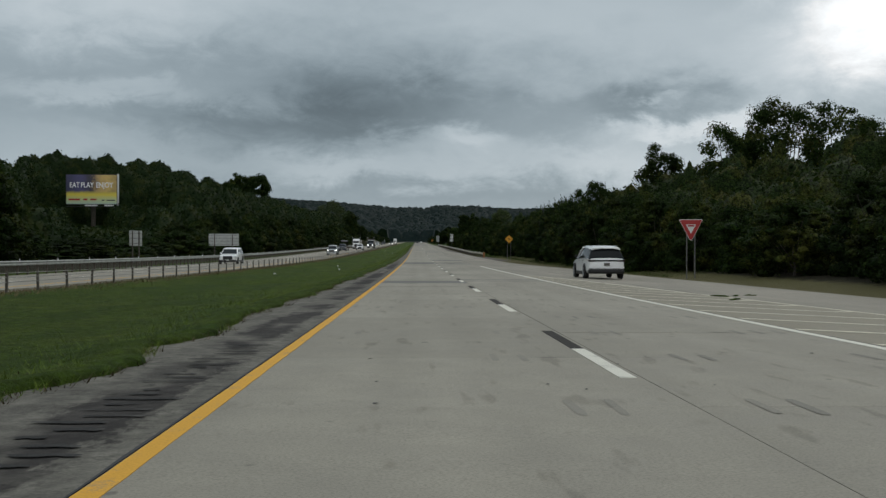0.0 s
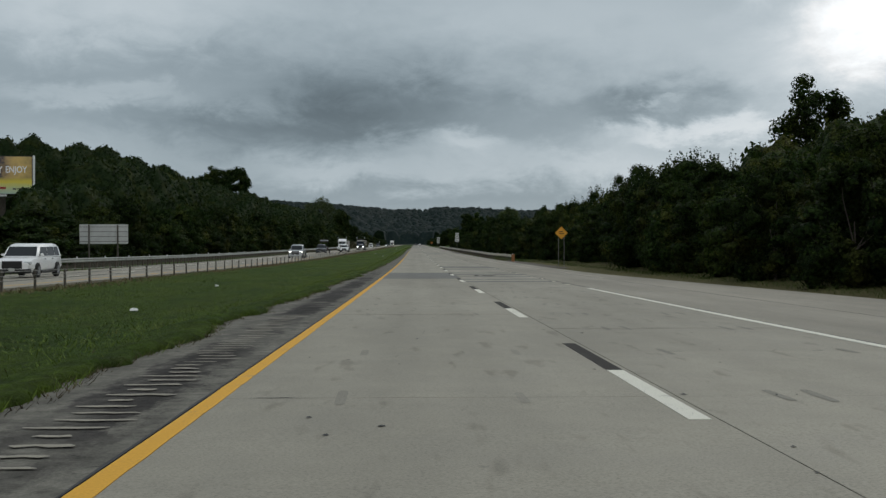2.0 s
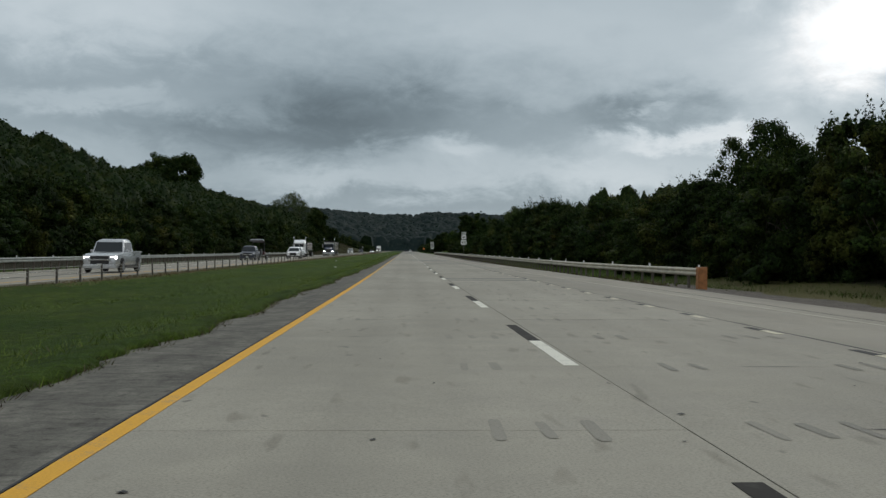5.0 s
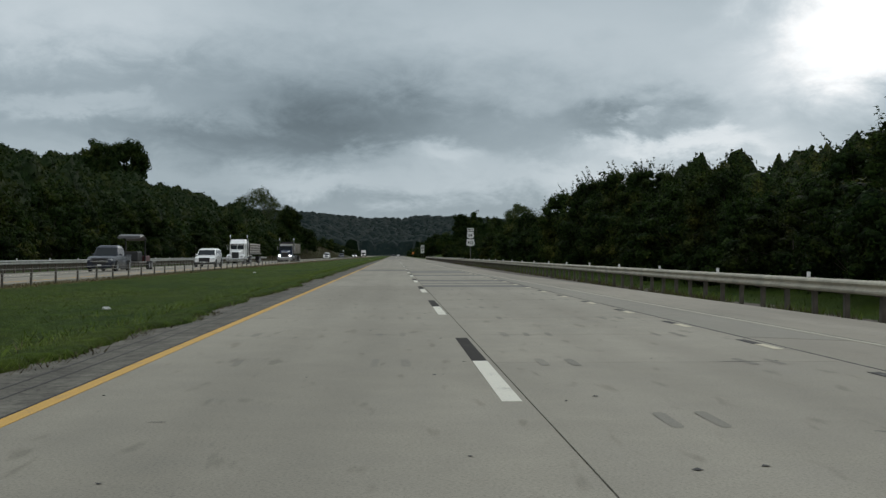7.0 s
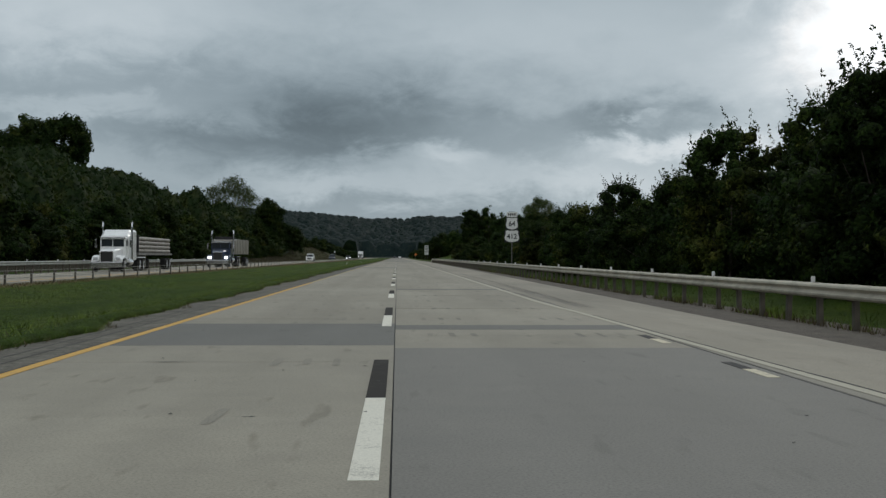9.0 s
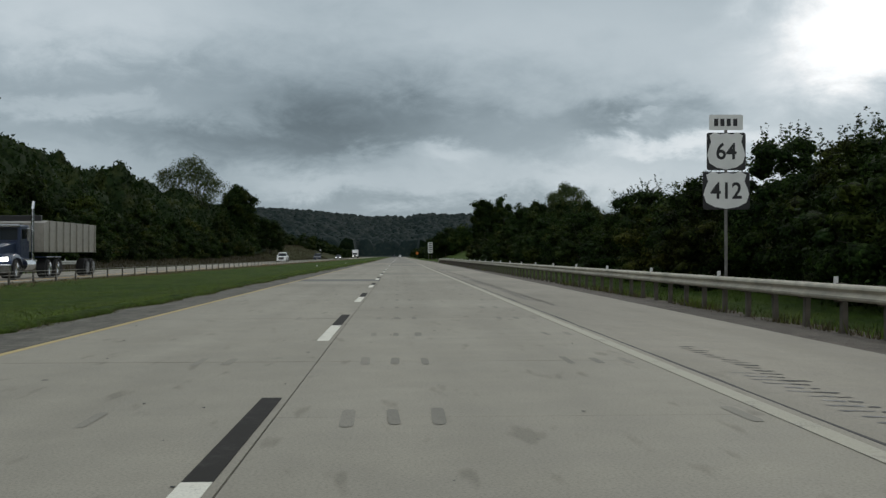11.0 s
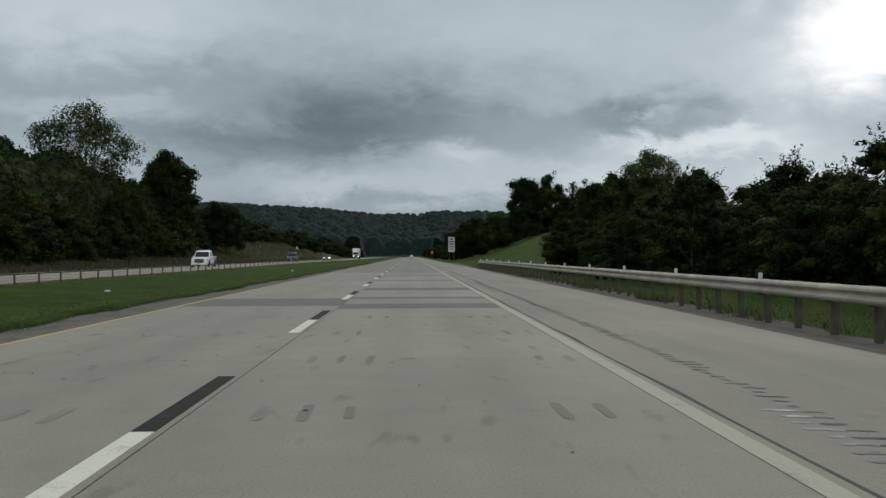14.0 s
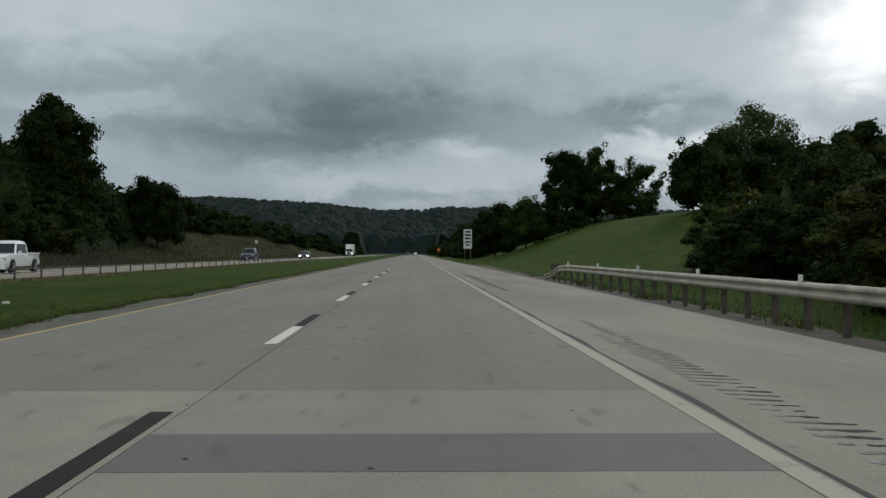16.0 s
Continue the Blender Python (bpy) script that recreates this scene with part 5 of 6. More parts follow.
# the sod's lip that creeps over the inner shoulder
def sod_lip():
    ys = np.concatenate([np.arange(-6, 120, 0.14), np.arange(120, 600, 0.35)])
    v = []
    for y in ys:
        e = shoulder_edge(y) + 0.20 + 0.13 * noise.noise((1.0, y * 0.5, 2.0)) + 0.11 * noise.noise((1.0, y * 1.7, 5.0)) + 0.06 * noise.noise((1.0, y * 5.0, 5.0))
        h = 0.085 + 0.045 * noise.noise((4.0, y * 1.3, 0.0)) + 0.025 * noise.noise((4.0, y * 5.0, 0.0))
        z = float(grade(y)) - 0.008
        v += [(e, y, z - 0.02), (e - 0.02, y, z + h * 0.55), (e - 0.09, y, z + h), (e - 0.28, y, z + h * 0.9 + 0.02 * noise.noise((2.0, y * 3.0, 3.0))), (e - 0.6, y, z + 0.03), (e - 1.2, y, float(land(e - 1.2, y)) - 0.06)]
    m = 6
    i = (np.arange(len(ys) - 1)[:, None] * m + np.arange(m - 1)[None]).ravel()
    ob = smoothed(arrays("sod_lip", v, np.stack([i, i + 1, i + m + 1, i + m], -1), TURF, None, "matted green turf edge lying over the shoulder"))
    tagged(ob, category="grass", kind="stuff")


sod_lip()

# ---- signs ----
SIGN_WHITE = paint("sign_white", (0.72, 0.73, 0.70), 0.45, dirt=0.12, scale=2)
SIGN_BACK = paint("sign_back", (0.58, 0.59, 0.56), 0.5, 0.15, dirt=0.2, scale=1.5)
SIGN_RED = paint("sign_red", (0.42, 0.03, 0.025), 0.4, dirt=0.15)
SIGN_YELLOW = paint("sign_yellow", (0.78, 0.36, 0.02), 0.4, dirt=0.12)
SIGN_ORANGE = paint("sign_orange", (0.75, 0.22, 0.03), 0.4, dirt=0.12)
SIGN_BLACK = paint("sign_black", (0.015, 0.015, 0.016), 0.5, dirt=0.1)


def plate(points, y0, y1, bevel=0.0):
    """A flat plate with the outline points (x, z), between y0 and y1."""
    bm = bmesh.new()
    f = bm.faces.new([bm.verts.new((x, y0, z)) for x, z in points])
    r = bmesh.ops.extrude_face_region(bm, geom=[f])
    bmesh.ops.translate(bm, verts=[v for v in r["geom"] if isinstance(v, bmesh.types.BMVert)], vec=(0, y1 - y0, 0))
    bmesh.ops.recalc_face_normals(bm, faces=bm.faces)
    return bm


def rounded(w, h, r, cx=0.0, cz=0.0, n=4):
    pts = []
    for sx, sz, a0 in ((1, -1, -90), (1, 1, 0), (-1, 1, 90), (-1, -1, 180)):
        for k in range(n + 1):
            a = radians(a0 + 90 * k / n)
            pts.append((cx + sx * (w / 2 - r) + math.cos(a) * r, cz + sz * (h / 2 - r) + math.sin(a) * r))
    return pts


def lettering(text, size, mat, parent, x, y, z, name="lettering", squeeze=1.0):
    """Letters facing the oncoming road user (towards -y), centred on x."""
    cu = bpy.data.curves.new(name, "FONT")
    cu.body, cu.size, cu.align_x, cu.align_y, cu.extrude = text, size, "CENTER", "CENTER", 0.002
    cu.offset = 0.018 * size
    me = bpy.data.meshes.new_from_object(bpy.data.objects.new(name, cu))
    me.materials.clear()
    me.materials.append(mat)
    ob = new(name, me)
    ob.parent = parent
    ob.matrix_basis = pose(x, y, z, 90, 0, 0) @ Matrix.Diagonal((squeeze, 1, 1, 1))
    return ob


def bars(parent, mat, rows, y):
    """Unreadable writing: plain bars of its size."""
    for x, z, w, h in rows:
        part("bar", boxed(x - w / 2, x + w / 2, y - 0.004, y, z - h / 2, z + h / 2), mat, parent)


def legs(parent, xs, y, z0, z1, r=0.03, mat=None):
    for x in xs:
        part("post", boxed(x - r, x + r, y - r, y + r, z0, z1, 0.006), mat or DULL_STEEL, parent)


def at(name, x, y, label, category, turn=0.0):
    t = empty(name, pose(x, y, float(land(x, y)), 0, 0, turn))
    return tagged(t, label, category)


# yield sign at the slip road
s = at("yield_sign", 14.3, 56, "red and white triangular yield sign on two posts", "road sign", -3)
zb = 2.25
tri = lambda k, c: [(-0.70 * k, c + 0.62 * k), (-0.64 * k, c + 0.66 * k), (0.64 * k, c + 0.66 * k), (0.70 * k, c + 0.62 * k), (0.05 * k, c - 0.60 * k), (-0.05 * k, c - 0.60 * k)]
part("panel", plate(tri(1.0, zb + 0.6), 0.0, 0.006), SIGN_WHITE, s)
part("red_border", plate(tri(0.94, zb + 0.602), -0.004, 0.0), SIGN_RED, s)
part("centre", plate(tri(0.42, zb + 0.68), -0.008, -0.004), SIGN_WHITE, s)
bars(s, SIGN_RED, [(0.0, zb + 0.88, 0.38, 0.10)], -0.009)
legs(s, (-0.24, 0.24), 0.04, -0.3, zb + 1.15)

# warning diamond
s = at("warning_sign", 12.2, 161.9, "yellow diamond warning sign on two posts", "road sign", -2)
d = 0.64
part("panel", plate([(-d, 3.25), (0, 3.25 - d), (d, 3.25), (0, 3.25 + d)], 0.0, 0.006), SIGN_YELLOW, s)
e = d - 0.05
bm = bmesh.new()
for p, q in (((-e, 3.25), (0, 3.25 - e)), ((0, 3.25 - e), (e, 3.25)), ((e, 3.25), (0, 3.25 + e)), ((0, 3.25 + e), (-e, 3.25))):
    tube(bm, (p[0], -0.003, p[1]), (q[0], -0.003, q[1]), 0.008, seg=4)
part("border", bm, SIGN_BLACK, s)
bars(s, SIGN_BLACK, [(-0.06, 3.36, 0.42, 0.075), (0.04, 3.17, 0.46, 0.075)], -0.001)
legs(s, (-0.27, 0.27), 0.04, -0.3, 3.45)

# route markers
s = at("route_sign", 9.75, 369, "two white route shields with black numbers on one post", "road sign", -2)


def shield(w, h, cz):
    half = [(0.0, 0.50), (0.16, 0.47), (0.30, 0.53), (0.44, 0.44), (0.40, 0.26), (0.46, 0.08), (0.50, -0.10), (0.44, -0.32), (0.26, -0.44), (0.0, -0.50)]
    pts = [(x * w, cz + z * h) for x, z in half]
    return pts[::-1] + [(-x, z) for x, z in pts[1:-1]]


for num, w, cz in (("64", 1.06, 4.33), ("412", 1.28, 3.26)):
    pl = part("shield_plate", plate(rounded(w, 1.02, 0.06, 0, cz), 0.0, 0.005), SIGN_BLACK, s)
    part("shield", plate(shield(w * 0.97, 0.99, cz), -0.006, 0.0), SIGN_WHITE, pl)
    lettering(num, 0.62, SIGN_BLACK, pl, 0, -0.009, cz - 0.02, squeeze=0.92)
pl = part("auxiliary_plate", plate(rounded(0.92, 0.42, 0.04, 0, 5.12), 0.0, 0.005), SIGN_WHITE, s)
bars(pl, SIGN_BLACK, [(-0.27, 5.12, 0.11, 0.2), (-0.1, 5.12, 0.11, 0.2), (0.07, 5.12, 0.11, 0.2), (0.25, 5.12, 0.11, 0.2)], -0.001)
legs(s, (0.0,), 0.05, -0.5, 5.2, 0.035)

# tall white sign further on
s = at("guide_sign", 11.2, 700, "tall white road sign with lines of dark writing", "road sign")
part("panel", plate(rounded(1.5, 3.5, 0.08, 0, 4.0), 0.0, 0.01), SIGN_WHITE, s)
bars(s, SIGN_BLACK, [(0, 5.3, 0.9, 0.30), (0, 4.7, 1.1, 0.34), (0, 4.1, 1.0, 0.34), (0.0, 3.45, 1.1, 0.26), (0, 2.9, 0.8, 0.26)], -0.001)
legs(s, (-0.5, 0.5), 0.06, -0.6, 5.4, 0.05)
s = at("work_sign", 10.4, 905, "small orange diamond road-work sign", "road sign")
part("panel", plate([(-0.8, 2.6), (0, 1.8), (0.8, 2.6), (0, 3.4)], 0.0, 0.01), SIGN_ORANGE, s)
legs(s, (0.0,), 0.05, -0.3, 2.6, 0.05)


def sign_back(x, y, w, z0, z1, braces, label):
    """Back of a sign for the other carriageway."""
    s = at("sign_back", x, y, label, "road sign", 1)
    part("panel", boxed(-w / 2, w / 2, 0, 0.03, z0, z1, 0.01), SIGN_BACK, s)
    for bx in braces:
        part("post", boxed(bx - 0.06, bx + 0.06, -0.14, -0.01, -0.6, z1 - 0.05, 0.01), POST_STEEL, s)
    n = max(2, int((z1 - z0) / 0.45))
    for k in range(n):
        z = z0 + (k + 0.5) * (z1 - z0) / n
        part("stiffener", boxed(-w / 2 + 0.03, w / 2 - 0.03, -0.02, 0.0, z - 0.025, z + 0.025), DULL_STEEL, s)


sign_back(-32.7, 111.8, 1.36, 1.85, 3.52, (-0.32, 0.38), "grey aluminium back of a narrow road sign on two posts")
sign_back(-31.2, 158.4, 4.5, 2.1, 3.92, (-1.35, 1.3), "grey aluminium back of a wide road sign on two posts")

# billboard on the hillside
def print_face():
    """The printed sheet: dark blue sky, tan form, yellow field, green foot."""
    m, N, b = material("billboard_print")
    c = N.add("TexCoord").outputs["Object"]
    sep = N.add("SeparateXYZ")
    N.link(c, sep.inputs[0])
    n = N.noise(N.scaled(c, (0.5, 1, 0.8)), 1.0, 4.0, 0.6)
    u = N.math("ADD", N.math("DIVIDE", sep.outputs[0], 13.6), N.math("MULTIPLY", N.math("SUBTRACT", n, 0.5), 0.45))
    w = N.math("ADD", N.math("DIVIDE", sep.outputs[2], 8.0), N.math("MULTIPLY", N.math("SUBTRACT", n, 0.5), 0.12))
    sky = N.ramp(N.math("ADD", u, 0.5), [(0.0, (0.05, 0.05, 0.10)), (0.3, (0.09, 0.085, 0.19)), (0.50, (0.05, 0.045, 0.06)), (0.62, (0.50, 0.33, 0.14)), (0.8, (0.72, 0.50, 0.16)), (1.0, (0.40, 0.28, 0.10))])
    foot = N.ramp(w, [(0.0, (0.48, 0.62, 0.52)), (0.16, (0.62, 0.66, 0.30)), (0.30, (0.80, 0.66, 0.08)), (0.42, (0.60, 0.46, 0.08))])
    col = N.mix("MIX", N.ramp(w, [(0.36, 0.0), (0.44, 1.0)]), foot, sky)
    N.link(col, b.inputs["Base Color"])
    b.inputs["Roughness"].default_value = 0.5
    return m


BRIGHT = paint("print_white", (0.93, 0.93, 0.92), 0.5, dirt=0.02)
BOARD_X, BOARD_Y, BOARD_Z = -87.9, 285.5, 12.3
bb = tagged(empty("billboard", pose(BOARD_X, BOARD_Y, BOARD_Z, 0, 0, 3)), "large lit-coloured billboard with big white words over the trees", "billboard")
part("face", boxed(-6.5, 6.5, -0.04, 0.04, 0.0, 7.7, 0.01), print_face(), bb, "printed sheet in blue, tan, yellow and green")
part("frame", boxed(-6.65, 6.65, 0.05, 0.55, -0.2, 7.85, 0.05), SIGN_BLACK, bb)
part("side_trim", boxed(6.7, 7.0, -0.1, 0.6, -0.4, 7.95, 0.03), SIGN_WHITE, bb, "white side trim")
part("catwalk", boxed(-6.3, 6.3, -1.3, -0.05, -0.75, -0.6, 0.02), SIGN_BLACK, bb)
part("lamp_box", boxed(-1.4, 1.8, -1.4, -1.1, -0.6, -0.2, 0.03), SIGN_WHITE, bb)
part("lamp_box", boxed(3.6, 6.0, -1.4, -1.1, -0.6, -0.2, 0.03), SIGN_WHITE, bb)
for word, x in (("EAT", -4.35), ("PLAY", -1.1), ("ENJOY", 3.35)):
    lettering(word, 1.9, BRIGHT, bb, x, -0.06, 4.95, squeeze=0.78)
bars(bb, SIGN_RED, [(-4.4, 1.2, 3.0, 0.45), (-1.6, 1.2, 1.1, 0.45), (0.5, 1.2, 1.6, 0.45)], -0.045)
bars(bb, SIGN_BLACK, [(3.0, 1.0, 0.7, 0.3), (5.0, 1.0, 2.2, 0.25)], -0.045)
bm = bmesh.new()
tube(bm, (0.2, 1.2, -13), (0.2, 1.2, 4), 0.62, seg=16)
part("column", bm, POST_STEEL, bb)

# ---- vehicles ----
def car_paint(name, color, coat=0.8):
    return paint(name, color, 0.3, 0.0, coat, 0.06, 1.2)


CAR_WHITE = car_paint("car_white", (0.86, 0.86, 0.85))
CAR_SILVER = paint("car_silver", (0.46, 0.47, 0.48), 0.3, 0.5, 0.7, 0.08, 1.2)
CAR_DARK = car_paint("car_dark", (0.010, 0.014, 0.028), 0.3)
CAR_BLUE = car_paint("car_blue", (0.012, 0.024, 0.06))
CAR_TAN = paint("trailer_tan", (0.30, 0.28, 0.24), 0.5, dirt=0.2)
CAR_HOOD = paint("canopy_grey", (0.10, 0.10, 0.105), 0.45, dirt=0.15)
CAR_BLACK = paint("black_trim", (0.012, 0.012, 0.012), 0.5, dirt=0.1)
TYRE = paint("tyre_rubber", (0.018, 0.018, 0.018), 0.85, dirt=0.3)
ALLOY = paint("wheel_alloy", (0.30, 0.31, 0.32), 0.35, 0.8)
CHROME = paint("chrome", (0.62, 0.63, 0.64), 0.15, 1.0, dirt=0.06)
WINDOW = glass_dark("tinted_glass")
WINDSHIELD = glass_dark("windscreen_glass", (0.03, 0.036, 0.04))
LAMP_CLEAR = paint("lamp_clear", (0.65, 0.67, 0.68), 0.15, 0.2)
LAMP_RED = paint("lamp_red", (0.028, 0.010, 0.011), 0.2)
LAMP_ON = glowing("headlight_on", (1.0, 0.97, 0.9), 6.0)
TRACTOR_RED = paint("machine_red", (0.10, 0.015, 0.015), 0.5)


def wheel(parent, x, y, r, w, side, rim_mat=None, spokes=10):
    """Tyre and rim with spokes; side is the outer face's direction along x."""
    bm = bmesh.new()
    bmesh.ops.create_cone(bm, cap_ends=True, segments=28, radius1=r, radius2=r, depth=w, matrix=pose(x, y, r, 0, 90, 0))
    bmesh.ops.bevel(bm, geom=[e for e in bm.edges if len(e.link_faces) == 2 and any(len(f.verts) > 4 for f in e.link_faces)], offset=w * 0.16, segments=2, affect="EDGES")
    t = part("tyre", bm, TYRE, parent)
    bm = bmesh.new()
    xo = x + side * (w / 2 + 0.004)
    bmesh.ops.create_cone(bm, cap_ends=True, segments=24, radius1=r * 0.66, radius2=r * 0.66, depth=0.012, matrix=pose(xo, y, r, 0, 90, 0))
    part("rim", bm, CAR_BLACK, t)
    bm = bmesh.new()
    for k in range(spokes):
        a = 2 * math.pi * k / spokes
        tube(bm, (xo + side * 0.012, y, r), (xo + side * 0.012, y + math.cos(a) * r * 0.64, r + math.sin(a) * r * 0.64), r * 0.075, r * 0.05, 6)
    tube(bm, (xo, y, r), (xo + side * 0.03, y, r), r * 0.16, seg=12)
    part("spokes", bm, rim_mat or ALLOY, t)


def loft(bm, rings, caps=True):
    rows = [[bm.verts.new(p) for p in ring] for ring in rings]
    n = len(rows[0])
    for a, b in zip(rows, rows[1:]):
        for k in range(n):
            bm.faces.new((a[k], a[(k + 1) % n], b[(k + 1) % n], b[k]))
    if caps:
        bm.faces.new(list(reversed(rows[0])))
        bm.faces.new(rows[-1])
    bmesh.ops.recalc_face_normals(bm, faces=bm.faces)
    return bm


def soften(ob, angle=35):
    for p in ob.data.polygons:
        p.use_smooth = True
    ob.data.set_sharp_from_angle(angle=radians(angle))
    return ob


def body_ring(y, w, z0, zm, zb, crown=0.03):
    """Cross-section of a lower body: sill, flank, shoulder, crowned top."""
    half = [(0.84 * w, z0), (0.97 * w, z0 + 0.10), (w, z0 + 0.5 * (zm - z0)), (0.995 * w, zm), (0.95 * w, zb - 0.04), (0.88 * w, zb), (0.45 * w, zb + crown)]
    return [(x, y, z) for x, z in half] + [(-x, y, z) for x, z in reversed(half)]


def pane(parent, quad, u0, u1, v0, v1, mat, name="window", lift=0.006, thick=0.012):
    """A pane over part of a four-cornered face: corners in order low-left, low-right, high-right, high-left."""
    q = [Vector(p) for p in quad]
    at_uv = lambda u, v: q[0].lerp(q[1], u).lerp(q[3].lerp(q[2], u), v)
    n = (q[1] - q[0]).cross(q[3] - q[0]).normalized()
    c = [at_uv(u, v) for u, v in ((u0, v0), (u1, v0), (u1, v1), (u0, v1))]
    bm = bmesh.new()
    lo = [bm.verts.new(p + n * (lift - thick)) for p in c]
    hi = [bm.verts.new(p + n * lift) for p in c]
    bm.faces.new(hi)
    for k in range(4):
        bm.faces.new((lo[k], lo[(k + 1) % 4], hi[(k + 1) % 4], hi[k]))
    bmesh.ops.recalc_face_normals(bm, faces=bm.faces)
    return part(name, bm, mat, parent)


def car(name, label, m, paint_mat, L, W, H, hood, belt, stations, cabin, wheels, r, kind="suv", lamps=None, roof_mat=None, curved=None):
    """A car with its nose to +y. stations: (y, width factor, top of the lower body); cabin: y of windscreen foot, roof front, roof rear, rear foot."""
    t = tagged(empty(name, m), label, "car")
    w = W / 2
    bm = loft(bmesh.new(), [body_ring(y, w * k, 0.30 if 0.04 < (y + L / 2) / L < 0.96 else 0.42, min(zt - 0.1, 0.72), zt) for y, k, zt in stations])
    b = soften(part("body", bm, paint_mat, t))
    ya, yb, yc, yd = cabin
    wb, wr = w * 0.92, w * 0.76
    zb, zr = belt - 0.02, H
    # cabin: belt ring and roof ring
    base = [(-wb, yd, zb), (wb, yd, zb), (wb * 0.97, ya, zb), (-wb * 0.97, ya, zb)]
    mid = [(-wr * 1.04, yc - 0.12, zr - 0.12), (wr * 1.04, yc - 0.12, zr - 0.12), (wr * 1.02, yb + 0.18, zr - 0.12), (-wr * 1.02, yb + 0.18, zr - 0.12)]
    top = [(-wr * 0.86, yc + 0.1, zr), (wr * 0.86, yc + 0.1, zr), (wr * 0.84, yb - 0.12, zr), (-wr * 0.84, yb - 0.12, zr)]
    if curved:
        curved(t, w)
    else:
        bm = loft(bmesh.new(), [base, mid, top])
        bmesh.ops.bevel(bm, geom=[e for e in bm.edges if e.calc_length() > 0.3 and min(v.co.z for v in e.verts) > belt + 0.1], offset=0.06, segments=2, affect="EDGES")
        soften(part("cabin", bm, roof_mat or paint_mat, t), 50)
        if roof_mat:
            lift = lambda ring, k, dz: [(x * k, y + (0.02 if y > 0 else -0.02), z + dz) for x, y, z in ring]
            bm = loft(bmesh.new(), [lift(mid, 1.02, -0.03), lift(mid, 1.015, 0.02), lift(top, 1.0, 0.012)])
            soften(part("roof", bm, paint_mat, t), 60)
        pane(t, [base[2], base[3], mid[3], mid[2]], 0.04, 0.96, 0.06, 0.90, WINDSHIELD, "windscreen")
        pane(t, [base[0], base[1], mid[1], mid[0]], 0.05, 0.95, 0.08, 0.88, WINDOW, "rear_window")
    cuts = {"suv": (0.05, 0.27, 0.60, 0.93), "sedan": (0.10, 0.48, 0.86), "pickup": (0.07, 0.50, 0.93)}[kind]
    for s in (1, -1):
        quad = [base[1], base[2], mid[2], mid[1]] if s > 0 else [base[3], base[0], mid[0], mid[3]]
        for a, c in zip(cuts, cuts[1:]) if not curved else ():
            u0, u1 = (a, c) if s > 0 else (1 - c, 1 - a)
            pane(t, quad, u0 + 0.008, u1 - 0.008, 0.06, 0.88, WINDOW)
        for y in wheels:
            # arch lining and wheel
            bm = bmesh.new()
            bmesh.ops.create_cone(bm, cap_ends=True, segments=26, radius1=r * 1.08, radius2=r * 1.08, depth=0.05, matrix=pose(s * (w - 0.006), y, r * 1.02, 0, 90, 0))
            part("wheel_arch", bm, CAR_BLACK, t)
            wheel(t, s * (w - 0.07), y, r, 0.24, s)
        part("sill", boxed(s * w - 0.04, s * w + 0.01, wheels[1] + r * 1.2, wheels[0] - r * 1.2, 0.24, 0.42, 0.02), CAR_BLACK, t)
        mr = part("mirror", boxed(s * (w + 0.02) - 0.09, s * (w + 0.02) + 0.09, ya - 0.42, ya - 0.30, belt + 0.01, belt + 0.14, 0.04), CAR_BLACK if curved else paint_mat, t)
        for dy in ((0.2, -0.95) if kind != "pickup" else (0.1, -0.9)):
            part("door_handle", boxed(s * w - 0.01, s * w + 0.025, (ya + yb) / 2 - 0.9 + dy, (ya + yb) / 2 - 0.68 + dy, belt - 0.16, belt - 0.12, 0.008), CHROME, t)
        yf, yr = L / 2, -L / 2
        part("headlight", boxed(s * w * 0.74 - 0.19, s * w * 0.74 + 0.15, yf - 0.26, yf - 0.02, hood - 0.32, hood - 0.17, 0.03), lamps or LAMP_CLEAR, t)
    yf, yr = L / 2, -L / 2
    part("grille", boxed(-0.52 * w, 0.52 * w, yf - 0.06, yf + 0.015, 0.50, hood - 0.14, 0.03), CAR_BLACK, t)
    part("front_bumper", boxed(-0.93 * w, 0.93 * w, yf - 0.22, yf + 0.05, 0.26, 0.48, 0.05), CAR_BLACK if kind == "suv" else paint_mat, t)
    part("front_plate", boxed(-0.15, 0.15, yf + 0.05, yf + 0.056, 0.38, 0.53), SIGN_BACK, t, "number plate with a plain bar")
    return t


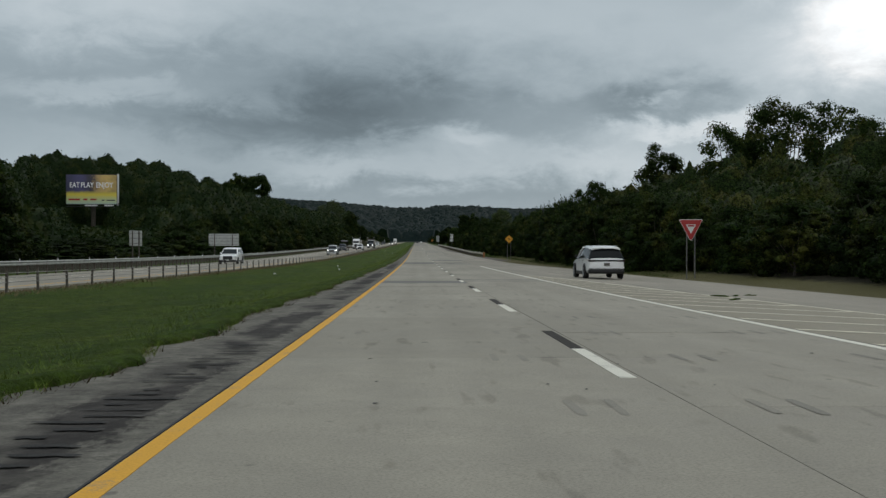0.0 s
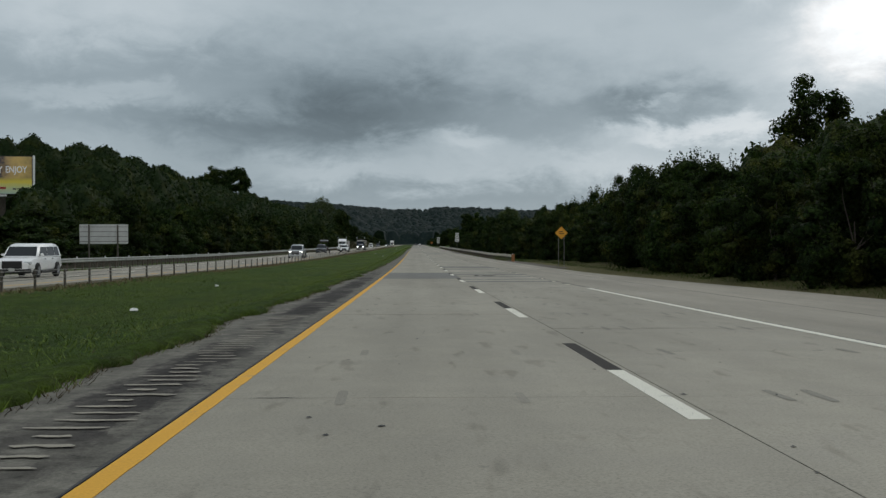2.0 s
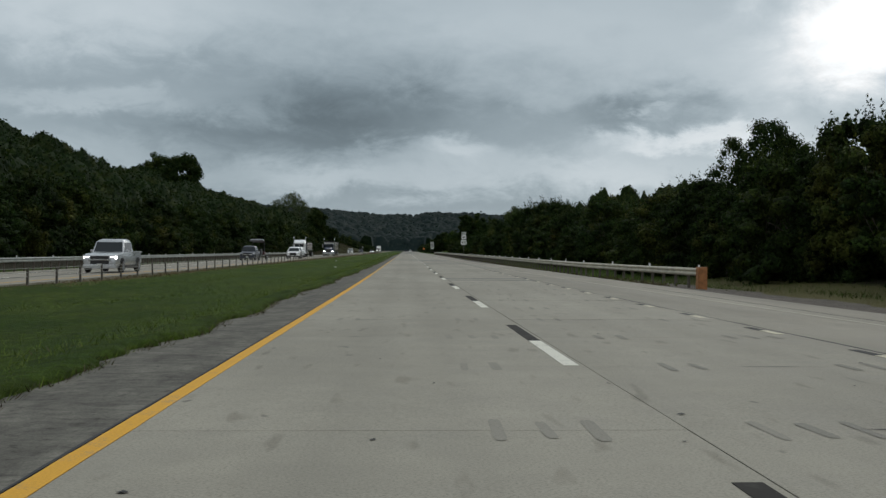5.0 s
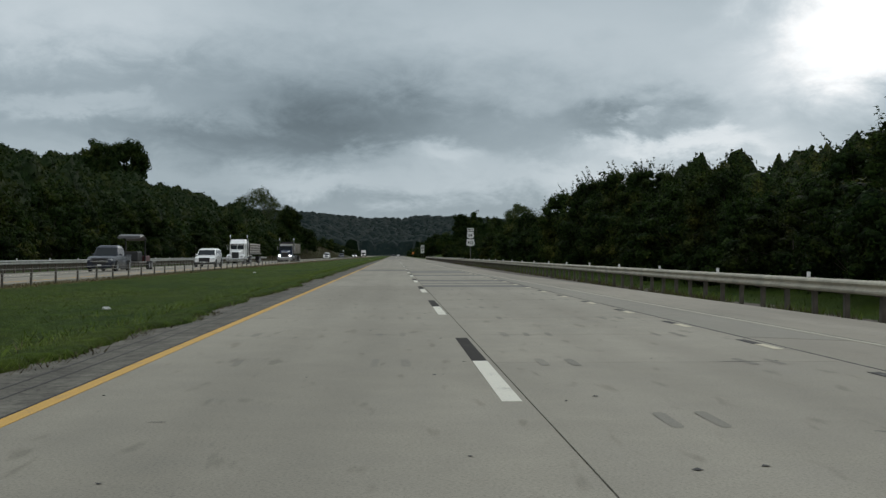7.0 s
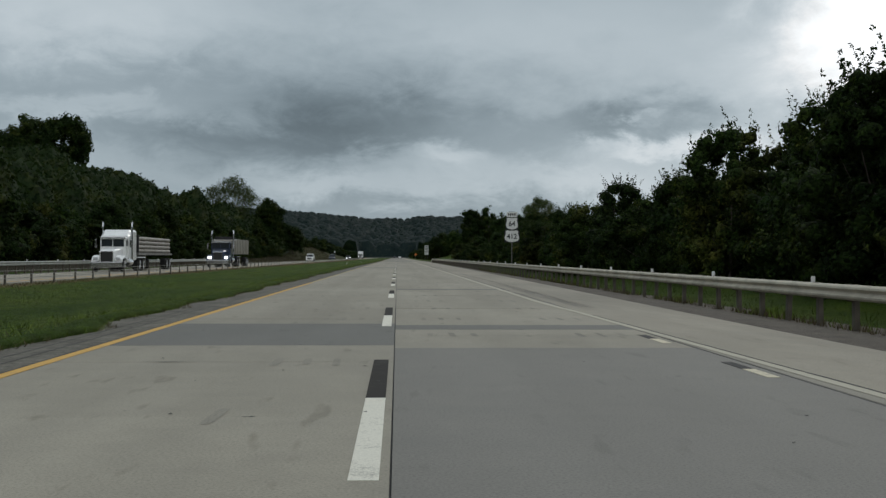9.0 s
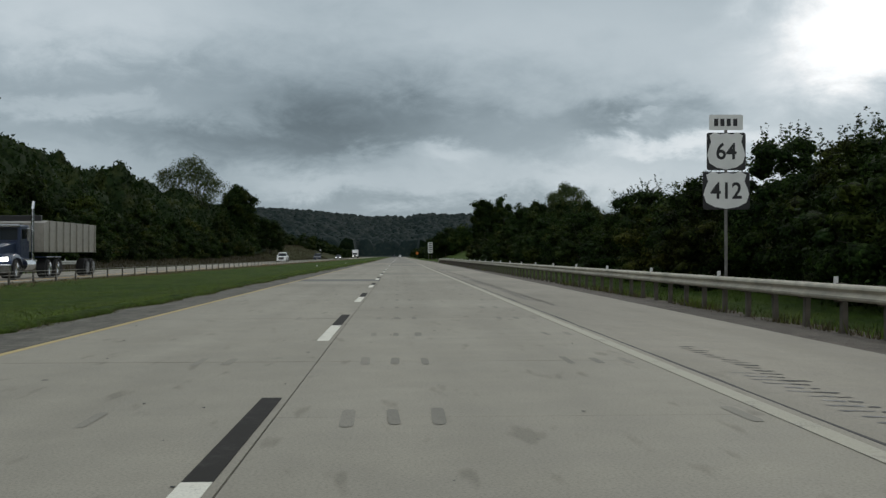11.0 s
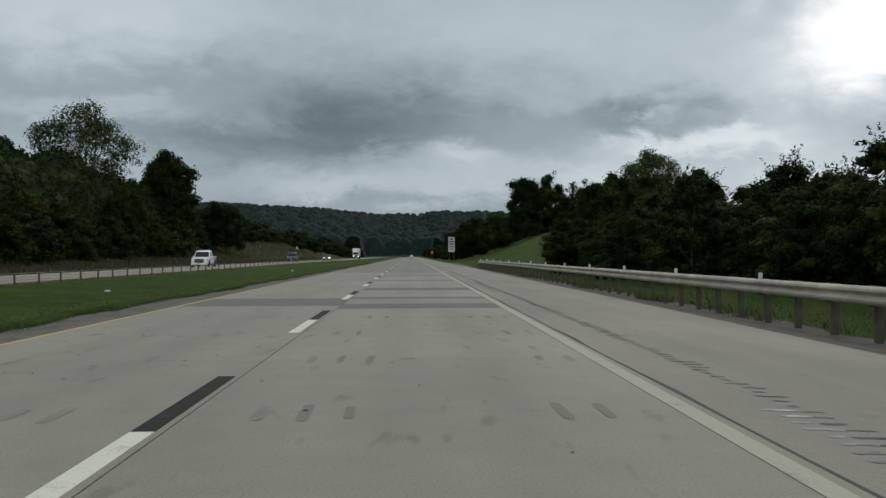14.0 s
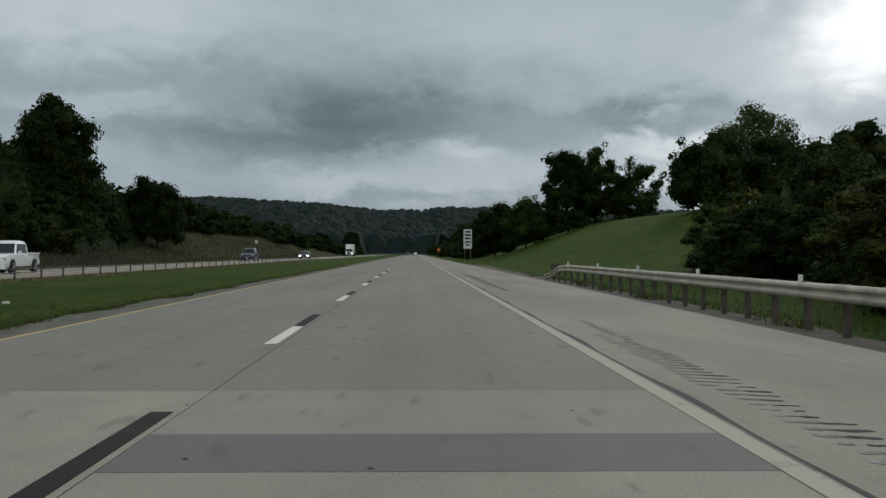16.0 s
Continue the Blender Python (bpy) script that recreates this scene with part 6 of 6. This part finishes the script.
def curved_cabin(t, w):
    """Rounded dark glasshouse under a white roof skin, with white windscreen pillars."""
    shape = [(-2.46, 1.15, 0.80), (-2.37, 1.36, 0.785), (-2.26, 1.58, 0.755), (-2.16, 1.665, 0.74), (-1.5, 1.755, 0.75), (-0.7, 1.785, 0.755), (0.0, 1.765, 0.75), (0.45, 1.67, 0.735), (0.9, 1.43, 0.72), (1.35, 1.12, 0.70)]

    def ring(y, z, k):
        half = [(0.93 * w, 1.06), (0.92 * w, 1.12), ((0.92 + k) / 2 * w, 1.12 + 0.52 * (z - 1.12)), (k * w + 0.02, z - 0.07), (k * w - 0.05, z - 0.015), (0.35 * w, z)]
        half = [(x, max(1.0, min(zz, z))) for x, zz in half]
        return [(x, y, zz) for x, zz in half] + [(-x, y, zz) for x, zz in reversed(half)]

    soften(part("glasshouse", loft(bmesh.new(), [ring(*q) for q in shape]), WINDOW, t, "dark tinted windows all round"), 60)
    skin = []
    for y, z, k in [(-2.36, 1.665, 0.715), (-2.22, 1.685, 0.735)] + shape[4:7] + [(0.22, 1.735, 0.74)]:
        half = [(k * w + 0.045, z - 0.10), (k * w + 0.02, z - 0.03), (k * w - 0.05, z + 0.012), (0.35 * w, z + 0.022)]
        low = [(0.35 * w, z - 0.03), (k * w - 0.02, z - 0.09)]
        skin.append([(x, y, zz) for x, zz in half] + [(-x, y, zz) for x, zz in reversed(half)] + [(-x, y, zz) for x, zz in reversed(low)] + [(x, y, zz) for x, zz in low])
    soften(part("roof", loft(bmesh.new(), skin), CAR_WHITE, t), 60)
    for s in (1, -1):
        bm = bmesh.new()
        tube(bm, (s * 0.755 * w, 0.2, 1.70), (s * 0.80 * w, 0.75, 1.50), 0.045, seg=8)
        tube(bm, (s * 0.80 * w, 0.75, 1.50), (s * 0.88 * w, 1.35, 1.12), 0.045, seg=8)
        part("pillar", bm, CAR_WHITE, t)
        part("belt_trim", boxed(s * 0.93 * w - 0.015, s * 0.93 * w + 0.012, -1.9, 1.2, 1.10, 1.125, 0.006), CHROME, t)


def white_suv():
    """The large white SUV on the slip road, seen from behind."""
    st = [(-2.54, 0.84, 1.00), (-2.50, 0.92, 1.09), (-2.36, 0.965, 1.13), (-1.9, 1.0, 1.14), (-0.6, 1.0, 1.12), (0.6, 1.0, 1.10), (1.15, 1.0, 1.08), (1.9, 0.99, 1.02), (2.35, 0.95, 0.94), (2.53, 0.86, 0.80)]
    x, y = 7.95, 51.3
    t = car("suv", "large white three-row SUV driving along the slip road", pose(x, y, float(grade(y) + fall(x)) + 0.01, -0.4, 0, 1.5), CAR_WHITE, 5.06, 2.02, 1.77, 1.05, 1.14, st, (1.30, 0.30, -2.0, -2.44), (1.55, -1.48), 0.40, "suv", None, None, curved_cabin)
    part("light_bar", boxed(-0.98, 0.98, -2.56, -2.50, 0.955, 1.035, 0.012), CAR_BLACK, t, "full-width dark tail-light bar")
    for s in (1, -1):
        part("tail_light", boxed(s * 0.80 - 0.19, s * 0.80 + 0.17, -2.572, -2.45, 0.945, 1.025, 0.02), LAMP_RED, t)
        part("roof_rail", boxed(s * 0.66 - 0.02, s * 0.66 + 0.02, -1.9, 0.1, 1.765, 1.795, 0.01), CHROME, t)
    part("rear_bumper", boxed(-0.96, 0.96, -2.59, -2.15, 0.30, 0.56, 0.09), CAR_BLACK, t)
    part("bumper_strip", boxed(-0.94, 0.94, -2.60, -2.45, 0.56, 0.61, 0.02), CHROME, t)
    part("number_plate", boxed(-0.16, 0.16, -2.585, -2.54, 0.72, 0.88, 0.005), DULL_STEEL, t, "number plate with a plain bar")
    part("number_bar", boxed(-0.11, 0.11, -2.59, -2.584, 0.785, 0.82), POST_STEEL, t)


def lane(y, near):
    x = -18.9 if near else -22.5
    return pose(x, y, float(grade(y) + fall(x)) + 0.01, 0, 0, 180)


def pickup(label, m, mat, lamps=None):
    st = [(-2.9, 0.92, 1.10), (-2.8, 0.97, 1.14), (-0.9, 0.98, 1.14), (-0.7, 1.0, 1.16), (1.0, 1.0, 1.16), (1.5, 1.0, 1.14), (2.5, 0.97, 1.08), (2.85, 0.92, 0.98), (2.92, 0.88, 0.85)]
    t = car("pickup_truck", label, m, mat, 5.85, 2.0, 1.93, 1.10, 1.17, st, (1.15, 0.55, -0.75, -0.88), (1.85, -1.85), 0.41, "pickup", lamps)
    part("bed", boxed(-0.80, 0.80, -2.75, -0.98, 1.125, 1.16), CAR_BLACK, t)
    for s in (1, -1):
        part("bed_rail", boxed(s * 0.92 - 0.06, s * 0.92 + 0.06, -2.85, -0.92, 1.12, 1.22, 0.02), mat, t)
    part("tailgate", boxed(-0.9, 0.9, -2.9, -2.82, 0.6, 1.22, 0.02), mat, t)
    part("chrome_bar", boxed(-0.62, 0.62, 2.90, 2.95, 0.70, 0.78, 0.01), CHROME, t)
    return t


def sedan(label, m, mat, lamps=None):
    st = [(-2.35, 0.86, 0.86), (-2.2, 0.94, 0.95), (-1.5, 0.99, 0.98), (-0.4, 1.0, 0.95), (0.8, 1.0, 0.93), (1.6, 0.97, 0.86), (2.15, 0.92, 0.76), (2.35, 0.82, 0.66)]
    return car("sedan", label, m, mat, 4.75, 1.84, 1.45, 0.86, 0.95, st, (1.05, 0.25, -1.0, -1.75), (1.45, -1.35), 0.33, "sedan", lamps)


def small_suv(label, m, mat, lamps=None):
    st = [(-2.5, 0.90, 1.0), (-2.35, 0.96, 1.08), (-0.6, 1.0, 1.10), (0.9, 1.0, 1.10), (1.3, 1.0, 1.08), (2.1, 0.97, 1.0), (2.45, 0.92, 0.90), (2.55, 0.84, 0.78)]
    return car("suv", label, m, mat, 5.1, 1.98, 1.79, 1.03, 1.12, st, (1.35, 0.65, -2.1, -2.4), (1.6, -1.5), 0.38, "suv", lamps)


def cab_windows(t, x, y, z0, z1, yb):
    part("windscreen", boxed(-x, -0.03, y, y + 0.03, z0, z1, 0.01), WINDSHIELD, t)
    part("windscreen", boxed(0.03, x, y, y + 0.03, z0, z1, 0.01), WINDSHIELD, t)
    for s in (1, -1):
        part("side_window", boxed(s * (x + 0.13) - 0.015, s * (x + 0.13) + 0.015, yb, y - 0.25, z0 + 0.05, z1 - 0.02, 0.01), WINDOW, t)


def tractor(t, mat, sleeper, lamps):
    """Long-nosed lorry tractor, nose to +y."""
    hood = [[(sx * w, y, z) for sx, z in ((-1, z0), (-1, z1 - 0.12), (-0.8, z1), (0.8, z1), (1, z1 - 0.12), (1, z0))] for y, w, z0, z1 in ((3.2, 0.55, 0.75, 1.62), (3.1, 0.60, 0.75, 1.70), (1.35, 0.80, 0.75, 1.95))]
    soften(part("hood", loft(bmesh.new(), hood), mat, t))
    part("grille", boxed(-0.48, 0.48, 3.18, 3.26, 0.72, 1.62, 0.03), CHROME, t)
    part("grille_mesh", boxed(-0.42, 0.42, 3.25, 3.27, 0.78, 1.55), CAR_BLACK, t)
    part("bumper", boxed(-1.20, 1.20, 3.22, 3.42, 0.35, 0.78, 0.05), CHROME, t)
    for s in (1, -1):
        fender = [[(s * x, y, z) for x, z in ((0.62, zz - 0.12), (0.62, zz), (1.15, zz), (1.2, zz - 0.08), (1.2, zz - 0.2))] for y, zz in ((3.2, 0.95), (2.95, 1.20), (2.4, 1.30), (1.9, 1.20), (1.6, 0.9))]
        soften(part("fender", loft(bmesh.new(), fender), mat, t))
        part("headlight", boxed(s * 0.86 - 0.17, s * 0.86 + 0.17, 3.18, 3.30, 0.92, 1.12, 0.03), lamps, t)
        wheel(t, s * 1.03, 2.45, 0.52, 0.30, s, CHROME)
        bm = bmesh.new()
        tube(bm, (s * 1.16, 0.02, 0.9), (s * 1.16, 0.02, 3.55), 0.085, seg=12)
        tube(bm, (s * 1.16, 0.02, 3.55), (s * 1.16, -0.12, 3.95), 0.075, seg=12)
        part("exhaust_pipe", bm, CHROME, t)
        bm = bmesh.new()
        tube(bm, (s * 1.0, -0.1, 0.75), (s * 1.0, 1.2, 0.75), 0.30, seg=16)
        part("fuel_tank", bm, CHROME, t)
        part("mirror", boxed(s * 1.38 - 0.08, s * 1.38 + 0.08, 1.25, 1.32, 1.9, 2.55, 0.02), CHROME, t)
    part("cab", boxed(-1.0, 1.0, -0.05, 1.42, 0.85, 2.75, 0.10), mat, t)
    part("visor", boxed(-0.98, 0.98, 1.40, 1.62, 2.60, 2.72, 0.02), CHROME, t)
    cab_windows(t, 0.88, 1.40, 1.98, 2.55, 0.2)
    if sleeper:
        roof = [[(sx * 1.12, y, z) for sx, z in ((-1, 0.9), (-1, zt - 0.15), (-0.85, zt), (0.85, zt), (1, zt - 0.15), (1, 0.9))] for y, zt in ((-1.75, 3.35), (-0.1, 3.35), (0.75, 2.85))]
        soften(part("sleeper", loft(bmesh.new(), roof), mat, t))
    part("chassis", boxed(-0.45, 0.45, -4.4, 2.9, 0.62, 0.88), CAR_BLACK, t)
    for s in (1, -1):
        for y in (-2.4, -3.75):
            wheel(t, s * 0.98, y, 0.52, 0.56, s, CHROME)
            part("mudguard", boxed(s * 0.98 - 0.32, s * 0.98 + 0.32, y - 0.62, y + 0.62, 1.08, 1.16, 0.03), mat, t)


def flatbed():
    y = 365.5
    t = tagged(empty("flatbed_truck", lane(y, False)), "white long-nosed flatbed lorry loaded with steel pipes", "truck")
    tractor(t, CAR_WHITE, True, LAMP_CLEAR)
    part("deck", boxed(-1.28, 1.28, -15.5, -2.0, 1.30, 1.48, 0.03), DULL_STEEL, t)
    part("headboard", boxed(-1.25, 1.25, -2.15, -2.02, 1.48, 2.95, 0.03), CAR_BLACK, t)
    for z in (1.66, 2.00, 2.34, 2.68):
        for x in (-1.0, -0.66, -0.33, 0, 0.33, 0.66, 1.0):
            bm = bmesh.new()
            tube(bm, (x, -15.2, z), (x, -2.4, z), 0.155, seg=12)
            part("pipe", bm, PIPE, t)
        for yy in (-4.5, -9, -13.5):
            part("bearer", boxed(-1.22, 1.22, yy - 0.06, yy + 0.06, z - 0.2, z - 0.15), TIMBER, t)
    for s in (1, -1):
        for yy in (-13.2, -14.4):
            wheel(t, s * 0.98, yy, 0.52, 0.56, s)
    part("landing_leg", boxed(-0.9, 0.9, -6.2, -6.0, 0.3, 1.3), DULL_STEEL, t)


def tipper():
    y = 396.5
    t = tagged(empty("dump_truck", lane(y, True)), "dark blue lorry with lit headlights pulling a tan tipping trailer", "truck")
    tractor(t, CAR_BLUE, False, LAMP_ON)
    hull = [[(sx * 1.22, y, z) for sx, z in ((-1, 1.4), (-1.02, z1), (1.02, z1), (1, 1.4))] for y, z1 in ((-11.5, 3.05), (-2.2, 3.05), (-1.6, 2.9))]
    part("trailer_tub", loft(bmesh.new(), hull), CAR_TAN, t)
    for k in range(8):
        yy = -11.2 + k * 1.25
        for s in (1, -1):
            part("rib", boxed(s * 1.25 - 0.05, s * 1.25 + 0.05, yy - 0.06, yy + 0.06, 1.4, 3.05), CAR_TAN, t)
    for s in (1, -1):
        for yy in (-9.6, -10.8):
            wheel(t, s * 0.98, yy, 0.52, 0.56, s)
    part("tarp_frame", boxed(-1.1, 1.1, -1.7, -1.5, 3.0, 3.3, 0.03), CAR_BLACK, t)


PIPE = paint("pipe_steel", (0.30, 0.28, 0.25), 0.6, 0.2, dirt=0.3, scale=2)
white_suv()
small_suv("white SUV in the inner lane of the oncoming carriageway", lane(113, False), CAR_WHITE)
pickup("silver pickup truck with lit headlights in the oncoming traffic", lane(213, True), CAR_SILVER, LAMP_ON)
pickup("dark pickup truck towing a small trailer in the oncoming traffic", lane(296, False), CAR_DARK)


def tow_trailer():
    y = 303.5
    t = tagged(empty("tow_trailer", lane(y, False)), "low flat trailer with a grey hooded machine and red gear", "trailer")
    part("deck", boxed(-1.0, 1.0, -4.0, 2.0, 0.55, 0.68, 0.02), DULL_STEEL, t)
    part("drawbar", boxed(-0.06, 0.06, 2.0, 4.3, 0.55, 0.65), DULL_STEEL, t)
    for s in (1, -1):
        for yy in (-0.7, -1.6):
            wheel(t, s * 1.08, yy, 0.36, 0.22, s)
    rings = []
    for k in range(8):
        a = k / 7
        rings.append([(sx * (0.95 - 0.1 * a), 1.4 - 2.6 * a, 2.35 + 0.55 * math.sin(math.pi * (0.25 + 0.6 * a)) + dz) for sx, dz in ((-1, -0.12), (-0.9, 0.0), (0.9, 0.0), (1, -0.12), (0.9, -0.2), (-0.9, -0.2))])
    soften(part("hood", loft(bmesh.new(), rings), CAR_HOOD, t, "curved dark-grey canopy"))
    for sx in (-0.8, 0.8):
        part("stay", boxed(sx - 0.05, sx + 0.05, -0.9, -0.8, 0.68, 2.7), CAR_BLACK, t)
    part("machine", boxed(-0.6, 0.6, -0.8, 1.0, 0.68, 1.5, 0.12), CAR_BLACK, t)
    part("red_gear", boxed(-0.7, 0.7, -3.2, -1.4, 0.68, 1.15, 0.1), TRACTOR_RED, t)


tow_trailer()
small_suv("small white SUV in the oncoming traffic", lane(319, True), CAR_WHITE)
flatbed()
tipper()
pickup("white pickup truck in the outer oncoming lane", lane(565, False), CAR_WHITE)


def dark_rig():
    y = 662.0
    t = pickup("dark blue pickup truck with a tall rack in oncoming traffic", lane(y, False), CAR_BLUE)
    t.name = "service_truck"
    for s in (1, -1):
        part("rack_post", boxed(s * 0.85 - 0.05, s * 0.85 + 0.05, -2.6, -2.5, 1.2, 2.7), CAR_DARK, t)
    part("rack_top", boxed(-0.95, 0.95, -2.7, -1.0, 2.5, 2.62), CAR_DARK, t)
    part("light_mast", boxed(-0.95, -0.6, -1.2, -1.0, 2.6, 3.1, 0.03), SIGN_WHITE, t)


dark_rig()
sedan("dark sedan with lit headlights in the oncoming traffic", lane(707, True), CAR_DARK, LAMP_ON)


def box_lorry():
    y = 850.0
    t = tagged(empty("box_truck", lane(y, True)), "white lorry with a white box body far down the road", "truck")
    part("cab", boxed(-1.1, 1.1, 0.5, 2.6, 0.6, 2.7, 0.15), CAR_WHITE, t)
    part("box_body", boxed(-1.25, 1.25, -9.0, 0.3, 1.0, 3.9, 0.05), CAR_WHITE, t)
    part("windscreen", boxed(-0.95, 0.95, 2.58, 2.62, 1.6, 2.4, 0.02), WINDSHIELD, t)
    part("grille", boxed(-0.7, 0.7, 2.58, 2.63, 0.75, 1.35, 0.02), CAR_BLACK, t)
    for s in (1, -1):
        part("headlight", boxed(s * 0.85 - 0.12, s * 0.85 + 0.12, 2.56, 2.64, 0.9, 1.1, 0.02), LAMP_ON, t)
        for yy in (1.6, -6.5):
            wheel(t, s * 1.0, yy, 0.5, 0.3, s)


box_lorry()
for x, y, mat, label in ((-1.8, 1010, CAR_DARK, "dark sedan far ahead on the open road"), (1.9, 1090, CAR_WHITE, "white sedan far ahead on the open road")):
    sedan(label, pose(x, y, 0.01), mat)

# ---- litter and scraps ----
def scrap(name, label, x, y, size, mat, seed, flat=0.3):
    """A crumpled lump lying on the ground."""
    rng = random.Random(seed)
    bm = bmesh.new()
    bmesh.ops.create_icosphere(bm, subdivisions=2, radius=1.0)
    for v in bm.verts:
        k = 1 + rng.uniform(-0.35, 0.35)
        v.co = Vector((v.co.x * size[0] * k, v.co.y * size[1] * k, max(-0.02, v.co.z * size[2] * k * (1 if v.co.z > 0 else flat))))
    me = bpy.data.meshes.new(name)
    bm.to_mesh(me)
    bm.free()
    me.materials.append(mat)
    ob = new(name, me)
    on_road = -3.6 < x < 8
    z = float(grade(y) + fall(x)) + 0.02 if on_road else float(land(x, y)) + 0.0
    ob.matrix_basis = pose(x, y, z, 0, 0, rng.uniform(0, 180))
    tagged(ob, label, "litter")


LITTER_WHITE = paint("litter_white", (0.7, 0.7, 0.68), 0.6)
for k, (x, y) in enumerate(((-8.2, 78), (-9.6, 96), (-7.4, 236), (-10.5, 287), (-9.0, 474), (-8.0, 525), (-11.0, 60))):
    scrap("litter", "scrap of white paper in the median grass", x, y, (0.07, 0.11, 0.05), LITTER_WHITE, k)
for k, (x, y) in enumerate(((0.95, 107.75), (1.35, 107.7), (1.6, 107.62))):
    scrap("tyre_scrap", "strip of black tyre rubber on the pavement", x, y, (0.20, 0.035, 0.02), TYRE, 20 + k)
for k, (x, y) in enumerate(((6.9, 21), (7.3, 24), (8.2, 25.5), (9.1, 27))):
    scrap("weed_tuft", "weeds growing in a pavement joint", x, y, (0.38, 0.05, 0.04), TURF, 30 + k)
rng = np.random.RandomState(31)
v, q = [], []
for k in range(900):
    y = rng.uniform(-2, 560)
    x = rng.uniform(-3.3, 3.2)
    s = rng.uniform(0.01, 0.035)
    z = float(grade(y)) + 0.004
    a = rng.uniform(0, 3.14)
    c, d = math.cos(a) * s, math.sin(a) * s * 0.6
    n = len(v)
    v += [(x - c, y - d, z), (x + d, y - c, z + 0.006), (x + c, y + d, z), (x - d, y + c, z + 0.004)]
    q.append((n, n + 1, n + 2, n + 3))
tagged(arrays("road_grit", v, q, SEAL, None, "dark specks of grit and leaves on the pavement"), category="grit", kind="stuff")
